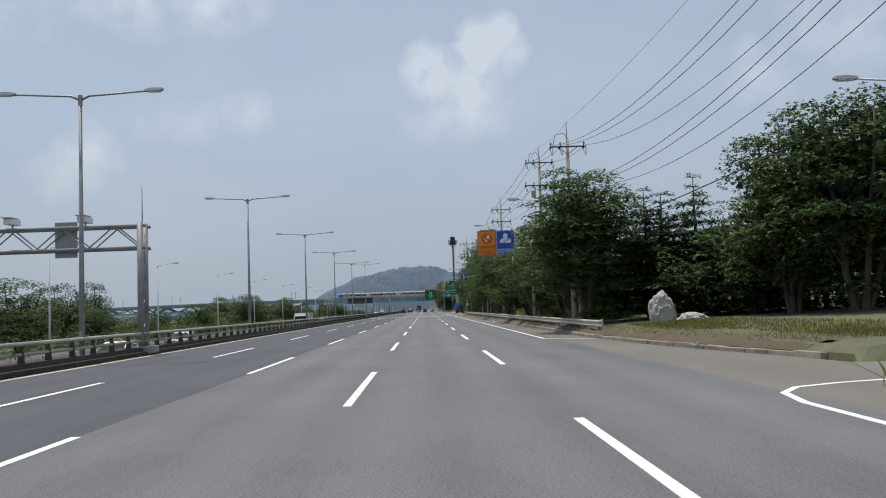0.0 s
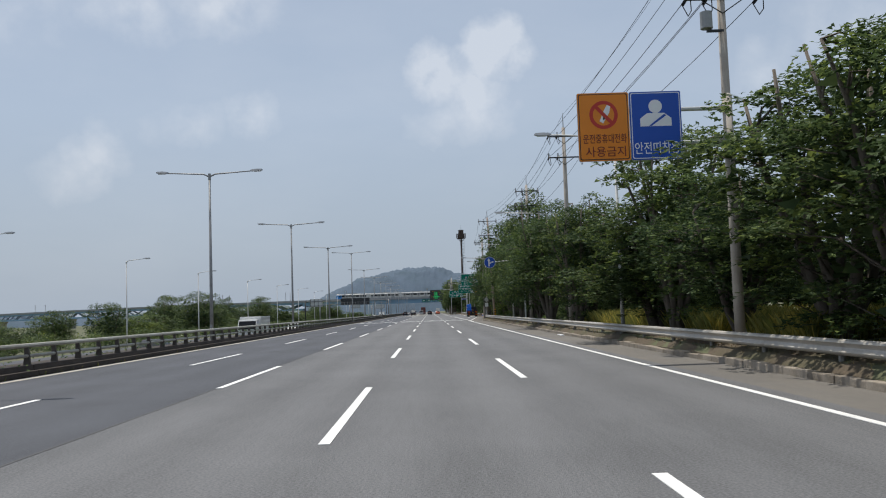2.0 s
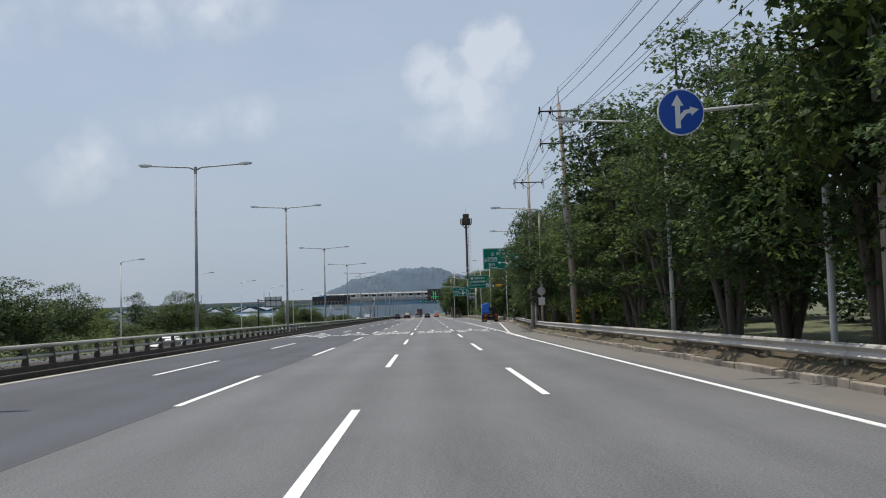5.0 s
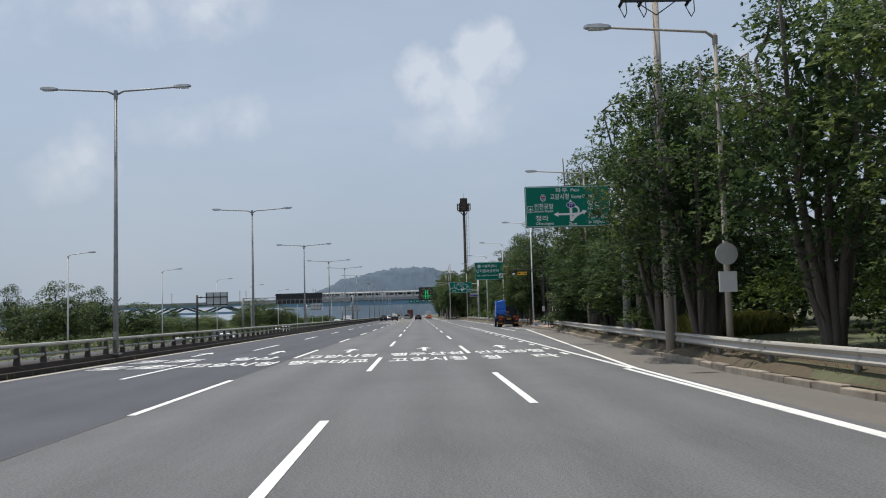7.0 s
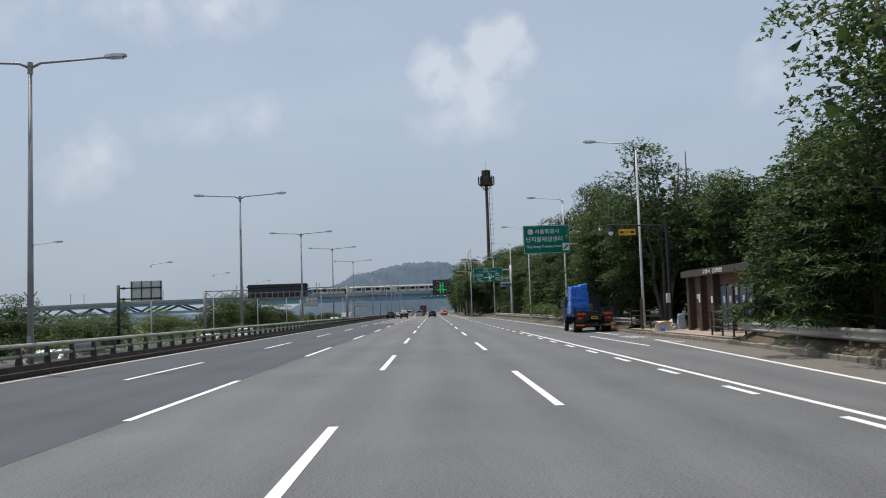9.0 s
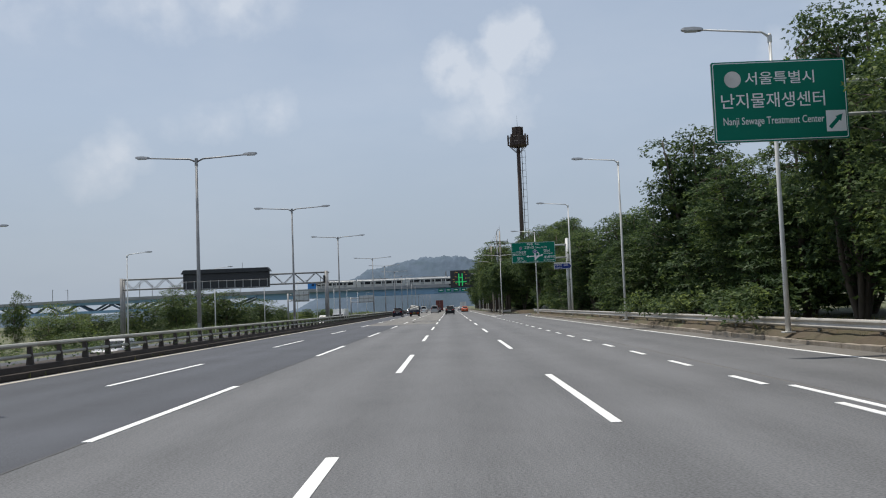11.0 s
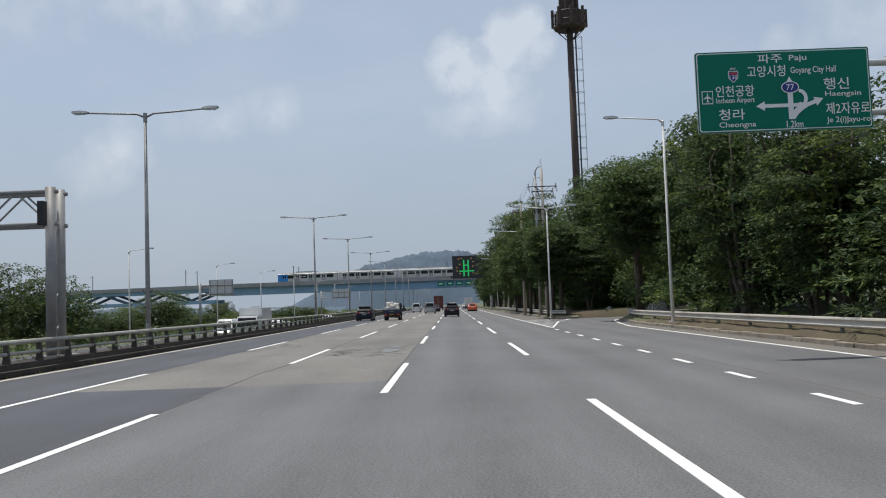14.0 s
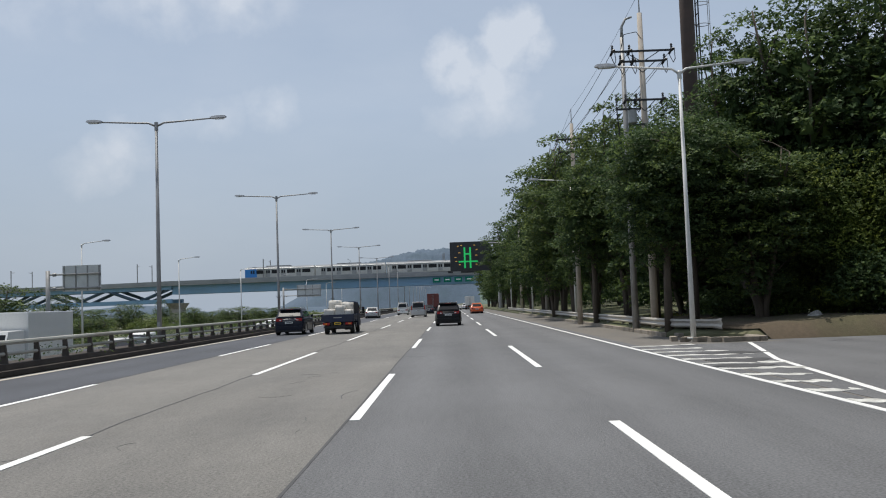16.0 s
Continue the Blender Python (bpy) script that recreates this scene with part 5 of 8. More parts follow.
    plane = ((0, 1), (0.12, 0.8), (0.13, 0.3), (1, -0.2), (1, -0.42), (0.13, -0.12), (0.10, -0.62), (0.36, -0.85), (0.36, -1), (0, -0.9), (-0.36, -1), (-0.36, -0.85), (-0.10, -0.62), (-0.13, -0.12), (-1, -0.42), (-1, -0.2), (-0.13, 0.3), (-0.12, 0.8))
    part("aeroplane_symbol", slab([(X(0.06) + 0.10 * a, Z(0.44) + 0.12 * b) for a, b in plane], Y - 0.011, Y - 0.0075), M["white"], p)
    arms_of(t, x0 + 0.4, mast_x, y + 0.17, (z0 + 0.42, z1 - 0.38), 0.085)
    mast(t, mast_x, y + 0.17, z1 + 0.22, 0.21, "steel_white")
    return t


direction_sign(6.76, 10.9, 5.62, 7.62, 191.1, 11.55, "2km")
direction_sign(7.72, 12.12, 5.66, 7.74, 321.0, 13.35, "1.2km")

t = thing("direction_sign", "green sign for the treatment centre with a white slanting arrow", "road sign", group="road signs")
p = panel(t, 8.5, 12.05, 5.62, 7.78, 256.3, "green", "white", "panel", 0.05)
Y = 256.3 - 0.018
part("emblem", disc(9.05, 7.30, 0.22, Y - 0.004, Y), M["sack"], p, "round beige emblem")
sign_text(p, "서울특별시", 9.38, 11.2, 7.14, 7.48, Y, M["white"])
sign_text(p, "난지물재생센터", 8.72, 11.45, 6.52, 6.92, Y, M["white"])
sign_text(p, "Nanji Sewage Treatment Center", 8.75, 11.4, 6.02, 6.28, Y, M["white"])
part("arrow_field", slab([(11.45, 5.82), (11.97, 5.82), (11.97, 6.38), (11.45, 6.38)], Y - 0.004, Y), M["white"], p)
part("arrow", arrow_shape([(11.54, 5.92), (11.76, 6.15)], 0.10, Y - 0.008, Y - 0.0045, 0.18), M["green"], p)
arms_of(t, 8.8, 14.4, 256.47, (6.3, 7.2), 0.05)
mast(t, 14.4, 256.47, 7.6, 0.14)

t = thing("street_sign", "dark blue arrow-shaped street name sign on a bracket", "road sign", group="road signs")
pl = part("plate", slab([(11.30, 4.72), (12.75, 4.72), (12.95, 4.98), (12.75, 5.24), (11.30, 5.24)], 315.7, 315.74), M["white"], t)
part("face", slab([(11.33, 4.75), (12.73, 4.75), (12.91, 4.98), (12.73, 5.21), (11.33, 5.21)], 315.694, 315.6999), M["navy"], pl)
sign_text(pl, "대덕로", 11.42, 12.05, 4.98, 5.17, 315.692, M["white"])
sign_text(pl, "Daedeok-ro", 11.42, 12.05, 4.80, 4.91, 315.692, M["white"])
part("unreadable_mark", slab([(12.2, 5.03), (12.6, 5.03), (12.6, 5.10), (12.2, 5.10)], 315.688, 315.693), M["white"], pl)
part("bracket", tube([(11.3, 315.8, 5.30), (12.9, 315.95, 5.33)], 0.03, 6), M["steel_white"], t)

t = thing("round_sign", "white round and square sign backs on a lamp post", "road sign", group="road signs")
part("round_plate", disc(9.75, 3.0, 0.30, 172.40, 172.43), M["steel_white"], t)
part("square_plate", slab([(9.51, 1.98), (9.99, 1.98), (9.99, 2.53), (9.51, 2.53)], 172.40, 172.43), M["white"], t)
part("clamp", tube([(9.8, 172.6, 2.95), (9.8, 172.43, 2.95)], 0.05, 6, tube([(9.8, 172.6, 2.25), (9.8, 172.43, 2.25)], 0.05, 6)), M["steel"], t)
part("rust_band", tube([(9.8, 172.6, 4.7), (9.8, 172.6, 5.3)], 0.098, 10), M["rust"], t)

t = thing("round_sign", "round blue mandatory sign with white arrows on an arm", "road sign", group="road signs")
p = part("plate", disc(7.3, 6.1, 0.55, 128.0, 128.03), M["white"], t)
part("face", disc(7.3, 6.1, 0.52, 127.992, 127.9995), M["blue"], p)
part("arrow", arrow_shape([(7.22, 5.72), (7.22, 6.25)], 0.12, 127.985, 127.991, 0.26), M["white"], p)
part("arrow", arrow_shape([(7.22, 5.9), (7.40, 6.1), (7.52, 6.12)], 0.10, 127.979, 127.984, 0.2), M["white"], p)
part("arm", tube([(7.3, 128.07, 6.1), (10.6, 128.07, 6.35)], 0.045, 8), M["steel_white"], t)
part("post", tube([(10.6, 128.07, 0.2), (10.6, 128.07, 6.6)], 0.08, 10), M["steel_white"], t)

# yellow camera notice with its dome camera
t = thing("camera_mast", "dark steel mast with a dome camera and a yellow notice", "camera mast")
part("mast", tube([(14.2, 237.2, 0.2), (14.2, 237.2, 6.2)], 0.09, 10), M["dark_metal"], t)
part("arm", tube([(14.2, 237.2, 5.75), (11.0, 237.0, 5.85)], 0.045, 8), M["dark_metal"], t)
part("stay", tube([(14.2, 237.2, 4.9), (12.8, 237.1, 5.75)], 0.025, 6), M["dark_metal"], t)
dome = bmesh.new()
bmesh.ops.create_uvsphere(dome, u_segments=14, v_segments=8, radius=0.13, matrix=Matrix.Translation((11.15, 237.0, 5.42)))
part("dome_camera", dome, M["white"], t, "white dome camera", True)
part("camera_housing", tube([(11.15, 237.0, 5.5), (11.15, 237.0, 5.85)], [0.13, 0.06], 12), M["dark_metal"], t)
p = part("notice", box(11.55, 12.45, 236.9, 236.93, 5.28, 5.6, 0.005), M["yellow"], t, "yellow notice with dark lettering")
part("unreadable_text", box(11.61, 11.81, 236.89, 236.897, 5.37, 5.51), M["brown_ink"], p)
sign_text(p, "CCTV", 11.85, 12.13, 5.37, 5.51, 236.888, M["brown_ink"])
part("unreadable_text", box(12.18, 12.39, 236.89, 236.897, 5.37, 5.51), M["brown_ink"], p)
part("control_box", box(13.95, 14.15, 236.9, 237.1, 1.6, 2.1, 0.02), M["steel_white"], t)


# ---- gantries and boards over the opposite carriageway ----
def truss_gantry(x0, x1, y, z0, z1, label, post_r, group="gantries"):
    t = thing("sign_gantry", label, "gantry", group=group)
    for dy in (-0.35, 0.35):
        for z in (z0, z1):
            part("chord", tube([(x0, y + dy, z), (x1 + 0.25, y + dy, z)], 0.075, 8), M["steel"], t, smooth=True)
        n = max(2, int((x1 - x0) / 1.15))
        for k in range(n):
            a, b = x0 + (x1 - x0) * k / n, x0 + (x1 - x0) * (k + 1) / n
            part("diagonal", tube([(a, y + dy, z0 if k % 2 else z1), (b, y + dy, z1 if k % 2 else z0)], 0.035, 6), M["steel"], t)
    for x in (x0, x1):
        for dy in (-0.35, 0.35):
            part("post", tube([(x, y + dy, -1.2 if x < -20 else 0.2), (x, y + dy, z1 + 0.15)], post_r, 12), M["steel"], t, smooth=True)
        for k in range(4):
            part("tie", tube([(x, y - 0.35, 0.9 + k * 1.1), (x, y + 0.35, 1.5 + k * 1.1)], 0.03, 6), M["steel"], t)
        part("footing", box(x - 0.45, x + 0.45, y - 0.8, y + 0.8, -1.3 if x < -20 else 0.05, -0.8 if x < -20 else 0.38, 0.03), M["concrete"], t)
    return t


g = truss_gantry(-34.0, -11.45, 40.1, 4.85, 5.85, "grey steel truss gantry with traffic cameras and a sign back", 0.14)
part("whip_aerial", tube([(-11.45, 40.1, 5.9), (-11.45, 40.1, 7.7)], [0.03, 0.012], 6), M["steel"], g)
part("sign_back", box(-15.6, -14.6, 40.52, 40.60, 4.55, 6.2), M["sign_back"], g, "grey back of a sign panel")
for x in (-14.0, -17.3):
    c = part("camera", box(x - 0.2, x + 0.2, 39.5, 40.4, 6.08, 6.36, 0.04), M["white"], g, "white traffic camera")
    part("camera_hood", box(x - 0.23, x + 0.23, 39.3, 40.2, 6.37, 6.40), M["white"], c)
    part("camera_bracket", tube([(x, 40, 5.85), (x, 40, 6.1)], 0.04, 6), M["steel"], c)
g = truss_gantry(-34.3, -12.0, 328.4, 4.75, 5.85, "grey steel truss gantry carrying a large black display board", 0.17)
b = part("display_board", box(-27.4, -18.1, 327.5, 328.0, 4.45, 6.15, 0.03), M["board_black"], g, "back of a large black display board")
part("board_roof", slab([(-27.6, 6.17), (-17.9, 6.17), (-18.2, 6.6), (-27.3, 6.6)], 327.3, 328.3), M["board_black"], b)
for k in range(11):
    part("rib", box(-27.1 + 0.88 * k, -27.02 + 0.88 * k, 327.4, 327.49, 4.55, 5.4), M["sign_back"], b)
part("walkway", box(-27.4, -18.1, 327.0, 327.4, 4.5, 4.54), M["sign_back"], b)
part("walkway_rail", tube([(-27.4, 327.0, 5.3), (-18.1, 327.0, 5.3)], 0.03, 6), M["steel"], b)
part("aerial", tube([(-21, 327.8, 6.5), (-21, 327.8, 7.2)], 0.02, 5), M["steel"], b)
part("junction_box", box(-12.25, -12.05, 327.6, 328.1, 4.7, 5.5, 0.02), M["dark_metal"], g)

for px, bx0, bx1, y, mat in ((-33.2, -31.9, -28.4, 287.4, "dark_metal"), (-32.7, -31.5, -28.2, 416.8, "steel"), (-29.5, -27.0, -22.5, 505, "steel")):
    t = thing("sign_board", "grey back of a large sign board on a cantilever post", "road sign", group="sign boards facing away")
    part("post", tube([(px, y, -1.4), (px, y, 5.6)], 0.18, 12), M[mat], t, smooth=True)
    for z in (4.05, 5.25):
        part("arm", tube([(px, y, z), (bx1, y, z)], 0.075, 8), M[mat], t)
        part("clamp", tube([(px + 0.45, y, z), (px + 0.7, y, z)], 0.15, 10), M[mat], t)
    p = part("panel", box(bx0, bx1, y + 0.1, y + 0.15, 3.78, 6.0, 0.01), M["sign_back_pale"], t)
    for k in range(4):
        part("rib", box(bx0 + 0.1 + k * (bx1 - bx0 - 0.3) / 3, bx0 + 0.2 + k * (bx1 - bx0 - 0.3) / 3, y + 0.04, y + 0.098, 3.85, 5.95), M["dark_metal"] if mat == "dark_metal" else M["steel"], p)

# lane display ahead on the right
t = thing("display_board", "black lane display board with glowing green road diagram", "display board")
part("housing", box(1.7, 9.0, 497.6, 498.3, 7.2, 12.4, 0.05), M["board_black"], t)
part("mast", tube([(10.4, 498, 0), (10.4, 498, 12)], 0.28, 12), M["steel"], t)
part("arm", tube([(8.5, 498.1, 9.0), (10.4, 498.1, 9.0)], 0.12, 8), M["steel"], t)
part("arm", tube([(8.5, 498.1, 11.4), (10.4, 498.1, 11.4)], 0.12, 8), M["steel"], t)
for x0, x1, z0, z1 in ((4.15, 4.45, 7.7, 11.4), (5.15, 5.45, 7.7, 11.4), (4.45, 5.15, 10.1, 10.35), (3.2, 6.6, 8.75, 9.0)):
    part("green_diagram", box(x0, x1, 497.55, 497.59, z0, z1), M["led_green"], t, "glowing green lines")
for k, (x, z) in enumerate(((3.0, 11.6), (3.6, 11.7), (5.9, 11.7), (6.3, 10.9), (6.2, 9.9), (2.5, 9.6), (3.2, 10.4), (2.6, 8.9), (3.2, 8.3), (6.2, 8.3))):
    part("amber_text", box(x, x + 0.34, 497.55, 497.59, z, z + 0.12), M["led_amber"], t, "small amber display text")


# ---- mobile phone tower ----
t = thing("antenna_tower", "tall brown steel monopole with ladder cage and ringed aerial head", "antenna tower", pose(14.7, 389, 0.3))
part("column", tube([(0, 0, 0), (0, 0, 15), (0, 0, 29.6)], [0.42, 0.38, 0.33], 16), M["rust"], t, smooth=True)
part("ladder_rail", tube([(0.62, 0, 3), (0.62, 0, 29.4)], 0.04, 6, tube([(0.62, 0.5, 3), (0.62, 0.5, 29.4)], 0.04, 6)), M["dark_metal"], t)
for k in range(44):
    z = 3.2 + 0.6 * k
    part("rung", tube([(0.62, 0, z), (0.62, 0.5, z)], 0.025, 5), M["dark_metal"], t)
for k in range(22):
    z = 4 + 1.18 * k
    part("cage_hoop", tube([(0.62, 0, z), (0.95, -0.05, z), (1.25, 0.1, z), (1.25, 0.4, z), (0.95, 0.55, z), (0.62, 0.5, z)], 0.02, 5), M["steel"], t)
    if k % 2 == 0:
        part("standoff", tube([(0.3, 0.2, z), (0.62, 0.25, z)], 0.04, 5), M["dark_metal"], t)
for a in (0.1, 0.4):
    part("cage_bar", tube([(1.25, a, 4), (1.25, a, 28.8)], 0.018, 5), M["steel"], t)
hd = part("head_cage", tube([(0, 0, 29.5), (0, 0, 29.75)], [1.5, 1.75], 18), M["rust"], t, smooth=True)
part("head_drum", tube([(0, 0, 29.75), (0, 0, 33.0)], [0.75, 0.8], 12), M["rust"], hd)
part("head_drum", tube([(0, 0, 29.8), (0, 0, 31.4)], [1.35, 1.35], 14), M["rust"], hd)
for k in range(8):
    a = 2 * math.pi * k / 8
    part("strut", tube([(0.35 * math.cos(a), 0.35 * math.sin(a), 28.4), (1.5 * math.cos(a), 1.5 * math.sin(a), 29.5)], 0.05, 5), M["rust"], hd)
    x, y = 1.75 * math.cos(a), 1.75 * math.sin(a)
    part("antenna_panel", box(x - 0.14, x + 0.14, y - 0.14, y + 0.14, 29.7, 31.6, 0.03), M["rust"], hd)
    x, y = 0.95 * math.cos(a + 0.3), 0.95 * math.sin(a + 0.3)
    part("antenna_panel", box(x - 0.12, x + 0.12, y - 0.12, y + 0.12, 31.5, 33.0, 0.03), M["rust"], hd)
for z in (30.3, 31.2):
    part("hoop", tube([(1.62 * math.cos(2 * math.pi * k / 20), 1.62 * math.sin(2 * math.pi * k / 20), z) for k in range(21)], 0.035, 5), M["dark_metal"], hd)
part("lightning_rod", tube([(0, 0, 33), (0, 0, 35.1)], [0.04, 0.015], 6), M["dark_metal"], t)


# ---- railway bridge and train ----
LINE = [(150, 607), (60, 600), (0, 597), (-40, 595), (-78, 597), (-130, 610), (-190, 640), (-260, 690), (-340, 760), (-430, 850), (-540, 980)]


def on_line(i, off, z):
    a, b = Vector(LINE[max(i - 1, 0)]), Vector(LINE[min(i + 1, len(LINE) - 1)])
    d = (b - a).normalized()
    return (LINE[i][0] + d.y * off, LINE[i][1] - d.x * off, z)


def sweep(i0, i1, outline):
    return loft([[on_line(i, o, z) for o, z in outline] for i in range(i0, i1 + 1)])


br = thing("railway_bridge", "pale blue steel girder and truss railway bridge crossing the highway", "bridge")
part("girder", sweep(0, 4, [(-3.2, 7.0), (3.2, 7.0), (3.2, 9.5), (-3.2, 9.5)]), M["bridge_blue"], br)
part("deck", sweep(0, 10, [(-4.6, 9.52), (4.6, 9.52), (4.6, 10.0), (-4.6, 10.0)]), M["bridge_top"], br)
part("parapet", sweep(0, 10, [(-4.65, 10.0), (-4.4, 10.0), (-4.4, 10.85), (-4.65, 10.85)]), M["bridge_top"], br)
part("parapet", sweep(0, 10, [(4.4, 10.0), (4.65, 10.0), (4.65, 10.85), (4.4, 10.85)]), M["bridge_top"], br)
for off in (-3.4, 3.4):
    part("lower_chord", sweep(4, 10, [(off - 0.45, 4.6), (off + 0.45, 4.6), (off + 0.45, 5.7), (off - 0.45, 5.7)]), M["bridge_blue"], br)
    part("upper_chord", sweep(4, 10, [(off - 0.45, 8.4), (off + 0.45, 8.4), (off + 0.45, 9.5), (off - 0.45, 9.5)]), M["bridge_blue"], br)
    for i in range(4, 10):
        a, b = Vector(on_line(i, off, 5.2)), Vector(on_line(i + 1, off, 5.2))
        n = max(2, int((b - a).length / 9.6))
        for k in range(n):
            p0, p1 = a.lerp(b, k / n), a.lerp(b, (k + 1) / n)
            up = Vector((0, 0, 3.7))
            s, e = (p0, p1 + up) if k % 2 else (p0 + up, p1)
            part("diagonal", tube([s, e], 0.48, 4), M["bridge_dark"], br)
for x, y in ((-78, 597), (17, 598), (-165, 628), (-262, 692), (60, 600), (-350, 770), (-440, 860)):
    zt = 6.9 if x > -70 else 4.5
    part("pier", loft([[(x - 1.6, y - 2.6, -3), (x + 1.6, y - 2.6, -3), (x + 1.6, y + 2.6, -3), (x - 1.6, y + 2.6, -3)], [(x - 1.6, y - 2.6, zt - 1.6), (x + 1.6, y - 2.6, zt - 1.6), (x + 1.6, y + 2.6, zt - 1.6), (x - 1.6, y + 2.6, zt - 1.6)],
                       [(x - 2.2, y - 4.2, zt), (x + 2.2, y - 4.2, zt), (x + 2.2, y + 4.2, zt), (x - 2.2, y + 4.2, zt)]]), M["concrete"], br)
for x in (-2.2, 0.9, 4.0, 7.1):
    pl = part("lane_sign", box(x - 1.1, x + 1.1, 592.0, 592.15, 7.6, 9.0, 0.02), M["green"], br, "small green lane sign")
    part("unreadable_text", box(x - 0.6, x + 0.6, 591.95, 591.99, 8.2, 8.5), M["white"], pl)
for i, k in ((1, 0), (2, 0), (3, 0.3), (4, 0.2), (5, 0), (5, 0.8), (6, 0.6), (7, 0.5), (8, 0.5), (9, 0.2)):
    for off in (-4.0, 4.0):
        a, b = Vector(on_line(i, off, 10)), Vector(on_line(i + 1, off, 10))
        q = a.lerp(b, k)
        part("catenary_mast", tube([q, q + Vector((0, 0, 6.2))], 0.14, 6, tube([q + Vector((0, 0, 5.6)), q + Vector((0, -2.4 if off > 0 else 2.4, 5.8))], 0.06, 5)), M["steel"], br)

for c in range(6):
    x1 = -57 + 20.3 * c
    yb = 593.6
    tr = thing("train_carriage", "pale commuter train carriage with dark windows" if c else "leading commuter train carriage with blue front", "train", pose(x1, yb, 10.1), "train carriages")
    rings = []
    for x, s in ((0.0, 0.86 if c == 0 else 1), (0.7 if c == 0 else 0.05, 1), (19.9, 1)):
        rings.append([(x, -1.5, 0.75), (x, 1.5, 0.75), (x, 1.55, 1.6), (x, 1.5, 0.75 + 2.6 * s), (x, 0.9, 0.75 + 3.05 * s), (x, -0.9, 0.75 + 3.05 * s), (x, -1.5, 0.75 + 2.6 * s), (x, -1.55, 1.6)])
    part("body", loft(rings), M["train_body"], tr)
    part("underframe", box(1.0, 18.9, -1.2, 1.2, 0.05, 0.74), M["dark_metal"], tr)
    for k in range(4):
        x = 2.2 + 4.4 * k
        part("window", box(x + 1.05, x + 3.35, -1.575, -1.545, 1.85, 2.9), M["glass"], tr)
        dr = part("door", box(x - 0.65, x + 0.65, -1.57, -1.54, 0.9, 3.0), M["sign_back"], tr)
        for e in (-0.55, 0.07):
            part("door_window", box(x + e, x + e + 0.48, -1.578, -1.5705, 1.95, 2.8), M["glass"], dr)
    part("stripe", box(0.8 if c == 0 else 0.1, 19.8, -1.56, -1.548, 3.1, 3.22), M["sign_back"], tr)
    if c == 0:
        part("blue_front", box(0.02, 3.4, -1.575, -1.553, 0.9, 3.2), M["train_blue"], tr, "blue cab side")
        part("windscreen", box(-0.05, 0.02, -1.1, 1.1, 1.9, 3.0), M["glass"], tr)
    if c in (1, 3):
        part("pantograph", tube([(9, 0, 3.85), (10, 0, 4.6), (9, 0, 5.3)], 0.05, 5), M["dark_metal"], tr)
    part("roof", loft([[(x, -1.54, 3.30), (x, -0.94, 3.86), (x, 0.94, 3.86), (x, 1.54, 3.30), (x, 0.9, 3.2), (x, -0.9, 3.2)] for x in (0.75 if c == 0 else 0.06, 19.88)]), M["bridge_top"], tr, "weathered grey roof")
    part("roof_unit", box(6, 13, -0.9, 0.9, 3.84, 4.15, 0.05), M["bridge_top"], tr)


# ---- vehicles ----
def wheel(parent, x, y, r, w):
    s = 1 if x > 0 else -1
    ty = part("wheel", tube([(x - w / 2, y, r), (x - w / 2 + 0.03, y, r), (x + w / 2 - 0.03, y, r), (x + w / 2, y, r)], [r * 0.9, r, r, r * 0.9], 20), M["tyre"], parent)
    part("rim", tube([(x + s * w * 0.45, y, r), (x + s * (w / 2 + 0.012), y, r)], [r * 0.66, r * 0.6], 14), M["rim"], ty)


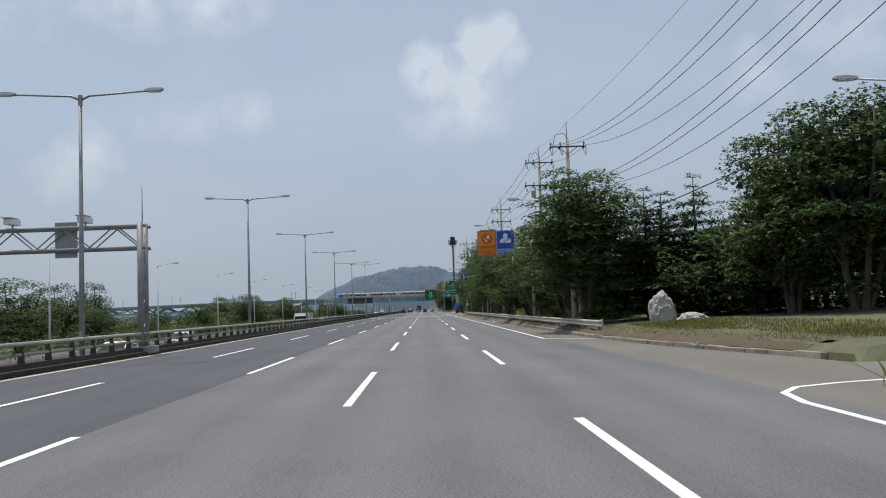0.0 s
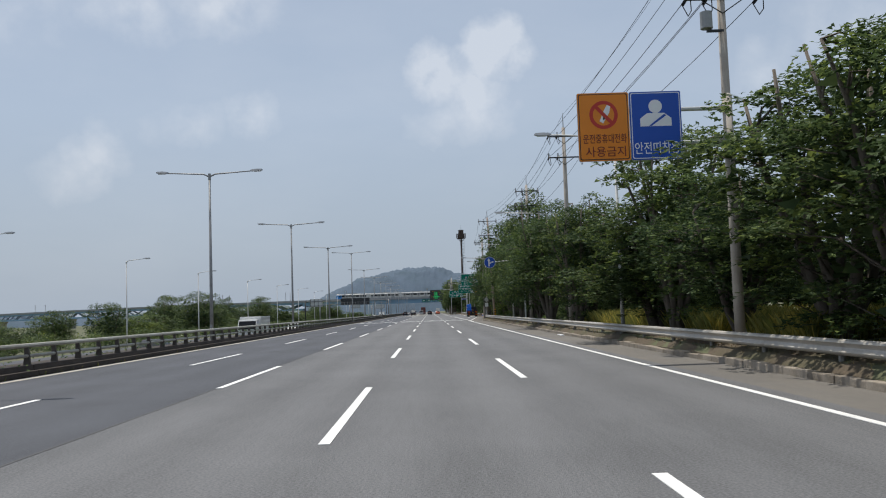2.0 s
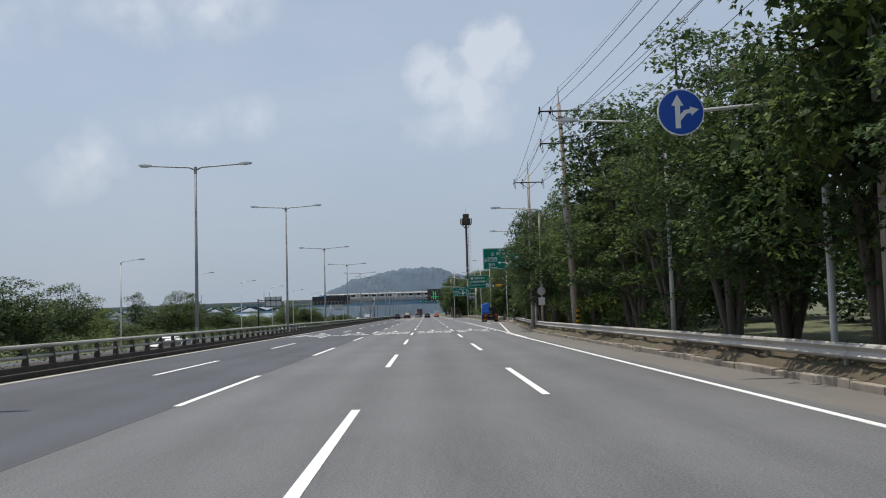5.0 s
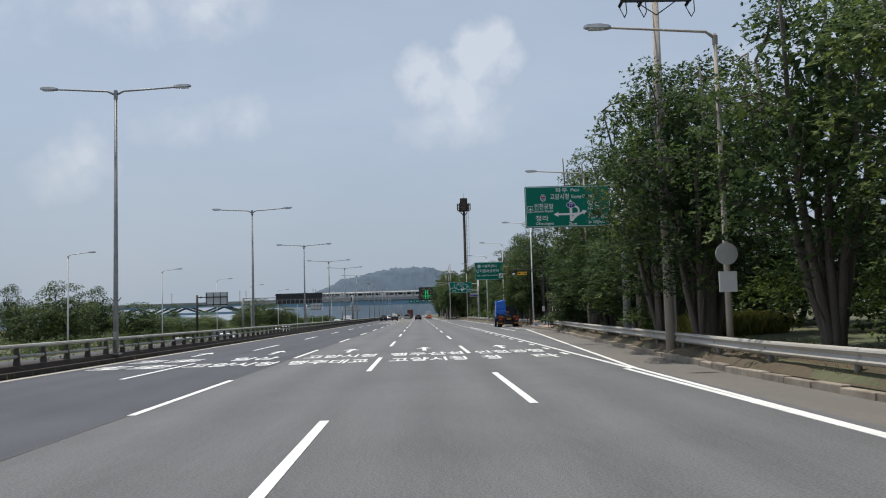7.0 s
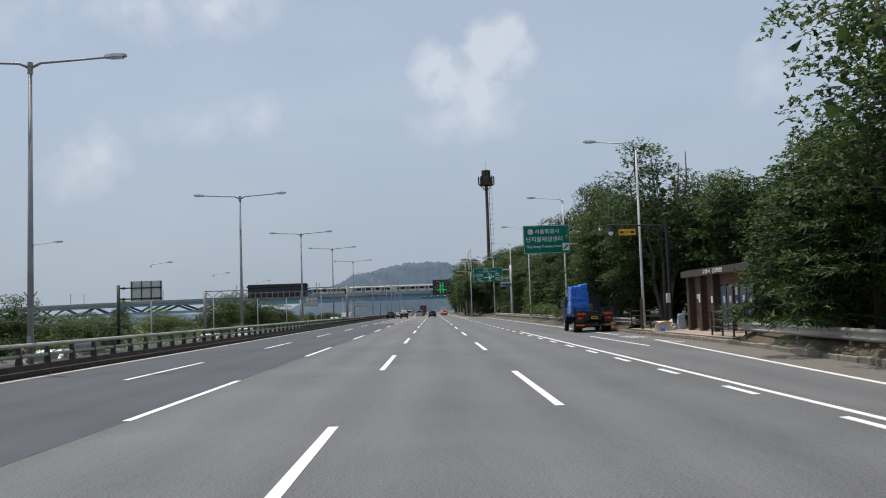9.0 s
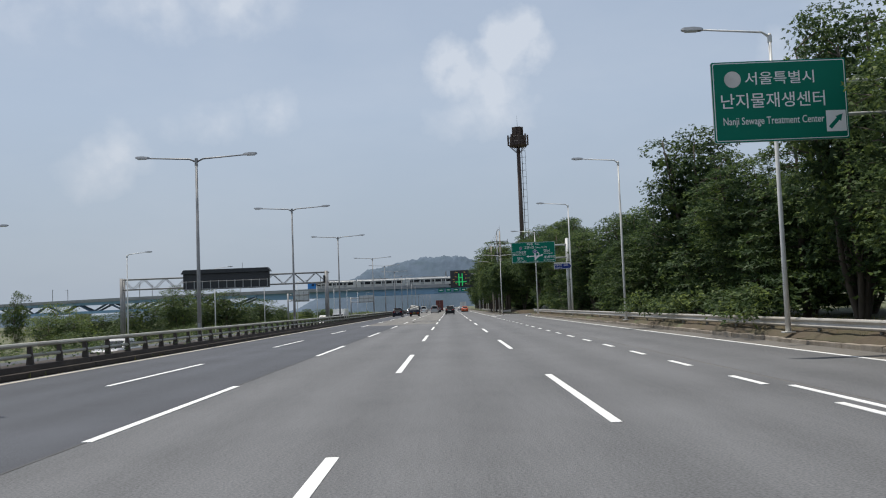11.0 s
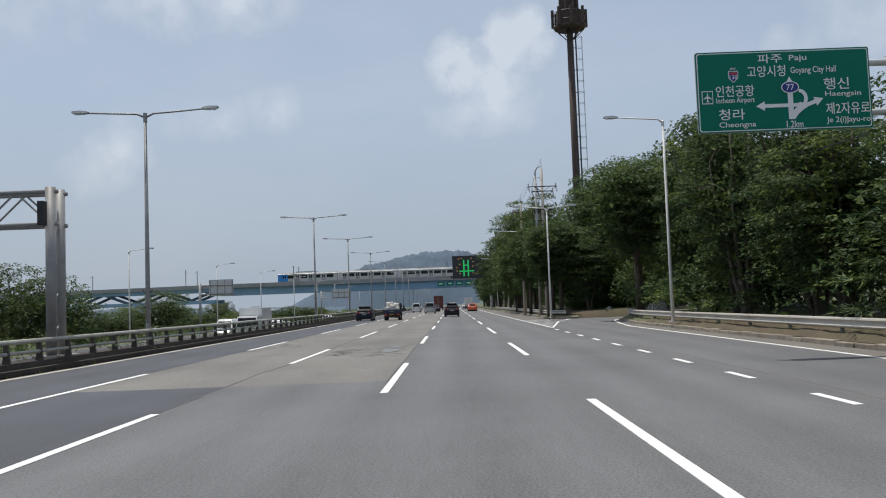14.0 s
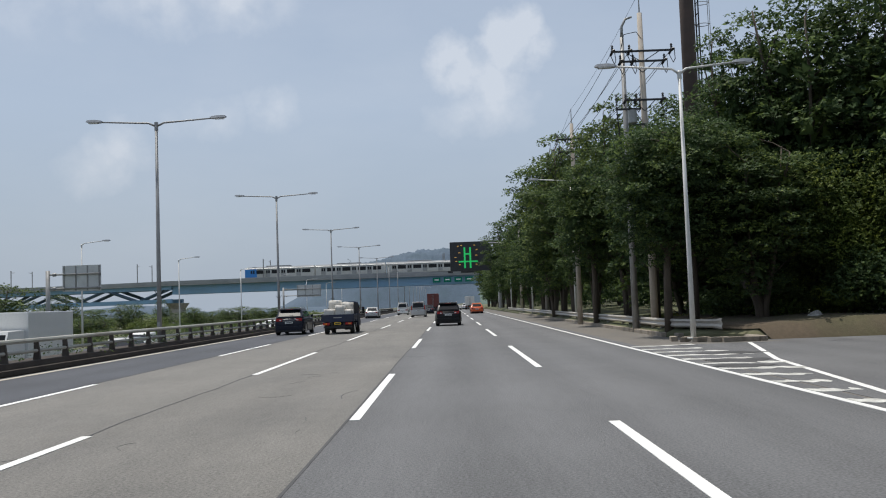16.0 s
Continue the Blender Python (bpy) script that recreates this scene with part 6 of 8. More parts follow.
def car(name, label, cat, m, paint, size, belt, hood, cabin, tail_z, lamps="block", group="traffic on the highway"):
    """A car seen from behind. size: length, width, height; belt: height of the waist; hood: (start, height); cabin: y of rear waist, rear roof, front roof, front waist."""
    L, W, H = size
    t = thing(name, label, cat, m, group)
    h = W / 2
    rings = []
    gc = 0.20
    for y, top, k in ((0.0, belt * 0.80, 0.86), (0.06, belt * 0.93, 0.93), (0.35, belt, 0.985), (cabin[0] + 0.6, belt, 1.0), (hood[0], belt * 0.99, 1.0), (hood[0] + 0.25, hood[1], 0.99), (L - 0.35, hood[1] * 0.93, 0.95), (L - 0.05, hood[1] * 0.72, 0.84), (L, hood[1] * 0.6, 0.78)):
        w = h * k
        rings.append([(-w * 0.93, y, gc), (w * 0.93, y, gc), (w, y, gc + 0.18), (w, y, top - 0.22), (w * 0.965, y, top - 0.05), (w * 0.9, y, top), (-w * 0.9, y, top), (-w * 0.965, y, top - 0.05), (-w, y, top - 0.22), (-w, y, gc + 0.18)])
    hull = loft(rings)
    bmesh.ops.bevel(hull, geom=[e for e in hull.edges if len(e.link_faces) == 2 and e.calc_face_angle() > 0.5], offset=0.05, segments=3, affect="EDGES", profile=0.6)
    body = part("body", hull, M[paint], t, smooth=True)
    a, b, c, d = cabin
    wb, wr = h * 0.93, h * 0.74
    low = [(-wb, a, belt - 0.03), (wb, a, belt - 0.03), (wb, d, belt - 0.05), (-wb, d, belt - 0.05)]
    high = [(-wr, b, H - 0.09), (wr, b, H - 0.09), (wr, c, H - 0.09), (-wr, c, H - 0.09)]
    shell = loft([low, high])
    bmesh.ops.bevel(shell, geom=shell.edges[:], offset=0.10, segments=3, affect="EDGES", profile=0.55)
    part("cabin", shell, M[paint], t, smooth=True)

    def pane(name, q, out):
        """A thin pane between four corners of the cabin, standing a little proud."""
        o = Vector(out) * 0.014
        return part(name, loft([[tuple(Vector(v) + o * k) for v in q] for k in (-1.0, 1.0)]), M["glass"], t)

    def at(f, y_low, y_high, side):
        """A point up the cabin's side: f of the way from waist to roof."""
        return (side * (wb + (wr - wb) * f + 0.002), y_low + (y_high - y_low) * f, belt - 0.04 + (H - 0.05 - belt) * f)
    part("roof", loft([[(-wr - 0.01, b - 0.06, H - 0.10), (wr + 0.01, b - 0.06, H - 0.10), (wr + 0.01, c + 0.02, H - 0.10), (-wr - 0.01, c + 0.02, H - 0.10)],
                       [(-wr * 0.94, b + 0.02, H), (wr * 0.94, b + 0.02, H), (wr * 0.9, c - 0.2, H), (-wr * 0.9, c - 0.2, H)]]), M[paint], t)
    for s in (-1, 1):
        # quarter, rear and front side windows
        for f0, f1 in ((0.10, 0.24), (0.28, 0.55), (0.59, 0.86)):
            l0, l1, u0, u1 = a + (d - a) * f0, a + (d - a) * f1, b + (c - b) * f0, b + (c - b) * f1
            pane("side_window", [at(0.16, l0, u0, s), at(0.16, l1, u1, s), at(0.80, l1, u1, s), at(0.80, l0, u0, s)], (s, 0, 0.25))
        for y in (0.72 if L < 4.8 else 0.85, L - 0.85):
            wheel(t, s * (h - 0.13), y, 0.34, 0.23)
            part("wheel_arch", tube([(s * (h - 0.02), y + 0.42 * math.cos(q), 0.34 + 0.42 * math.sin(q)) for q in [math.pi * k / 8 for k in range(9)]], 0.05, 5), M["black"], t)
        part("mirror", box(s * (h + 0.02) - 0.08, s * (h + 0.02) + 0.08, d - 0.5, d - 0.38, belt, belt + 0.14, 0.02), M[paint], t)
        if lamps == "tall":
            part("tail_lamp", box(s * (h * 0.86) - 0.07, s * (h * 0.86) + 0.07, -0.015, 0.12, tail_z, tail_z + 0.55, 0.015), M["tail"], t)
        else:
            tl = part("tail_lamp", box(s * h * 0.66 - 0.18, s * h * 0.66 + 0.20, -0.02, 0.14, tail_z, tail_z + 0.17, 0.015), M["tail"], t)
            part("reversing_light", box(s * h * 0.56 - 0.06, s * h * 0.56 + 0.06, -0.03, 0.1, tail_z + 0.04, tail_z + 0.10), M["lens"], tl)
        part("reflector", box(s * h * 0.72 - 0.1, s * h * 0.72 + 0.1, -0.012, 0.05, 0.36, 0.42), M["tail"], t)
    part("bumper", box(-h * 0.88, h * 0.88, -0.05, 0.16, 0.30, 0.55, 0.04), M[paint], t)
    part("lower_bumper", box(-h * 0.84, h * 0.84, -0.03, 0.2, 0.19, 0.31, 0.02), M["black"], t)
    pl = part("number_plate", box(-0.24, 0.24, -0.035, 0.0, tail_z - 0.14, tail_z - 0.03), M["plate"], t)
    part("plate_mark", box(-0.18, 0.18, -0.040, -0.036, tail_z - 0.11, tail_z - 0.06), M["ink"], pl)
    part("trim", box(-0.34, 0.34, -0.03, 0.0, tail_z + 0.0, tail_z + 0.03), M["chrome"], t)
    if H > 1.6:
        part("spoiler", box(-wr * 0.92, wr * 0.92, b - 0.2, b + 0.02, H - 0.11, H - 0.05, 0.015), M[paint], t)
        part("brake_light", box(-0.2, 0.2, b - 0.206, b - 0.2, H - 0.095, H - 0.07), M["tail"], t)
        for s in (-1, 1):
            part("roof_rail", tube([(s * wr * 0.9, b + 0.15, H - 0.02), (s * wr * 0.9, b + 0.25, H + 0.04), (s * wr * 0.9, c - 0.35, H + 0.04), (s * wr * 0.9, c - 0.25, H - 0.02)], 0.018, 6), M["steel"], t)
    ra, rb = Vector((0, a, belt)), Vector((0, b, H - 0.09))
    for f, w0, w1, q0, q1, name, out in ((0, 0.80, 0.84, ra.lerp(rb, 0.16), ra.lerp(rb, 0.86), "rear_window", (0, -1, 0.3)), (1, 0.86, 0.86, Vector((0, d, belt)), Vector((0, c, H - 0.09)), "windscreen", (0, 1, 0.5))):
        if f:
            q0, q1 = q0.lerp(q1, 0.12), q0.lerp(q1, 0.9)
        pane(name, [(-wb * w0, q0.y, q0.z), (wb * w0, q0.y, q0.z), (wr * w1, q1.y, q1.z), (-wr * w1, q1.y, q1.z)], out)
    p0 = ra.lerp(rb, 0.16)
    part("rear_wiper", tube([(0, p0.y - 0.05, p0.z + 0.03), (0.28, p0.y - 0.045, p0.z + 0.06)], 0.012, 4), M["black"], t)
    return t


SUV = dict(belt=1.08, hood=(3.25, 1.02), cabin=(0.08, 0.62, 2.4, 3.4), tail_z=0.86)
car("suv", "black compact SUV driving ahead in the same lane", "car", pose(1.25, 405.3, 0), "car_black", (4.4, 1.84, 1.68), **SUV)
car("suv", "dark blue SUV in the inner lane near the median", "car", pose(-8.6, 397.0, 0), "car_navy", (4.5, 1.88, 1.66), **SUV)
car("sedan", "pale silver sedan in the inner lane", "car", pose(-9.0, 458, 0), "car_silver", (4.7, 1.82, 1.45), belt=0.93, hood=(3.5, 0.92), cabin=(0.62, 1.25, 2.6, 3.5), tail_z=0.68)
car("sedan", "dark grey sedan further up the middle lane", "car", pose(-2.2, 486, 0), "car_navy", (4.7, 1.82, 1.46), belt=0.93, hood=(3.5, 0.92), cabin=(0.62, 1.25, 2.6, 3.5), tail_z=0.68)
car("hatchback", "white hatchback with roof box far ahead", "car", pose(1.6, 470, 0), "car_white", (4.3, 1.82, 1.75), belt=1.0, hood=(3.2, 0.98), cabin=(0.1, 0.4, 2.5, 3.3), tail_z=0.8)
car("taxi", "orange taxi sedan in the outer lane", "car", pose(5.2, 467, 0), "car_orange", (4.75, 1.84, 1.47), belt=0.94, hood=(3.5, 0.93), cabin=(0.62, 1.25, 2.6, 3.5), tail_z=0.70)
car("sedan", "white sedan far ahead in the outer lane", "car", pose(5.2, 556, 0), "car_white", (4.6, 1.8, 1.45), belt=0.93, hood=(3.5, 0.92), cabin=(0.62, 1.25, 2.6, 3.5), tail_z=0.68)
car("van", "silver minivan with a tall dark rear window", "van", pose(-2.6, 452, 0), "car_silver", (5.1, 1.92, 1.93), belt=1.08, hood=(4.2, 1.06), cabin=(0.02, 0.14, 3.4, 4.4), tail_z=0.92, lamps="tall")
car("van", "white minivan with dark barred rear windows", "van", pose(-6.2, 482, 0), "car_white", (4.7, 1.8, 1.95), belt=1.08, hood=(4.1, 1.06), cabin=(0.02, 0.12, 3.4, 4.2), tail_z=0.7)


def flatbed(name, label, m, paint, L, W, cab_h, bed_z, side_h, double=False, group="traffic on the highway"):
    """A cab-over truck with a drop-side bed, seen from behind; its load is a thing of its own."""
    t = thing(name, label, "truck", m, group)
    h = W / 2
    cab = 1.55
    rings = []
    for y, z0, z1, k in ((L - cab, bed_z - 0.1, cab_h, 0.93), (L - cab + 0.08, bed_z - 0.35, cab_h, 0.95), (L - 0.75, 0.42, cab_h, 0.95), (L - 0.25, 0.40, cab_h * 0.93, 0.93), (L - 0.02, 0.42, 1.15, 0.92), (L, 0.45, 0.9, 0.9)):
        w = h * k
        rings.append([(-w, y, z0), (w, y, z0), (w, y, z1 - 0.5), (w * 0.9, y, z1 - 0.06), (w * 0.82, y, z1), (-w * 0.82, y, z1), (-w * 0.9, y, z1 - 0.06), (-w, y, z1 - 0.5)])
    part("cab", loft(rings), M[paint], t)
    part("rear_window", box(-h * 0.62, h * 0.62, L - cab - 0.02, L - cab + 0.02, cab_h - 0.72, cab_h - 0.25, 0.01), M["glass"], t)
    for s in (-1, 1):
        part("side_window", box(s * h * 0.955 - 0.012, s * h * 0.955 + 0.012, L - 1.25, L - 0.55, cab_h - 0.75, cab_h - 0.25), M["glass"], t)
        mi = part("mirror_arm", tube([(s * h * 0.93, L - 0.45, cab_h - 0.45), (s * (h + 0.16), L - 0.38, cab_h - 0.4)], 0.02, 5), M["black"], t)
        part("mirror", box(s * (h + 0.16) - 0.08, s * (h + 0.16) + 0.08, L - 0.44, L - 0.36, cab_h - 0.78, cab_h - 0.35, 0.02), M["black"], mi)
        if double:
            for k in range(13):
                y = 0.12 + k * (L - cab - 0.5) / 12
                part("side_slat", box(s * h - 0.02, s * h + 0.02, y, y + 0.15, bed_z + 0.06, bed_z + side_h - 0.04), M[paint], t)
            part("top_rail", box(s * h - 0.03, s * h + 0.03, 0.02, L - cab - 0.12, bed_z + side_h - 0.04, bed_z + side_h + 0.03), M[paint], t)
        else:
            part("side_board", box(s * h - 0.025, s * h + 0.025, 0.02, L - cab - 0.12, bed_z + 0.06, bed_z + side_h), M[paint], t)
        for k in range(4):
            y = 0.1 + k * (L - cab - 0.4) / 3
            part("board_post", box(s * h - 0.035, s * h + 0.04, y, y + 0.07, bed_z - 0.05, bed_z + side_h + 0.02), M[paint], t)
        part("hinge_rail", box(s * h - 0.03, s * h + 0.045, 0.05, L - cab - 0.15, bed_z + side_h * 0.55, bed_z + side_h * 0.62), M["dark_metal"], t)
        part("mudguard", box(s * h * 0.6 - 0.22, s * h * 0.6 + 0.22, 0.42, 0.47, 0.25, bed_z - 0.1), M["black"], t)
        for y in ((1.0, L - 0.95)):
            wheel(t, s * (h - 0.18), y, 0.36, 0.24)
            if double and y < 2:
                wheel(t, s * (h - 0.46), y, 0.36, 0.22)
        part("tail_lamp", box(s * h * 0.70 - 0.2, s * h * 0.70 + 0.2, -0.03, 0.03, bed_z - 0.24, bed_z - 0.10, 0.01), M["tail"], t)
        part("indicator", box(s * h * 0.70 + 0.05 * s - 0.07, s * h * 0.70 + 0.05 * s + 0.07, -0.04, -0.029, bed_z - 0.22, bed_z - 0.12), M["amber"], t)
        if double:
            x0, z0, z1 = s * h * 0.66 - 0.28, bed_z + 0.02, bed_z + 0.17
            cp = part("chevron_plate", box(x0, x0 + 0.56, -0.055, -0.03, z0, z1), M["amber"], t, "red and orange reflective plate")
            for k in range(4):
                part("stripe", slab([(x0 + 0.14 * k + 0.01, z0), (x0 + 0.14 * k + 0.07, z0), (x0 + 0.14 * k + 0.13, z1), (x0 + 0.14 * k + 0.07, z1)], -0.060, -0.0555), M["tail"], cp)
            part("lamp_plate", box(s * h * 0.72 - 0.24, s * h * 0.72 + 0.24, 0.02, 0.06, bed_z - 0.42, bed_z - 0.06), M["dark_metal"], t)
            part("bumper_plate", box(s * h * 0.72 - 0.24, s * h * 0.72 + 0.24, 0.05, 0.075, 0.39, 0.49), M["amber"], t, "dirty orange reflective plate")
    part("bed_floor", box(-h, h, 0.0, L - cab - 0.1, bed_z - 0.06, bed_z + 0.06), M[paint], t)
    if double:
        # an open tail frame of bars
        for z in (bed_z + 0.06, bed_z + side_h * 0.55, bed_z + side_h):
            part("tail_bar", box(-h, h, -0.02, 0.03, z - 0.03, z + 0.02), M["dark_metal"], t)
        for k in range(5):
            x = -h + 0.02 + k * (2 * h - 0.1) / 4
            part("tail_post", box(x, x + 0.06, -0.026, 0.034, bed_z - 0.1, bed_z + side_h + 0.08), M["dark_metal"], t)
        part("tailgate", box(-h + 0.05, h - 0.05, 0.036, 0.06, bed_z + 0.02, bed_z + side_h * 0.6), M["dark_metal"], t)
    else:
        part("tailgate", box(-h, h, -0.012, 0.035, bed_z + 0.02, bed_z + side_h), M[paint], t)
    part("headboard", box(-h * 0.95, h * 0.95, L - cab - 0.16, L - cab - 0.1, bed_z, cab_h - 0.08), M["dark_metal"], t)
    part("chassis_rail", box(-0.42, -0.30, 0.1, L - 0.6, bed_z - 0.3, bed_z - 0.07, bm=box(0.30, 0.42, 0.1, L - 0.6, bed_z - 0.3, bed_z - 0.07)), M["dark_metal"], t)
    part("axle", tube([(-h + 0.2, 1.0, 0.36), (h - 0.2, 1.0, 0.36)], 0.07, 8), M["dark_metal"], t)
    part("fuel_tank", box(h * 0.5, h * 0.92, 2.0, 2.7, 0.35, bed_z - 0.15, 0.04), M["dark_metal"], t)
    part("underrun_bar", box(-h * 0.9, h * 0.9, 0.08, 0.18, 0.38, 0.50, 0.01), M["dark_metal"], t)
    pl = part("number_plate", box(-0.2, 0.2, -0.045, -0.015, bed_z - 0.22, bed_z - 0.08), M["plate_yellow"], t)
    part("plate_mark", box(-0.14, 0.14, -0.050, -0.046, bed_z - 0.18, bed_z - 0.12), M["ink"], pl)
    part("maker_mark", box(-0.25, 0.25, -0.02, -0.013, bed_z + side_h * 0.45, bed_z + side_h * 0.6), M["sign_back"], t)
    return t


def lumpy(x0, x1, y0, y1, z0, z1, seed, amp=0.08, taper=0.85, cuts=5, soft=0.35):
    bm = bmesh.new()
    bmesh.ops.create_cube(bm, size=2)
    bmesh.ops.subdivide_edges(bm, edges=bm.edges[:], cuts=cuts, use_grid_fill=True)
    for v in bm.verts:
        c = v.co.copy()
        r = c.normalized() * 1.25
        q = c.lerp(r, soft)
        k = 1 - (1 - taper) * (q.z + 1) / 2
        nz = noise.noise_vector(q * 1.7 + Vector((seed, seed * 2.3, 0))) * amp * 2
        v.co = Vector(((x0 + x1) / 2 + (q.x * k + nz.x) * (x1 - x0) / 2, (y0 + y1) / 2 + (q.y * k + nz.y) * (y1 - y0) / 2, max(z0, (z0 + z1) / 2 + (q.z + nz.z) * (z1 - z0) / 2)))
    return bm


def tarpaulin(x0, x1, y0, y1, z0, z1, seed):
    """A tall crate under a tied sheet: flat sides, sharp creases, a ragged lifted corner."""
    bm = bmesh.new()
    bmesh.ops.create_cube(bm, size=2)
    bmesh.ops.subdivide_edges(bm, edges=bm.edges[:], cuts=19, use_grid_fill=True)
    for v in bm.verts:
        c = v.co.copy()
        q = c.lerp(c.normalized() * 1.2, 0.07)
        crease = abs(noise.noise(Vector((c.x * 0.9 + seed, c.y * 0.9, c.z * 5.5 + c.x)))) * 0.11 + abs(noise.noise(Vector((c.x * 5, c.y * 5 + seed, c.z * 2.5)))) * 0.06
        k = (1.0 - 0.14 * (c.z + 1) / 2) * (1.06 - crease) - 0.05 * max(0, 1 - abs(c.z + 0.1) * 5)
        lift = (0.14 * max(0, c.x) - 0.07 * max(0, -c.x) + 0.10 * noise.noise(Vector((c.x * 3.1, c.y * 3.1, seed)))) * max(0, c.z)
        v.co = Vector(((x0 + x1) / 2 + q.x * k * (x1 - x0) / 2, (y0 + y1) / 2 + q.y * k * (y1 - y0) / 2, max(z0, (z0 + z1) / 2 + (q.z * (1.02 - crease * 0.4) + lift) * (z1 - z0) / 2)))
    return bm


flatbed("flatbed_truck", "dark blue flatbed pickup truck carrying wrapped white goods", pose(-5.35, 395.2, 0), "truck_blue", 4.9, 1.9, 1.95, 0.80, 0.38)
for k, (x0, x1, y0, y1, z1) in enumerate(((-6.2, -5.55, 395.4, 396.2, 1.5), (-5.55, -4.95, 395.5, 396.4, 1.72), (-4.95, -4.5, 395.4, 396.3, 1.45), (-6.05, -5.3, 396.4, 397.3, 2.02), (-5.25, -4.6, 396.45, 397.5, 1.9), (-5.9, -5.0, 397.5, 398.1, 1.7))):
    ob = setting("wrapped_crate", lumpy(x0, x1, y0, y1, 0.865, z1, k + 3, 0.05, 0.94, 4, 0.03), M["sack"], "white film-wrapped crate stacked on the truck bed", "cargo", "", True)
flatbed("flatbed_truck", "dark blue flatbed truck with chevron plates standing in the roadside bay", pose(11.05, 242.4, 0), "truck_blue", 5.5, 2.36, 2.25, 1.02, 0.42, True, "standing vehicles")
ob = setting("tarpaulin_load", tarpaulin(9.74, 10.86, 242.75, 244.2, 1.085, 2.8, 7), M["tarp"], "tall load wrapped in creased bright blue tarpaulin", "cargo", "")
setting("tie_rope", tube([(9.66, 242.7, 1.1), (9.72, 243.0, 2.1), (9.95, 243.4, 2.72), (10.7, 243.5, 2.78), (10.95, 243.6, 1.1)], 0.015, 5), M["bag"], "pale tie-down rope over the tarpaulin", "rope", "")
for k in range(3):
    setting("timber_board", box(9.95 + 0.5 * k, 10.35 + 0.5 * k, 244.4, 245.5, 1.085, 1.45 + 0.12 * k, 0.02), M["wood"], "stacked brown timber on the truck bed", "timber", "")


def box_truck(label, m, L, W, cab_h, box_h, boxmat, cabmat, group, front_is_near=False):
    t = thing("box_truck", label, "truck", m, group)
    h = W / 2
    part("cargo_box", box(-h, h, 0, L - 1.9, 0.95, box_h, 0.03), M[boxmat], t)
    part("door_bar", tube([(-0.12, -0.03, 1.0), (-0.12, -0.03, box_h - 0.1)], 0.025, 5, tube([(0.12, -0.03, 1.0), (0.12, -0.03, box_h - 0.1)], 0.025, 5)), M["steel"], t)
    part("cab", loft([[(-h * 0.9, L - 1.8, 0.5), (h * 0.9, L - 1.8, 0.5), (h * 0.88, L - 1.8, cab_h), (-h * 0.88, L - 1.8, cab_h)], [(-h * 0.92, L - 0.4, 0.45), (h * 0.92, L - 0.4, 0.45), (h * 0.85, L - 0.55, cab_h * 0.98), (-h * 0.85, L - 0.55, cab_h * 0.98)],
                      [(-h * 0.9, L, 0.5), (h * 0.9, L, 0.5), (h * 0.88, L - 0.05, cab_h * 0.55), (-h * 0.88, L - 0.05, cab_h * 0.55)]]), M[cabmat], t)
    part("windscreen", loft([[(-h * 0.84, L - 0.07, cab_h * 0.56), (h * 0.84, L - 0.07, cab_h * 0.56), (h * 0.78, L - 0.53, cab_h * 0.93), (-h * 0.78, L - 0.53, cab_h * 0.93)],
                             [(-h * 0.84, L - 0.03, cab_h * 0.56), (h * 0.84, L - 0.03, cab_h * 0.56), (h * 0.78, L - 0.49, cab_h * 0.93), (-h * 0.78, L - 0.49, cab_h * 0.93)]]), M["glass"], t)
    for s in (-1, 1):
        for y in (1.2, L - 1.1):
            wheel(t, s * (h - 0.18), y, 0.42, 0.28)
        part("tail_lamp", box(s * h * 0.8 - 0.12, s * h * 0.8 + 0.12, -0.03, 0.02, 0.72, 0.88), M["tail"], t)
        part("headlight", box(s * h * 0.68 - 0.14, s * h * 0.68 + 0.14, L - 0.03, L + 0.02, 0.62, 0.82), M["lens"], t)
    part("chassis", box(-0.45, 0.45, 0.1, L - 1.8, 0.6, 0.94), M["dark_metal"], t)
    part("underrun_bar", box(-h * 0.9, h * 0.9, 0, 0.1, 0.45, 0.55), M["dark_metal"], t)
    return t


box_truck("dark red container truck far ahead in the middle lane", pose(-2.3, 532, 0), 9, 2.5, 2.7, 3.8, "box_red", "box_red", "traffic on the highway")
box_truck("white box truck far ahead in the outer lane", pose(5.9, 541, 0), 6, 2.1, 2.2, 3.0, "car_white", "car_white", "traffic on the highway")
turn = Matrix.Rotation(math.pi, 4, "Z")
OPP = "traffic on the opposite carriageway"
box_truck("white box truck behind the median on the opposite carriageway", Matrix.Translation((-17.2, 383.5, -1.05)) @ turn, 6.2, 2.1, 2.2, 2.95, "car_white", "car_white", OPP)
box_truck("white tanker-like lorry behind the median barrier", Matrix.Translation((-18.4, 146.0, -1.05)) @ turn, 7.5, 2.3, 2.4, 2.7, "car_white", "car_white", OPP)
SED = dict(belt=0.93, hood=(3.5, 0.92), cabin=(0.62, 1.25, 2.6, 3.5), tail_z=0.68)
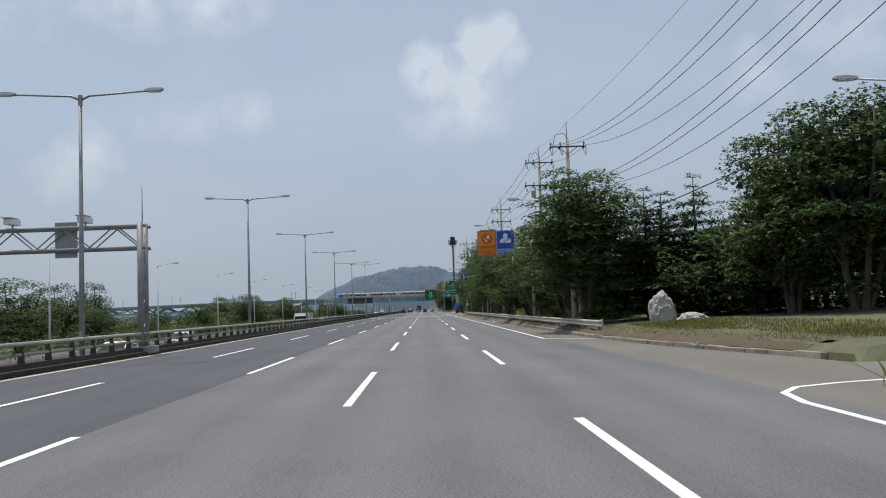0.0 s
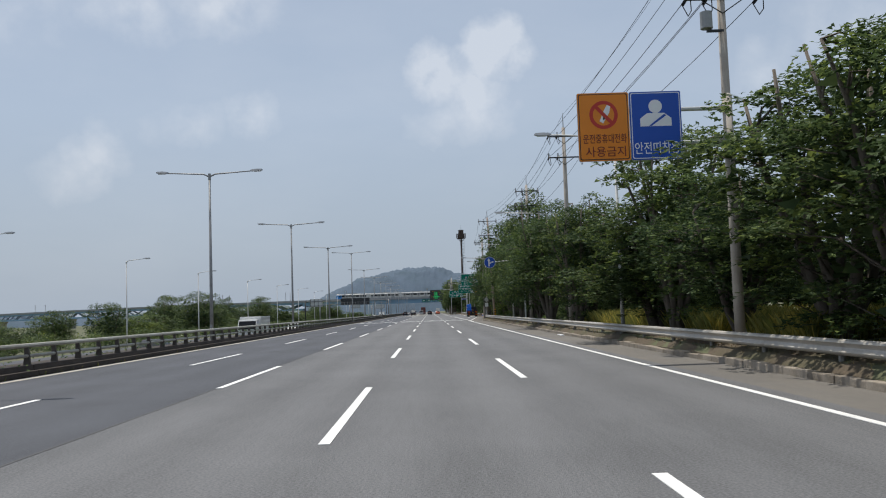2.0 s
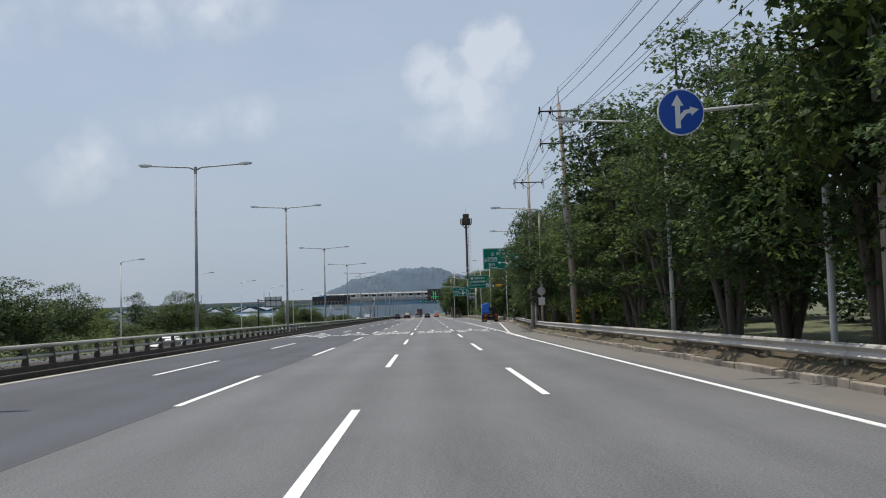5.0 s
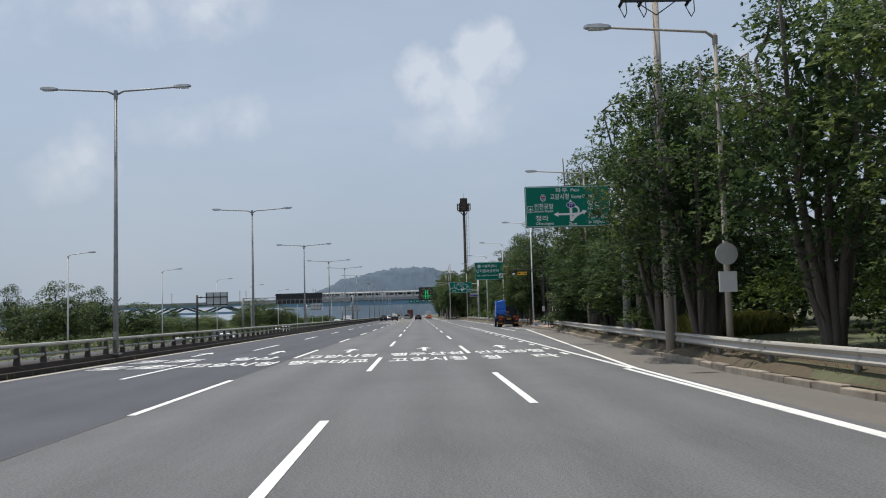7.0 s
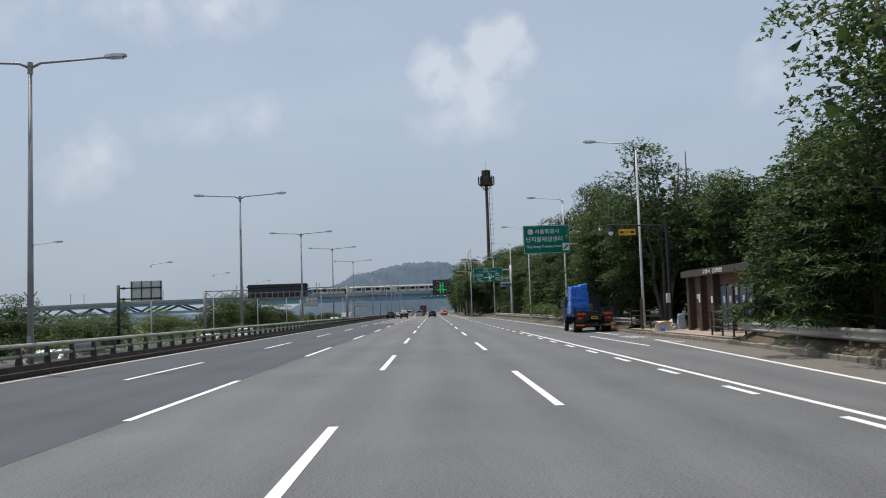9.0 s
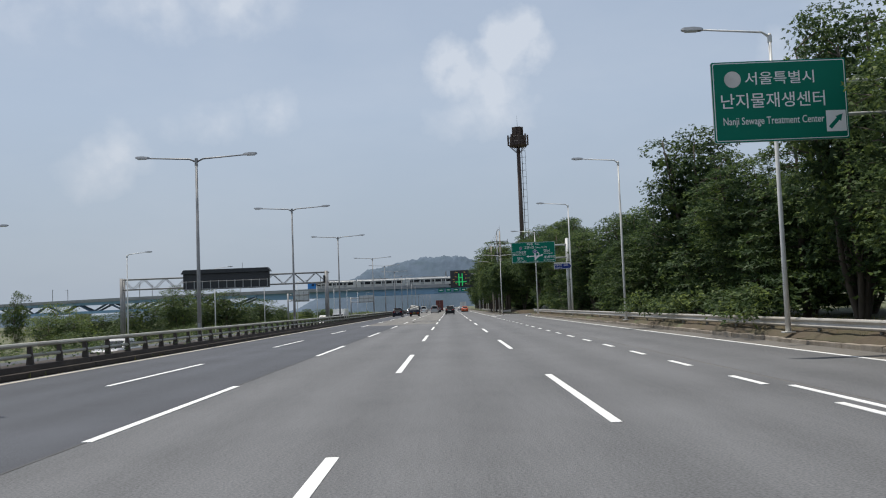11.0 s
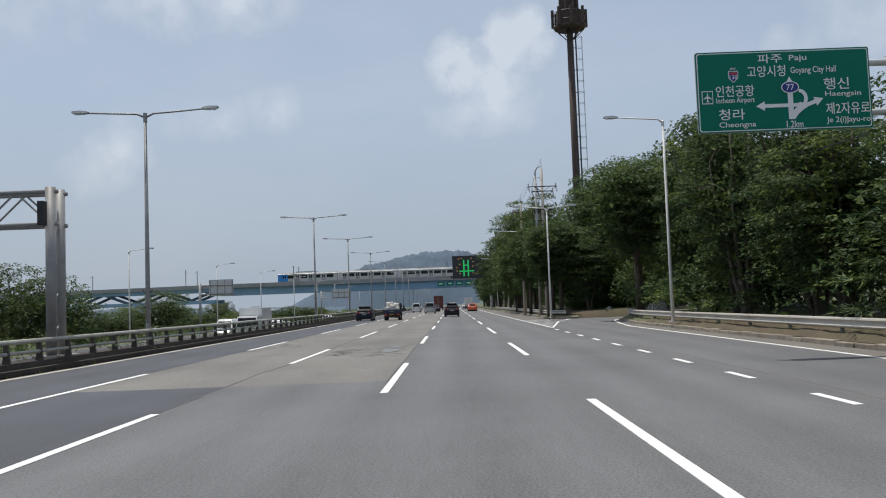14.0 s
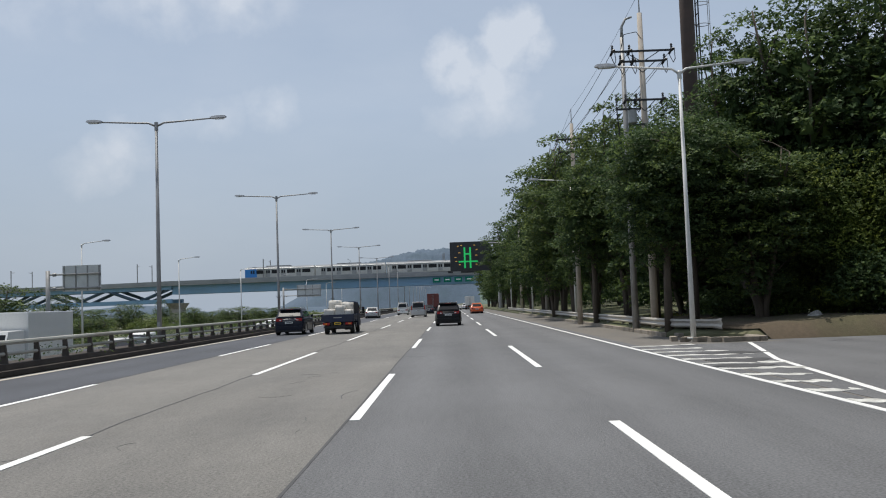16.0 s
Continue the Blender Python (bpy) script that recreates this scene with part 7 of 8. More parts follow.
for x, y, paint, lab in ((-16, 52, "car_white", "white sedan"), (-19.5, 78, "car_silver", "silver sedan"), (-16.2, 102, "car_navy", "dark sedan"), (-16.4, 172, "car_white", "white sedan"), (-19.6, 181, "car_white", "white sedan"),
                         (-16.2, 218, "car_silver", "silver sedan"), (-16.4, 234, "car_white", "white sedan"), (-19.7, 246, "car_navy", "dark sedan"), (-16.1, 262, "car_white", "white sedan"), (-19.4, 290, "car_silver", "silver sedan"),
                         (-16.3, 318, "car_navy", "dark sedan"), (-16.2, 392, "car_silver", "silver sedan"), (-19.5, 404, "car_white", "white sedan"), (-16.3, 428, "car_white", "white sedan"), (-19.5, 447, "car_white", "white sedan"), (-16.2, 470, "car_silver", "silver sedan")):
    car("sedan", lab + " half hidden behind the median barrier", "car", Matrix.Translation((x, y, -1.05)) @ turn, paint, (4.6, 1.8, 1.45), group=OPP, **SED)
car("van", "white van behind the median barrier", "van", Matrix.Translation((-20.2, 385, -1.05)) @ turn, "car_white", (4.9, 1.85, 1.95), belt=1.08, hood=(4.1, 1.06), cabin=(0.02, 0.12, 3.4, 4.2), tail_z=0.7, group=OPP)
box_truck("small truck with a grey tarpaulin box standing down the exit road", pose(22.3, 382.5, -0.82), 4.6, 2.0, 1.7, 2.05, "sign_back", "car_white", "standing vehicles")


# ---- trees ----
def leaf_cloud(rng, lobes, count, leaf, aspect, droop, leaves=3, core=0, core_leaf=0.4):
    """Sprays of pointed leaves over the upper shell of flattened pads (centre, radii), and a share of broad leaves that close the pads' inside."""
    rad_all = np.array([l[1] for l in lobes], dtype=float)
    cen_all = np.array([l[0] for l in lobes], dtype=float)
    area = rad_all[:, 0] * rad_all[:, 1]
    pick = rng.choice(len(lobes), count, p=area / area.sum())
    d = rng.normal(size=(count, 3))
    d /= np.linalg.norm(d, axis=1)[:, None]
    d[:, 2] = np.where(d[:, 2] < -0.3, -d[:, 2], d[:, 2])
    pos = cen_all[pick] + d * rad_all[pick] * (rng.uniform(0.16, 1.12, count) ** 0.5)[:, None]
    twig = d * [1, 1, 0.3] + rng.normal(size=(count, 3)) * 0.4
    twig[:, 2] -= droop
    twig /= np.linalg.norm(twig, axis=1)[:, None]
    up = np.tile([0, 0, 1.0], (count, 1)) + d * 0.55 + rng.normal(size=(count, 3)) * 0.38
    V = []

    def blade(base, out, L, normal):
        w = np.cross(out, normal)
        w = w / (np.linalg.norm(w, axis=1)[:, None] + 1e-6) * L * aspect * 1.05
        tip = base + out * L
        tip[:, 2] -= L[:, 0] * droop * 0.35
        V.append(np.stack([base + out * L * 0.22 - w, base + out * L * 0.08 + w, tip], 1).reshape(-1, 3))
    for j in range(leaves):
        a = 0.95 * (j - (leaves - 1) / 2)
        side = np.cross(twig, up)
        side /= np.linalg.norm(side, axis=1)[:, None] + 1e-6
        out = twig * math.cos(a) + side * math.sin(a) + rng.normal(size=(count, 3)) * 0.2
        out /= np.linalg.norm(out, axis=1)[:, None]
        L = (leaf * rng.uniform(0.65, 1.35, count))[:, None]
        blade(pos + twig * leaf * rng.uniform(-0.5, 0.5, count)[:, None], out, L, up + rng.normal(size=(count, 3)) * 0.25)
    if core:
        c = rng.choice(len(lobes), core, p=area / area.sum())
        mid = cen_all.mean(0)
        p = cen_all[c] + (mid - cen_all[c]) * rng.uniform(0.12, 0.8, core)[:, None] + rng.normal(size=(core, 3)) * rad_all[c] * 0.35
        out = rng.normal(size=(core, 3)) * [1, 1, 0.7]
        out /= np.linalg.norm(out, axis=1)[:, None]
        blade(p, out, (core_leaf * rng.uniform(0.6, 1.3, core))[:, None], rng.normal(size=(core, 3)) + [0, 0, 0.6])
    V = np.concatenate(V)
    return V, np.arange(len(V)).reshape(-1, 3)


def fast_mesh(name, V, F, mat):
    me = bpy.data.meshes.new(name)
    me.vertices.add(len(V))
    me.vertices.foreach_set("co", np.asarray(V, dtype=np.float32).ravel())
    me.loops.add(F.size)
    me.loops.foreach_set("vertex_index", F.ravel().astype(np.int32))
    me.polygons.add(len(F))
    me.polygons.foreach_set("loop_start", (np.arange(len(F)) * F.shape[1]).astype(np.int32))
    me.materials.append(mat)
    me.update(calc_edges=True)
    me.validate()
    return me


def build_tree(label, m, seed, height, spread, stems, leafmat, barkmat, pads, count, leaf, group, low=0.12, flat=0.5, size=0.33, aspect=0.4, droop=0.2, core=260, core_leaf=0.42, vase=0.0):
    """Stems that fork from the foot, boughs to flattened pads spread over an uneven crown, and leaves on the pads."""
    r = random.Random(seed)
    rng = np.random.default_rng(seed)
    t = thing("tree", label, "tree", m, group)
    bm = bmesh.new()
    base = 0.05 + 0.017 * height / max(1, stems ** 0.4)
    fork = height * low
    lines = []
    for s in range(stems):
        a = 2 * math.pi * s / stems + r.uniform(-0.4, 0.4)
        reach = spread * (r.uniform(0.3, 0.6) if stems > 1 else 0.1)
        top = height * r.uniform(0.7, 0.92)
        pts = [Vector((0.10 * math.cos(a), 0.10 * math.sin(a), -0.3)), Vector((0.16 * math.cos(a), 0.16 * math.sin(a), fork))]
        for k in range(1, 6):
            f = k / 5
            pts.append(Vector((math.cos(a) * reach * f ** 0.8 + r.uniform(-0.12, 0.12), math.sin(a) * reach * f ** 0.8 + r.uniform(-0.12, 0.12), fork + (top - fork) * f)))
        tube(pts, [base * (1 - 0.88 * k / 6) + 0.012 for k in range(7)], 6, bm)
        lines.append(pts)
    zc, rz = height * (1 + low) / 2, height * (1 - low) / 2
    lobes, tries = [], 0
    gap = spread * size * 1.05
    while len(lobes) < pads and tries < 6000:
        tries += 1
        d = Vector((r.gauss(0, 1), r.gauss(0, 1), r.gauss(0, 1))).normalized()
        bulge = 1.0 + 0.22 * noise.noise(d * 1.6 + Vector((seed, 0, 0))) + 0.10 * noise.noise(d * 4.0 + Vector((0, seed, 0)))
        f = r.uniform(0.25, 1.0) ** 0.4 * bulge
        s = spread * size * r.uniform(0.7, 1.25)
        wide = 1.0 + vase * d.z
        p = Vector((d.x * f * (spread - s * 0.8) * wide, d.y * f * (spread - s * 0.8) * wide, zc + d.z * f * (rz - s * flat * 0.7)))
        if any((Vector((p.x - q[0][0], p.y - q[0][1], (p.z - q[0][2]) * 1.7))).length < gap for q in lobes):
            if tries % 150 == 0:
                gap *= 0.93
            continue
        lobes.append((tuple(p), (s, s, s * flat)))
        line = min(lines, key=lambda l: min((Vector((p.x - v.x, p.y - v.y, 0))).length for v in l[2:]))
        below = [v for v in line[1:] if v.z < p.z + 0.2] or [line[1]]
        start = max(below, key=lambda v: v.z)
        mid = start.lerp(p, 0.5) + Vector((r.uniform(-0.1, 0.1), r.uniform(-0.1, 0.1), 0.12 * spread * r.uniform(-0.3, 1)))
        tube([start, mid, p], [0.035, 0.024, 0.008], 3, bm, caps=False)
    part("trunk", bm, barkmat, t, smooth=True)
    V, F = leaf_cloud(rng, lobes, count, leaf, aspect, droop, 3, core, core_leaf)
    part("crown", fast_mesh("crown", V, F, leafmat), leafmat, t)
    return t


def build_pine(label, m, seed, height, spread, count, group):
    r = random.Random(seed)
    rng = np.random.default_rng(seed)
    t = thing("tree", label, "tree", m, group)
    bm = tube([(0, 0, -0.3), (0.1, 0.05, height * 0.5), (0, 0, height * 0.97)], [0.17, 0.10, 0.02], 8)
    lobes = []
    for k in range(15):
        z = height * (0.10 + 0.87 * k / 14)
        for b in range(5 if k < 12 else 3):
            a = 2.4 * k + 1.257 * b + r.uniform(-0.4, 0.4)
            ln = spread * (1.02 - 0.86 * (k / 14) ** 1.2) * r.uniform(0.75, 1.1)
            e = (math.cos(a) * ln, math.sin(a) * ln, z - ln * 0.10)
            tube([(0, 0, z), (e[0] * 0.5, e[1] * 0.5, z + ln * 0.03), e], [0.035, 0.02, 0.008], 3, bm, caps=False)
            for f, q in ((0.45, 0.30), (0.80, 0.34)):
                lobes.append(((e[0] * f, e[1] * f, z - ln * 0.1 * f + 0.05), (ln * q, ln * q, 0.13 + 0.04 * ln)))
    part("trunk", bm, M["bark"], t, smooth=True)
    V, F = leaf_cloud(rng, lobes, count, 0.30, 0.13, 0.12, 3, 160, 0.5)
    part("crown", fast_mesh("crown", V, F, M["leaf_pine"]), M["leaf_pine"], t)
    return t


ROW, BACK, LEFT = "roadside trees behind the guard rail", "trees behind the front row", "trees beyond the opposite carriageway"
far_off = pose(0, -60, -40)
broad = "broadleaf tree with dense green crown behind the guard rail"
zelkova = "spreading zelkova tree with layered drooping sprays beside the guard rail"
# each front tree stands 9 m high and 3 m in radius before it is planted
TREES = [
    build_tree(zelkova, far_off, 11, 9, 3, 5, M["leaf_dark"], M["bark"], 74, 9200, 0.125, ROW, 0.10, 0.40, 0.32, 0.36, 0.30, 2100, 0.38, 0.25),
    build_tree(broad, far_off, 12, 9, 3, 5, M["leaf"], M["bark"], 66, 8200, 0.12, ROW, 0.05, 0.62, 0.30, 0.40, 0.22, 1800, 0.36),
    build_tree("multi-stemmed slender tree with loose light crown", far_off, 13, 9, 3, 8, M["leaf"], M["bark_pale"], 60, 6000, 0.115, ROW, 0.06, 0.55, 0.26, 0.40, 0.2, 560, 0.36),
    build_tree(broad, far_off, 14, 9, 3, 6, M["leaf_dark"], M["bark"], 70, 9000, 0.118, ROW, 0.03, 0.60, 0.31, 0.40, 0.25, 2100, 0.38),
    build_tree(zelkova, far_off, 15, 9, 3, 6, M["leaf"], M["bark"], 72, 9200, 0.125, ROW, 0.09, 0.42, 0.31, 0.36, 0.30, 2100, 0.38, 0.2),
    build_tree("tall feathery tree with thin branches showing", far_off, 16, 9, 3, 7, M["leaf_dark"], M["bark_pale"], 74, 6600, 0.11, ROW, 0.05, 0.70, 0.24, 0.36, 0.1, 800, 0.36),
]
# old trees with one clear bole under a closed dark crown
BOLE = build_tree("dark zelkova tree with one clear trunk under a closed crown", far_off, 17, 9, 3, 1, M["leaf_dark"], M["bark"], 84, 9400, 0.12, ROW, 0.24, 0.46, 0.31, 0.36, 0.28, 2100, 0.38, 0.1)
PINE = build_pine("dark green pine tree among the roadside trees", far_off, 21, 9.0, 3.0, 4200, BACK)
BACKS = [build_tree("tall dark tree filling the wood behind", far_off, 31, 9, 4.0, 3, M["leaf_dark"], M["bark"], 44, 2600, 0.26, BACK, 0.03, 0.55, 0.34, 0.42, 0.2, 1000, 0.5),
         build_tree("tall green tree filling the wood behind", far_off, 32, 9, 4.0, 4, M["leaf"], M["bark"], 44, 2600, 0.26, BACK, 0.03, 0.55, 0.34, 0.42, 0.2, 1000, 0.5)]
LEFTS = [build_tree("round green tree on the river side", far_off, 41, 7.0, 3.5, 3, M["leaf_river"], M["bark"], 40, 5200, 0.13, LEFT, 0.02, 0.6, 0.33, 0.42, 0.2, 220, 0.55),
         build_tree("dark green tree on the river side", far_off, 42, 7.0, 3.5, 3, M["leaf_river"], M["bark"], 44, 5400, 0.13, LEFT, 0.02, 0.6, 0.31, 0.42, 0.2, 240, 0.55),
         build_tree("light green willow-like tree on the river side", far_off, 43, 7.0, 3.5, 3, M["leaf_light"], M["bark"], 38, 4600, 0.14, LEFT, 0.02, 0.7, 0.33, 0.30, 0.5, 200, 0.5)]


PLANTED = set()


def plant(proto, x, y, z, s, turn, sz=1.0):
    m = Matrix.Translation((x, y, z)) @ Matrix.Rotation(turn, 4, "Z")
    if proto.name in PLANTED:
        c = copy_thing(proto, m)
    else:
        PLANTED.add(proto.name)
        c = proto
        c.matrix_basis = m
    c.scale = (s, s, s * sz)
    return c


rt = random.Random(77)


def tree_row(places):
    """Plant a stretch of the front row: x, y, which tree (6: pine, 7: clear bole), height, crown radius."""
    for x, y, k, h, r in places:
        plant((TREES + [PINE, BOLE])[k], x, y, 0.35, r / 3.0, rt.uniform(0, 6.28), (h / 9.0) / (r / 3.0))


# front row by the boulders and the first sign
tree_row([(20.7, 38.3, 3, 10.6, 4.6), (24, 40, 3, 10.5, 4.4), (19.2, 41.8, 1, 10.3, 3.7), (26.5, 45, 6, 9.5, 3.4), (23.2, 47, 6, 9.2, 3.4), (20.2, 48.5, 6, 8.8, 3.2), (10.6, 49.3, 0, 9.0, 4.0), (15.2, 49.8, 6, 7.6, 4.9), (17.2, 50, 6, 8.6, 3.2), (14.4, 50.5, 6, 8.0, 3.0), (11.2, 56.8, 1, 9.0, 3.0), (11.2, 61.1, 2, 7.5, 3.6), (12.0, 66.4, 2, 7.8, 4.6), (11.2, 71.5, 5, 5.8, 3.4), (11.2, 78.7, 2, 9.2, 3.6)])
# front row up to the round sign
tree_row([(11.2, 81.6, 1, 6.2, 4.3), (18.0, 88.0, 4, 8.2, 3.2), (18.0, 93.5, 4, 8.6, 3.2), (10.8, 99.0, 2, 8.2, 3.5), (12.2, 102.2, 1, 8.9, 3.1), (11.9, 108.9, 2, 8.5, 3.2), (10.6, 110.6, 5, 9.9, 4.4), (11.2, 121.0, 3, 9.0, 3.2), (11.2, 126.8, 1, 12.7, 3.5)])
# front row along the leaning poles
tree_row([(11.2, 132.0, 3, 9.0, 3.2), (11.2, 136.4, 5, 11.0, 3.7), (11.2, 143.0, 2, 9.0, 3.2), (11.2, 148.5, 2, 9.0, 3.2), (12.0, 153.2, 3, 12.6, 4.5), (11.4, 160.4, 2, 8.5, 3.0), (11.8, 165.0, 2, 9.0, 3.4), (11.6, 170.5, 5, 10.7, 3.4), (10.35, 176.7, 5, 9.7, 3.2), (11.9, 180.1, 5, 10.9, 3.7), (10.5, 181.8, 2, 10.7, 2.9)])
# front row round the large junction sign
tree_row([(12.3, 186.6, 5, 6.7, 3.6), (12.6, 192.5, 3, 5.8, 3.4), (13.8, 198.0, 5, 6.5, 3.2), (13.4, 203.5, 3, 7.8, 3.2), (13.8, 210.1, 5, 13.5, 4.3), (13.8, 214.5, 6, 7.1, 3.0), (14.6, 217.6, 3, 6.9, 3.4)])
# front row behind the bay
tree_row([(19.0, 225.5, 3, 5.5, 3.2), (20.1, 229.9, 1, 9.7, 3.2), (19.0, 239.4, 3, 8.9, 3.4), (15.5, 243.1, 5, 11.6, 4.0), (14.9, 245.7, 1, 7.4, 3.2), (20.6, 246.0, 1, 9.2, 4.0), (17.6, 248.5, 3, 9.0, 3.6), (16.0, 253.0, 3, 7.9, 3.2), (13.8, 254.4, 1, 8.8, 2.9), (15.7, 258.5, 5, 11.3, 3.2)])
# front row facing the second junction sign
tree_row([(16.0, 264.7, 3, 12.0, 3.1), (16.0, 269.5, 6, 9.0, 3.2), (16.0, 275.0, 0, 8.2, 3.2), (16.0, 280.5, 6, 9.0, 3.2), (16.8, 287.4, 3, 12.0, 4.1), (15.2, 291.5, 6, 7.9, 3.0), (16.0, 298.8, 3, 6.6, 3.2), (16.0, 301.8, 3, 8.8, 2.9), (17.0, 308.6, 3, 8.9, 3.7), (16.8, 312.1, 6, 9.2, 2.5), (16.0, 321.7, 0, 8.8, 3.7)])
# front row up to the exit
tree_row([(16.0, 324.5, 6, 7.4, 3.2), (16.0, 331.8, 4, 8.2, 3.2), (16.5, 335.5, 3, 10.1, 3.4), (15.4, 341.0, 5, 10.7, 3.2), (15.9, 343.8, 4, 11.7, 3.5), (17.3, 353.0, 3, 13.2, 3.7), (19.1, 356.3, 4, 13.2, 3.4), (14.3, 359.4, 7, 11.2, 4.4), (20.8, 362.0, 0, 10.2, 3.2)])
# front row beyond the exit
tree_row([(13.6, 377.2, 4, 7.6, 3.1), (9.9, 377.3, 7, 8.1, 2.5), (11.1, 378.1, 7, 8.8, 3.2), (20.5, 378.5, 3, 15.2, 4.5), (25, 380, 0, 9.5, 3.4), (17.3, 380.6, 3, 14.7, 4.6), (14.6, 381.2, 0, 12.8, 3.2), (11.1, 384.6, 7, 9.7, 3.2), (11.6, 393.0, 4, 12.9, 3.4), (9.8, 393.4, 7, 9.2, 2.6), (18.8, 393.8, 0, 10.8, 3.2), (17.0, 395.5, 3, 14.7, 4.6), (11.1, 401.0, 0, 10.4, 3.2), (11.1, 410.1, 4, 14.4, 4.6)])
# front row far along the road
tree_row([(9.9, 414, 4, 10.0, 2.9), (11.1, 417.2, 0, 13.1, 3.2), (11.1, 424.5, 3, 14.7, 4.9), (11.1, 433.0, 0, 9.7, 3.2), (11.1, 447.0, 4, 9.7, 3.2), (11.1, 460.1, 0, 12.8, 3.2), (11.1, 475.0, 3, 11.4, 3.2), (11.1, 486.7, 0, 14.7, 5.0), (11.1, 503.0, 4, 9.6, 3.2), (11.1, 517.0, 0, 9.6, 3.2), (11.1, 531.0, 3, 9.7, 3.2), (11.1, 543.2, 0, 8.6, 3.2), (10.8, 554.9, 4, 13.5, 3.9)])

# the wood behind, one loose row and more beside the openings
y = 46.0
while y < 560:
    for x in (18.6, 25.0) if y > 340 or y < 60 else (18.6, ):
        xx, yy = x + rt.uniform(-1.2, 1.2), y + rt.uniform(-2, 2)
        if 353 < yy < 378 or (214 < yy < 243 and xx < 22):
            continue
        h = 6.6 if yy < 78 else 4.3 if yy < 106 else 7.0 if yy < 180 else 5.4 if yy < 255 else 6.6 if yy < 345 else 9.0
        plant(rt.choice(BACKS), xx, yy, -0.5 if 376 < yy < 401 else 0.5, rt.uniform(0.8, 1.0), rt.uniform(0, 6.28), h / 9.0)
    y += 6.5 if y < 400 else 10.0
for x, y, h in ((21.0, 236.5, 8.0), (20.2, 243.0, 8.4), (24.0, 240.5, 9.2), (23.2, 247.5, 9.0), (26.5, 233.0, 9.0), (21.5, 226.5, 7.6), (18.4, 252.0, 8.2), (13.6, 388.5, 8.0)):
    plant(BACKS[int(x * 10) % 2], x, y, 0.3, 0.95, rt.uniform(0, 6.28), h / 9.0 / 0.95)
plant(PINE, 15.1, 222.6, 0.3, 0.9, 1.0, 0.86)
# trees beyond the opposite carriageway: x, y, height, crown radius
RIVER = [(-39, 70, 5.0, 3.4), (-44, 76.5, 5.0, 3.4), (-49, 83.0, 5.0, 3.4), (-39, 89.5, 5.0, 3.4), (-41.8, 93.6, 8.4, 5.4), (-49, 102.5, 5.0, 3.4), (-39.0, 109.0, 5.5, 3.4), (-46.4, 115.5, 8.6, 4.8), (-49, 122.0, 5.0, 3.4), (-39, 128.5, 3.7, 3.4), (-44.0, 135.0, 4.6, 2.6), (-51.0, 138.5, 9.7, 3.6), (-36.5, 147.4, 6.3, 3.1), (-44, 151.5, 5.6, 2.5), (-49.9, 162.1, 5.0, 3.5), (-40.9, 167.5, 4.6, 5.4), (-41.5, 177.0, 4.8, 5.8), (-48.4, 179.8, 4.8, 2.3)]
RIVER += [(-36.5, 189.2, 8.1, 4.9), (-44.0, 193.5, 7.7, 3.5), (-46.5, 203.0, 8.1, 4.7), (-39.0, 206.5, 8.2, 3.7), (-44.0, 213.0, 6.7, 4.0), (-49.0, 219.5, 6.7, 4.0), (-39, 226.0, 3.7, 3.4), (-44.0, 232.5, 5.8, 4.2), (-49, 239.0, 7.8, 4.0), (-37.0, 245.2, 8.3, 4.1), (-41.5, 249.0, 6.5, 4.2), (-47.0, 255.5, 8.6, 2.8), (-36.5, 268.0, 6.3, 4.7), (-41.5, 268.5, 8.6, 3.2), (-48.5, 279.1, 7.1, 5.2), (-36.5, 287.5, 4.3, 4.2), (-41.5, 291.0, 5.0, 3.5), (-49, 297.5, 5.0, 3.4)]
RIVER += [(-39.9, 301.8, 4.7, 5.3), (-46.5, 310.5, 4.5, 4.2), (-49.0, 317.0, 5.6, 4.0), (-39.0, 323.5, 4.3, 3.4), (-42.0, 330.0, 5.8, 3.7), (-51.5, 339.5, 7.5, 2.0), (-36.5, 340.0, 6.0, 3.5), (-46.1, 348.0, 4.8, 4.9), (-49, 356.0, 3.7, 3.4), (-39.0, 363.6, 8.3, 4.0), (-41.5, 369.0, 6.9, 4.2), (-51.5, 375.5, 3.9, 4.2), (-36.5, 382.0, 7.8, 4.7), (-41.1, 384.4, 9.1, 5.0), (-49, 395.0, 5.0, 3.4), (-39.0, 401.9, 4.4, 4.3), (-42.5, 406.2, 4.0, 3.5), (-49.0, 414.5, 5.3, 3.1)]
RIVER += [(-39.9, 421.0, 6.9, 5.4), (-46.5, 427.5, 5.0, 2.5), (-49.0, 434.3, 5.3, 4.1), (-39, 440.5, 3.7, 3.4), (-44, 447.0, 3.7, 3.4), (-49.0, 454.6, 6.6, 4.0), (-39, 460.0, 3.7, 3.4), (-44.0, 466.5, 5.6, 3.1), (-51.0, 473.0, 5.0, 5.0), (-39.0, 479.5, 4.8, 2.2), (-42.5, 487.8, 4.0, 3.6), (-49.0, 495.5, 6.0, 2.0), (-36.5, 497.8, 4.7, 4.2), (-44.0, 505.5, 3.9, 3.4), (-49.5, 513.8, 3.9, 3.2), (-36.5, 515.5, 4.5, 2.6)]
for i, (x, y, h, r) in enumerate(RIVER):
    k = (1 if h > 6.5 else 0) if (i * 7) % 5 else 2 if h < 6 else 1
    plant(LEFTS[k], x, y, -1.9, r / 3.5, rt.uniform(0, 6.28), (h / 7.0) / (r / 3.5))
for y in range(530, 640, 14):
    plant(LEFTS[y // 7 % 3], -41 - rt.uniform(0, 8), y, -1.9, 0.9, rt.uniform(0, 6.28), 0.66)


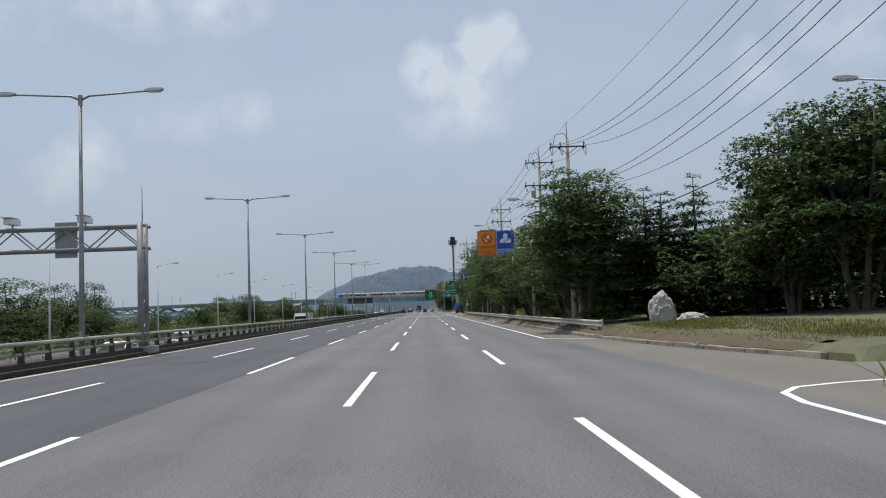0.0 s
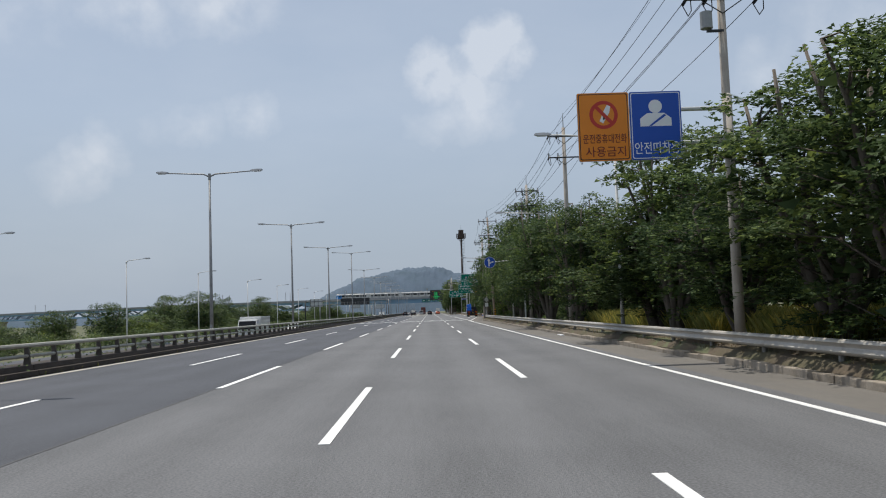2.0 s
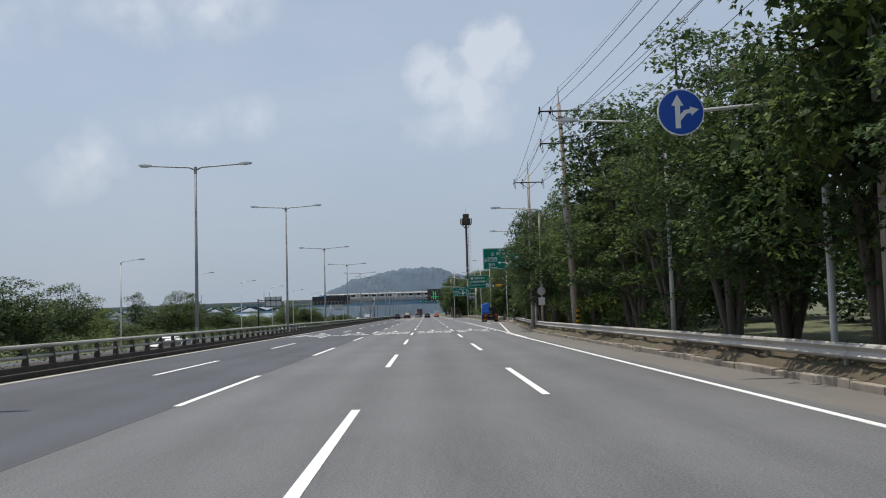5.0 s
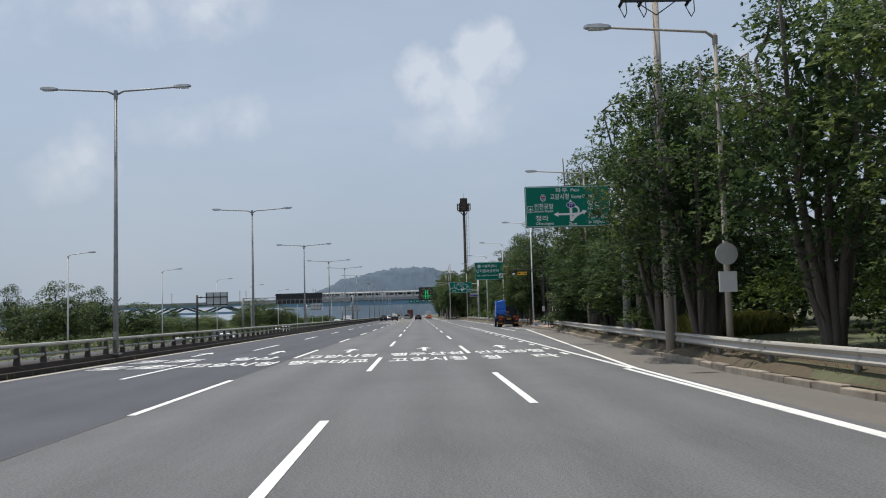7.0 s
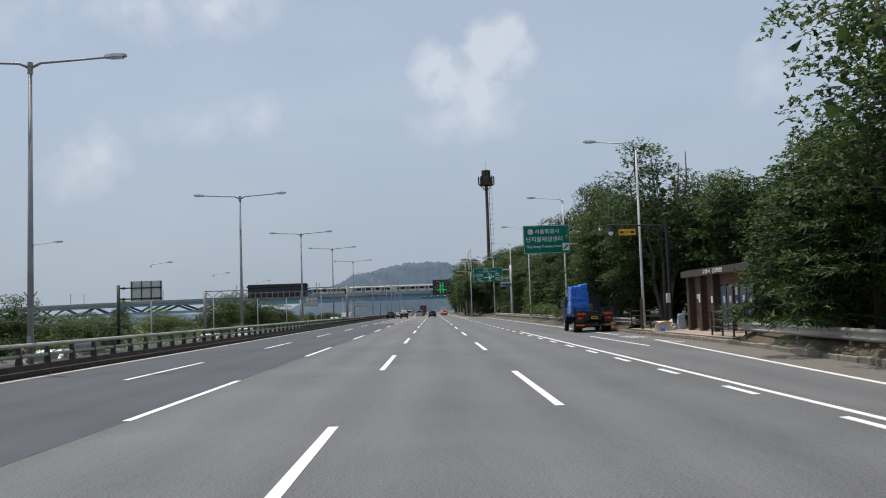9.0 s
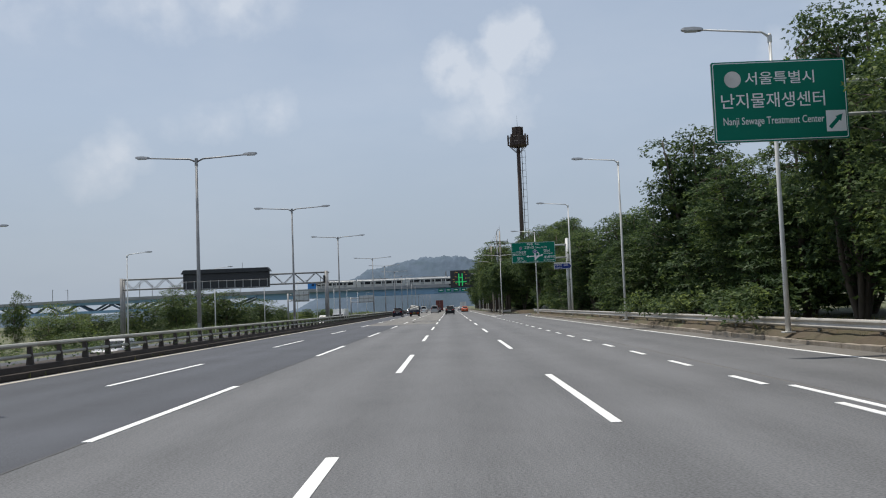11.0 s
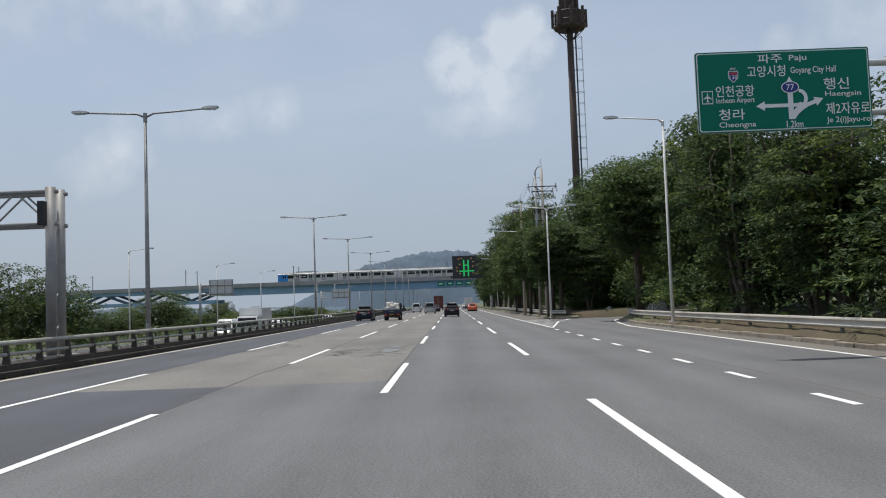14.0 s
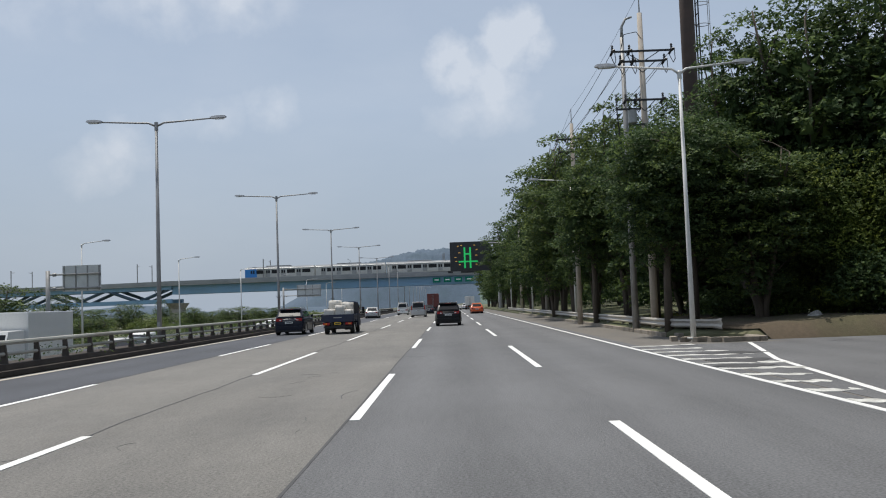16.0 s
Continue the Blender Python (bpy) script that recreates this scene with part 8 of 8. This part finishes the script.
def undergrowth(name, label, boxes, count, leaf, mat, aspect, seed, droop=0.1):
    rng = np.random.default_rng(seed)
    lobes = []
    for x0, x1, y0, y1, z, h, n in boxes:
        for k in range(n):
            s = rng.uniform(0.6, 1.3)
            lobes.append(((rng.uniform(x0, x1), rng.uniform(y0, y1), z + h * rng.uniform(0.1, 0.75)), (s, s * 1.3, h * 0.45)))
    V, F = leaf_cloud(rng, lobes, count, leaf, aspect, droop)
    return tagged(new(name, fast_mesh(name, V, F, mat)), label, "undergrowth", "", "stuff")


undergrowth("undergrowth", "dark thicket of shrubs filling the wood under the trees", [(18, 25, 226, 242, 0.5, 3.6, 40), (16, 23, 240, 250, 0.5, 3.6, 30), (13.8, 22, 350, 363, 0.5, 2.6, 20)] + [(13.8, 23, a, a + 20, 0.5, 3.4, 34) for a in [44] + list(range(64, 210, 20)) + list(range(246, 350, 20)) + [384] + list(range(400, 560, 20))], 64000, 0.19, M["leaf_dark"], 0.34, 61)
undergrowth("undergrowth", "dark shrubs hanging over the bank at the exit road", [(16.4, 24, 374.6, 379, 0.2, 2.8, 40), (12.6, 16, 379.5, 383, 0.4, 1.2, 14)], 12000, 0.15, M["leaf_dark"], 0.34, 69)
undergrowth("undergrowth", "low green shrubs behind the guard rail", [(11.2, 13.5, a, a + 9, 0.35, 1.5, 5) for a in (108, 118, 140, 150, 263, 275)] + [(13.6, 18, a, a + 8, 0.4, 1.3, 6) for a in (272, 282, 336, 346, 378)], 6000, 0.2, M["leaf"], 0.28, 62)
undergrowth("undergrowth", "green scrub between the opposite carriageway and the river", [(-37, -33.0, a, a + 22, -1.7, 2.1 if a < 360 else 1.7, 26) for a in range(30, 620, 22)], 42000, 0.17, M["leaf_river"], 0.34, 63)
undergrowth("undergrowth", "pale green reeds and scrub toward the river", [(-60, -40, a, a + 30, -1.9, 2.6, 26) for a in range(60, 700, 30)], 20000, 0.25, M["leaf_light"], 0.28, 64)

undergrowth("undergrowth", "dark weeds and shrubs grown along the median strip", [(-12.75, -11.9, a, a + 20, 0.22, 0.5, 22) for a in range(20, 420, 20)], 9000, 0.08, M["leaf_dark"], 0.34, 65)
# the light leaf colour here paints sun on shrubs that trees overhang
undergrowth("undergrowth", "yellow-green shrubs coloured as if sunlit behind the guard rail", [(11.0, 14.4, 157.5, 173.5, 0.4, 2.1, 26), (11.6, 13.2, 186, 191, 0.35, 1.0, 5)], 11000, 0.13, M["leaf_light"], 0.28, 68)
# upper sprays use the light leaf colour to paint sunlit foliage
undergrowth("undergrowth", "drooping yellow-green shrub at the exit road", [(14.3, 17.6, 376.5, 379.5, 0.4, 1.7, 12), (15.0, 18.5, 376.0, 379.0, 1.4, 3.0, 20), (15.4, 20.5, 374.6, 377.4, 2.0, 4.6, 34)], 26000, 0.12, M["leaf_light"], 0.22, 66, 0.5)


def blades(name, label, areas, height, mat, seed, zfun, lean=0.35, width=0.012):
    """Upright grass blades, thousands in one sheet: (x0, x1, y0, y1, count) each."""
    rng = np.random.default_rng(seed)
    V = []
    for x0, x1, y0, y1, n in areas:
        x, y = rng.uniform(x0, x1, n), rng.uniform(y0, y1, n)
        if callable(zfun):
            kx = np.array([kerb_x(v) for v in y])
            x = kx + x
            z = np.array([zfun(a, b) for a, b in zip(x - kx, y)])
        else:
            z = np.full(n, zfun)
        h = height * rng.uniform(0.4, 1.25, n)
        a = rng.uniform(0, 6.28, n)
        dx, dy = np.cos(a), np.sin(a)
        w = width * rng.uniform(0.7, 1.6, n)
        l = lean * h * rng.uniform(0.2, 1.3, n)
        p = np.stack([x, y, z - 0.02], 1)
        sd = np.stack([-dy * w, dx * w, 0 * w], 1)
        md = p + np.stack([dx * l * 0.4, dy * l * 0.4, h * 0.6], 1)
        tp = p + np.stack([dx * l, dy * l, h], 1)
        V.append(np.stack([p - sd, p + sd, md + sd * 0.7, tp], 1).reshape(-1, 3))
    V = np.concatenate(V)
    F = np.arange(len(V)).reshape(-1, 4)
    return tagged(new(name, fast_mesh(name, V, F, mat)), label, "grass", "", "stuff")


def verge_z(d, y):
    return float(np.interp(d, (0.1, 0.34, 0.75, 1.2, 2.4, 6.0, 14.0), (0.15, 0.31, 0.42, 0.44, 0.48, 0.62, 0.9)))


blades("grass", "dry tufted grass along the verge behind the kerb", [(0.4, 3.2, 23, 46, 9000), (0.3, 1.1, 46, 221, 9000), (0.35, 1.2, 243, 350, 5000), (0.4, 2.2, 374, 380, 500), (0.2, 1.6, 386, 430, 2200)], 0.07, M["grass_dry"], 71, verge_z, 0.6, 0.006)
blades("grass", "mown green grass round the rocks and under the trees", [(2.2, 6.5, 23, 43, 12000), (0.9, 3.2, 51, 220, 14000), (1.0, 5.0, 246, 350, 14000), (2.4, 6.5, 384, 392, 2500), (0.2, 4, -20, 13.5, 6000)], 0.15, M["grass"], 72, verge_z)
blades("grass", "tall yellow grass behind the guard rail", [(2.2, 5.5, 55, 62, 7000), (2.0, 5.5, 66, 71, 6000), (2.4, 6.0, 75, 83, 10000), (2.4, 5.5, 84, 103, 20000), (2.2, 5.0, 180, 187.5, 16000)], 0.72, M["grass_tall"], 73, verge_z, 0.5, 0.004)
blades("grass", "weeds along the foot of the median barrier", [(-11.2, -10.98, 10, 60, 500), (-11.15, -11.0, 60, 330, 900)], 0.16, M["grass"], 74, 0.0)
blades("grass", "weeds on the little island at the side road", [(8.6, 11.5, 9, 13.8, 1600)], 0.45, M["grass"], 75, 0.15)

# ---- distance ----
def ridge(name, label, y, x0, x1, prof, z0, mat, n=160, depth=120, seed=1):
    """A far wooded ridge as a solid body: prof gives its height along x."""
    V, F = [], []
    rows = 26 if n > 300 else 8
    rr = random.Random(seed)
    for i in range(n + 1):
        x = x0 + (x1 - x0) * i / n
        h = prof(x)
        for j in range(rows):
            f = j / (rows - 1)
            zz = h * math.sin(f * math.pi / 2)
            jag = (noise.noise(Vector((x * 0.035, zz * 0.06, seed))) * 3.4 + noise.noise(Vector((x * 0.16, zz * 0.3, seed + 5))) * 2.2 + noise.noise(Vector((x * 0.45, zz * 0.8, seed + 9))) * 1.1) * (h / 60) if j else 0
            V.append((x, y + depth * f, z0 + max(0, h) * math.sin(f * math.pi / 2) + jag * math.sin(f * math.pi / 2)))
    for i in range(n):
        for j in range(rows - 1):
            a = i * rows + j
            F.append((a, a + rows, a + rows + 1, a + 1))
    me = bpy.data.meshes.new(name)
    me.from_pydata(V, [], F)
    me.polygons.foreach_set("use_smooth", [True] * len(F))
    me.materials.append(mat)
    return tagged(new(name, me), label, "hill", "", "structure")


HILL = ((-270, 0), (-224, 9), (-196, 26), (-168, 43), (-124, 62), (-80, 73), (-35, 80), (-2, 82), (27, 76), (46, 69), (90, 60), (150, 46), (240, 34), (420, 20))


def hill_profile(x):
    return float(np.interp(x, [a for a, b in HILL], [b for a, b in HILL])) + 1.6 * noise.noise(Vector((x * 0.07, 0.3, 1.7)))


# both far hills get their haze from the material colour alone
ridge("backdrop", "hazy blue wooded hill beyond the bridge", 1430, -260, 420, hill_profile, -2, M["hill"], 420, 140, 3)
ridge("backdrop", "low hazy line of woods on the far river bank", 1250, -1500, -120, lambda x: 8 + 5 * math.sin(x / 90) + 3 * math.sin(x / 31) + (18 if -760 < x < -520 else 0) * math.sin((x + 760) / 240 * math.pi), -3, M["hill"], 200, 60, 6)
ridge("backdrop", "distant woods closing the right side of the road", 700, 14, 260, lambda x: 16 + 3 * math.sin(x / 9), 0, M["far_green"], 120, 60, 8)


# ---- brick toilet hut, railing, litter ----
hut = thing("brick_hut", "small brown brick public toilet hut with flat fascia and blue-grey doors", "building", pose(14.5, 225.6, 0.22))
HX, HY, HZ = 3.6, 8.6, 2.62
DOORS = ((0.15, 0.9), (0.95, 1.7), (2.6, 3.35), (3.4, 4.15))
PIERS = (4.45, 6.3, HY - 0.4)
part("wall_core", box(0.06, HX, 0.06, HY - 0.06, 0, HZ), M["mortar"], hut)
part("plinth", box(-0.05, HX + 0.05, -0.05, HY + 0.05, -0.3, 0.08), M["concrete"], hut)
rf = part("roof", box(-0.34, HX + 0.3, -0.45, HY + 0.3, HZ, HZ + 0.12, 0.02), M["shed_roof"], hut)
part("fascia", box(-0.42, -0.345, -0.52, HY + 0.38, HZ - 0.03, HZ + 0.29, 0.01), M["shed_roof"], rf)
part("fascia", box(-0.34, HX + 0.3, -0.53, -0.455, HZ - 0.03, HZ + 0.29, 0.01), M["shed_roof"], rf)
part("fascia", box(-0.34, HX + 0.3, HY + 0.305, HY + 0.38, HZ - 0.03, HZ + 0.29, 0.01), M["shed_roof"], rf)
part("eave_board", box(-0.33, 0.0, -0.4, HY + 0.28, HZ - 0.02, HZ - 0.001), M["shed_roof"], rf)
for body, y0, y1 in (("고양시", 5.35, 4.3), ("긴급화장실", 3.95, 2.6)):
    me = text_mesh(body, y0 - y1, 0.2, 0.012, 0.006)
    me.transform(Matrix.Translation((-0.435, y0, HZ + 0.03)) @ Matrix.Rotation(-math.pi / 2, 4, "Z") @ Matrix.Rotation(math.pi / 2, 4, "X"))
    part("lettering", me, M["white"], rf)
for y0, y1 in DOORS:
    d = part("door", box(-0.03, 0.05, y0, y1, 0.08, 2.05, 0.01), M["shed_door"], hut, "blue-grey panelled door")
    part("door_frame", box(-0.05, 0.05, y0 - 0.05, y0 - 0.002, 0.08, 2.12, bm=box(-0.05, 0.05, y1 + 0.002, y1 + 0.05, 0.08, 2.12)), M["dark_metal"], d)
    part("door_handle", box(-0.08, -0.03, y1 - 0.16, y1 - 0.10, 0.98, 1.12), M["steel"], d)
    part("door_notice", box(-0.04, -0.031, y0 + 0.2, y0 + 0.42, 1.3, 1.6), M["white"], d, "white paper notice")
    part("kick_plate", box(-0.04, -0.031, y0 + 0.08, y1 - 0.08, 0.14, 0.4), M["sign_back"], d)
for y in PIERS:
    part("pier", box(-0.28, 0.06, y, y + 0.4, 0, HZ, 0.015), M["brick_dark"], hut, "projecting dark brick pier")
part("notice", box(-0.30, -0.281, 6.38, 6.6, 1.35, 1.75), M["white"], hut, "white paper notice")
part("notice", box(-0.03, -0.014, 1.95, 2.3, 1.05, 1.5), M["blue"], hut, "blue and white notice")
part("notice_figure", box(-0.036, -0.031, 2.04, 2.21, 1.15, 1.38), M["white"], hut)
part("notice", box(-0.03, -0.014, 2.0, 2.26, 1.62, 1.95), M["sack"], hut, "cream paper notice")
part("notice", box(-0.30, -0.281, 4.52, 4.74, 1.3, 1.62), M["white"], hut, "white paper notice")
part("notice", box(-0.03, -0.014, 7.3, 7.45, 0.95, 1.35), M["white"], hut, "narrow white notice")
part("notice", box(-0.03, -0.014, 7.55, 7.75, 1.5, 1.75), M["white"], hut, "white paper notice")
bs = mesh_of(box(-0.012, 0.06, 0, 0.29, 0, 0.095, 0.004), "brick")
bs.materials.append(M["brick"])
count = 0
for row in range(25):
    z = 0.1 + 0.101 * row
    for k in range(29):
        y = 0.3 * k + (0.15 if row % 2 else 0)
        free = not any(a - 0.34 < y < b + 0.05 and z < 2.14 for a, b in DOORS) and not any(a - 0.29 < y < a + 0.4 for a in PIERS) and y < HY - 0.3
        if free and count < 300:
            ob = part("brick", bs, None, hut)
            ob.location = (0.0, y, z)
            count += 1

rl = thing("railing", "dark steel pedestrian railing at the end of the guard rail", "railing")
for k in range(4):
    y = 222.6 + 1.3 * k
    part("railing_post", tube([(12.95, y, 0.1), (12.95, y, 1.22)], 0.04, 8), M["dark_metal"], rl)
for z in (0.55, 0.85, 1.18):
    part("railing_bar", tube([(12.95, 222.6, z), (12.95, 226.5, z)], 0.03, 8), M["dark_metal"], rl)
for z in (0.55, 0.85, 1.18):
    part("railing_bar", tube([(12.95, 226.5, z), (14.4, 227.5, z)], 0.03, 8), M["dark_metal"], rl)
rl = thing("railing", "dark steel railing before the trees behind the bay", "railing")
for k in range(4):
    part("railing_post", tube([(12.85 + 0.25 * k, 240.6 - 1.2 * k, 0.1), (12.85 + 0.25 * k, 240.6 - 1.2 * k, 1.25)], 0.035, 8), M["dark_metal"], rl)
for z in (0.6, 0.92, 1.2):
    part("railing_bar", tube([(12.85, 240.6, z), (13.6, 237.0, z)], 0.025, 8), M["dark_metal"], rl)

pav = setting("pavement", flat([(12.62, 223.2), (19, 223.2), (19, 240.5), (12.62, 240.5)], 0.0, 0.2), M["mortar"], "raised paved area of blocks before the hut", "pavement")
pv = mesh_of(box(0.006, 0.388, 0.006, 0.388, 0.19, 0.216, 0.006), "paving_block")
pv.materials.append(M["paver"])
n = 0
for i in range(5):
    for j in range(43):
        ob = part("paving_block", pv, None, pav)
        ob.location = (12.66 + 0.394 * i, 223.3 + 0.394 * j, 0)
def carton(x, y, z, w, d, h, seed):
    """A crushed open carton: four leaning sides of thin board and loose flaps."""
    r = random.Random(seed)
    bm = bmesh.new()
    foot = [(-w / 2, -d / 2), (w / 2, -d / 2), (w / 2, d / 2), (-w / 2, d / 2)]
    rim = [(a * r.uniform(0.7, 1.15), b * r.uniform(0.7, 1.15), h * r.uniform(0.75, 1.1)) for a, b in foot]
    for i in range(4):
        j = (i + 1) % 4
        q = [(x + foot[i][0], y + foot[i][1], z), (x + foot[j][0], y + foot[j][1], z), (x + rim[j][0], y + rim[j][1], z + rim[j][2]), (x + rim[i][0], y + rim[i][1], z + rim[i][2])]
        n = (Vector(q[1]) - Vector(q[0])).cross(Vector(q[3]) - Vector(q[0])).normalized() * 0.012
        loft([q, [tuple(Vector(v) - n) for v in q]], bm=bm)
        m = [tuple(Vector(q[3]) + n * 14 + Vector((0, 0, -0.05))), tuple(Vector(q[2]) + n * 12 + Vector((0, 0, 0.07)))]
        f = [q[3], q[2], m[1], m[0]]
        loft([f, [tuple(Vector(v) + Vector((0, 0, 0.012))) for v in f]], bm=bm)
    return bm


setting("carton", carton(13.05, 234.6, 0.216, 0.75, 0.55, 0.46, 4), M["bag"], "crushed cream cardboard carton dumped on the pavement", "box", "")
setting("litter_bag", lumpy(13.55, 13.95, 235.0, 235.4, 0.216, 0.52, 9, 0.2, 0.6), M["sign_back"], "crumpled grey rubbish bag beside the carton", "bag", "")
setting("litter_bag", lumpy(14.15, 14.55, 235.6, 236.0, 0.216, 0.98, 3, 0.16, 0.75), M["bag_blue"], "pale blue-grey rubbish bag standing on the pavement", "bag", "")
setting("litter_bag", lumpy(12.72, 12.95, 233.75, 233.95, 0.216, 0.36, 5, 0.14, 0.8), M["tarp"], "small blue bundle beside the carton", "bag", "")
for k in range(6):
    setting("loose_stone", lumpy(12.85 + 0.13 * k, 12.94 + 0.13 * k, 234.0, 234.1, 0.216, 0.30, k, 0.15, 0.8, 2), M["rock"], "loose grey stone beside the carton", "stone", "", True)
setting("roadside_post", tube([(12.75, 237.6, 0.2), (12.75, 237.6, 1.9)], 0.06, 10), M["rust"], "short rusty red post by the bay", "post", "")

# ---- rocks on the grass ----


def boulder(x, y, z, sx, sy, sz, seed, label):
    bm = bmesh.new()
    bmesh.ops.create_icosphere(bm, subdivisions=4, radius=1)
    for v in bm.verts:
        c = v.co.copy()
        k = 1 + 0.22 * noise.noise(c * 1.3 + Vector((seed, 0, 0))) + 0.09 * noise.noise(c * 4 + Vector((0, seed, 0)))
        q = c * k
        f = noise.noise(c * 0.9 + Vector((seed * 3, 1, 2)))
        q.x, q.y = round(q.x * 3.2 + f) / 3.2 * 0.45 + q.x * 0.55, round(q.y * 3.2 + f) / 3.2 * 0.45 + q.y * 0.55
        v.co = Vector((x + q.x * sx * (1 - 0.22 * max(0, c.z)), y + q.y * sy, z + (q.z + 0.75) * sz))
    return setting("boulder", bm, M["rock"], label, "rock", "")


boulder(12.98, 42.6, 0.35, 0.66, 0.5, 0.98, 3, "upright pale grey granite boulder standing on the grass")
boulder(14.45, 42.8, 0.35, 0.80, 0.5, 0.36, 8, "low flat pale granite boulder lying on the grass")
boulder(16.2, 42.2, 0.35, 0.42, 0.3, 0.12, 5, "small flat stone in the grass")
boulder(15.0, 375.6, 0.3, 0.34, 0.3, 0.3, 11, "weathered boulder at the foot of the shrub by the exit")
boulder(14.9, 356.8, 0.3, 0.72, 0.5, 0.62, 13, "large grey boulder standing behind the guard rail at the exit")
boulder(9.95, 27.5, 0.12, 0.05, 0.05, 0.09, 6, "small white stone on the kerb")
setting("plank", box(8.6, 8.75, 92.3, 93.9, 0.005, 0.06, 0.01), M["white"], "white plank lying on the shoulder", "plank", "")

# ---- kerb stones ----
kerb = thing("kerb", "weathered concrete kerb stones along the shoulder", "kerb", kind="structure")
ks = mesh_of(box(-0.08, 0.13, 0.004, 1.196, -0.06, 0.165, 0.022), "kerb_stone")
ks.materials.append(M["kerb"])
rk = random.Random(5)
stones = [y for y in [22 + 1.2 * i for i in range(300)] if not in_mouth(y) and not in_mouth(y + 1.2)][:285]
for y in stones:
    a, b = kerb_x(y), kerb_x(y + 1.2)
    ob = part("kerb_stone", ks, None, kerb)
    ob.location = (a + rk.uniform(-0.015, 0.015), y, rk.uniform(-0.035, 0.008))
    ob.rotation_euler = (rk.uniform(-0.012, 0.012), rk.uniform(-0.06, 0.06), -math.atan2(b - a, 1.2) + rk.uniform(-0.01, 0.01))
nose = thing("kerb", "curved kerb stones at the exit nose", "kerb", kind="structure")
for k in range(9):
    a = math.pi * (0.95 - 0.9 * k / 8)
    ob = part("kerb_stone", ks, None, nose)
    ob.scale = (1, 0.62, 1)
    ob.location = (10.4 + 1.3 * math.cos(a), 373.6 - 1.6 * math.sin(a), 0)
    ob.rotation_euler = (0, 0, a + math.pi)
for k in range(60):
    y = 376 + 1.2 * k
    ob = part("kerb_stone", ks, None, nose)
    ob.location = (kerb_x(y), y, 0)

# grey cabinets in the shade of the trees beyond the exit
for x, y, z, w, h in ((16.6, 395.2, 0.55, 0.5, 1.1), (17.1, 395.4, 0.55, 0.32, 1.35), (17.9, 394.8, 0.55, 0.55, 0.8), (18.45, 395.0, 0.55, 0.28, 1.6)):
    c = thing("equipment_cabinet", "pale grey equipment cabinet standing in tree shade", "cabinet", pose(x, y, 0.68 - 0.2025 * (x - 15.7)), "cabinets beyond the exit")
    part("housing", box(-w / 2, w / 2, -0.18, 0.18, 0.06, h, 0.015), M["steel_white"], c)
    part("hood", box(-w / 2 - 0.04, w / 2 + 0.04, -0.23, 0.22, h, h + 0.05, 0.01), M["sign_back"], c)
    part("door", box(-w / 2 + 0.04, w / 2 - 0.04, -0.195, -0.18, 0.14, h - 0.08, 0.004), M["sign_back"], c)
    part("plinth", box(-w / 2 - 0.05, w / 2 + 0.05, -0.22, 0.22, -0.2, 0.06), M["concrete"], c)
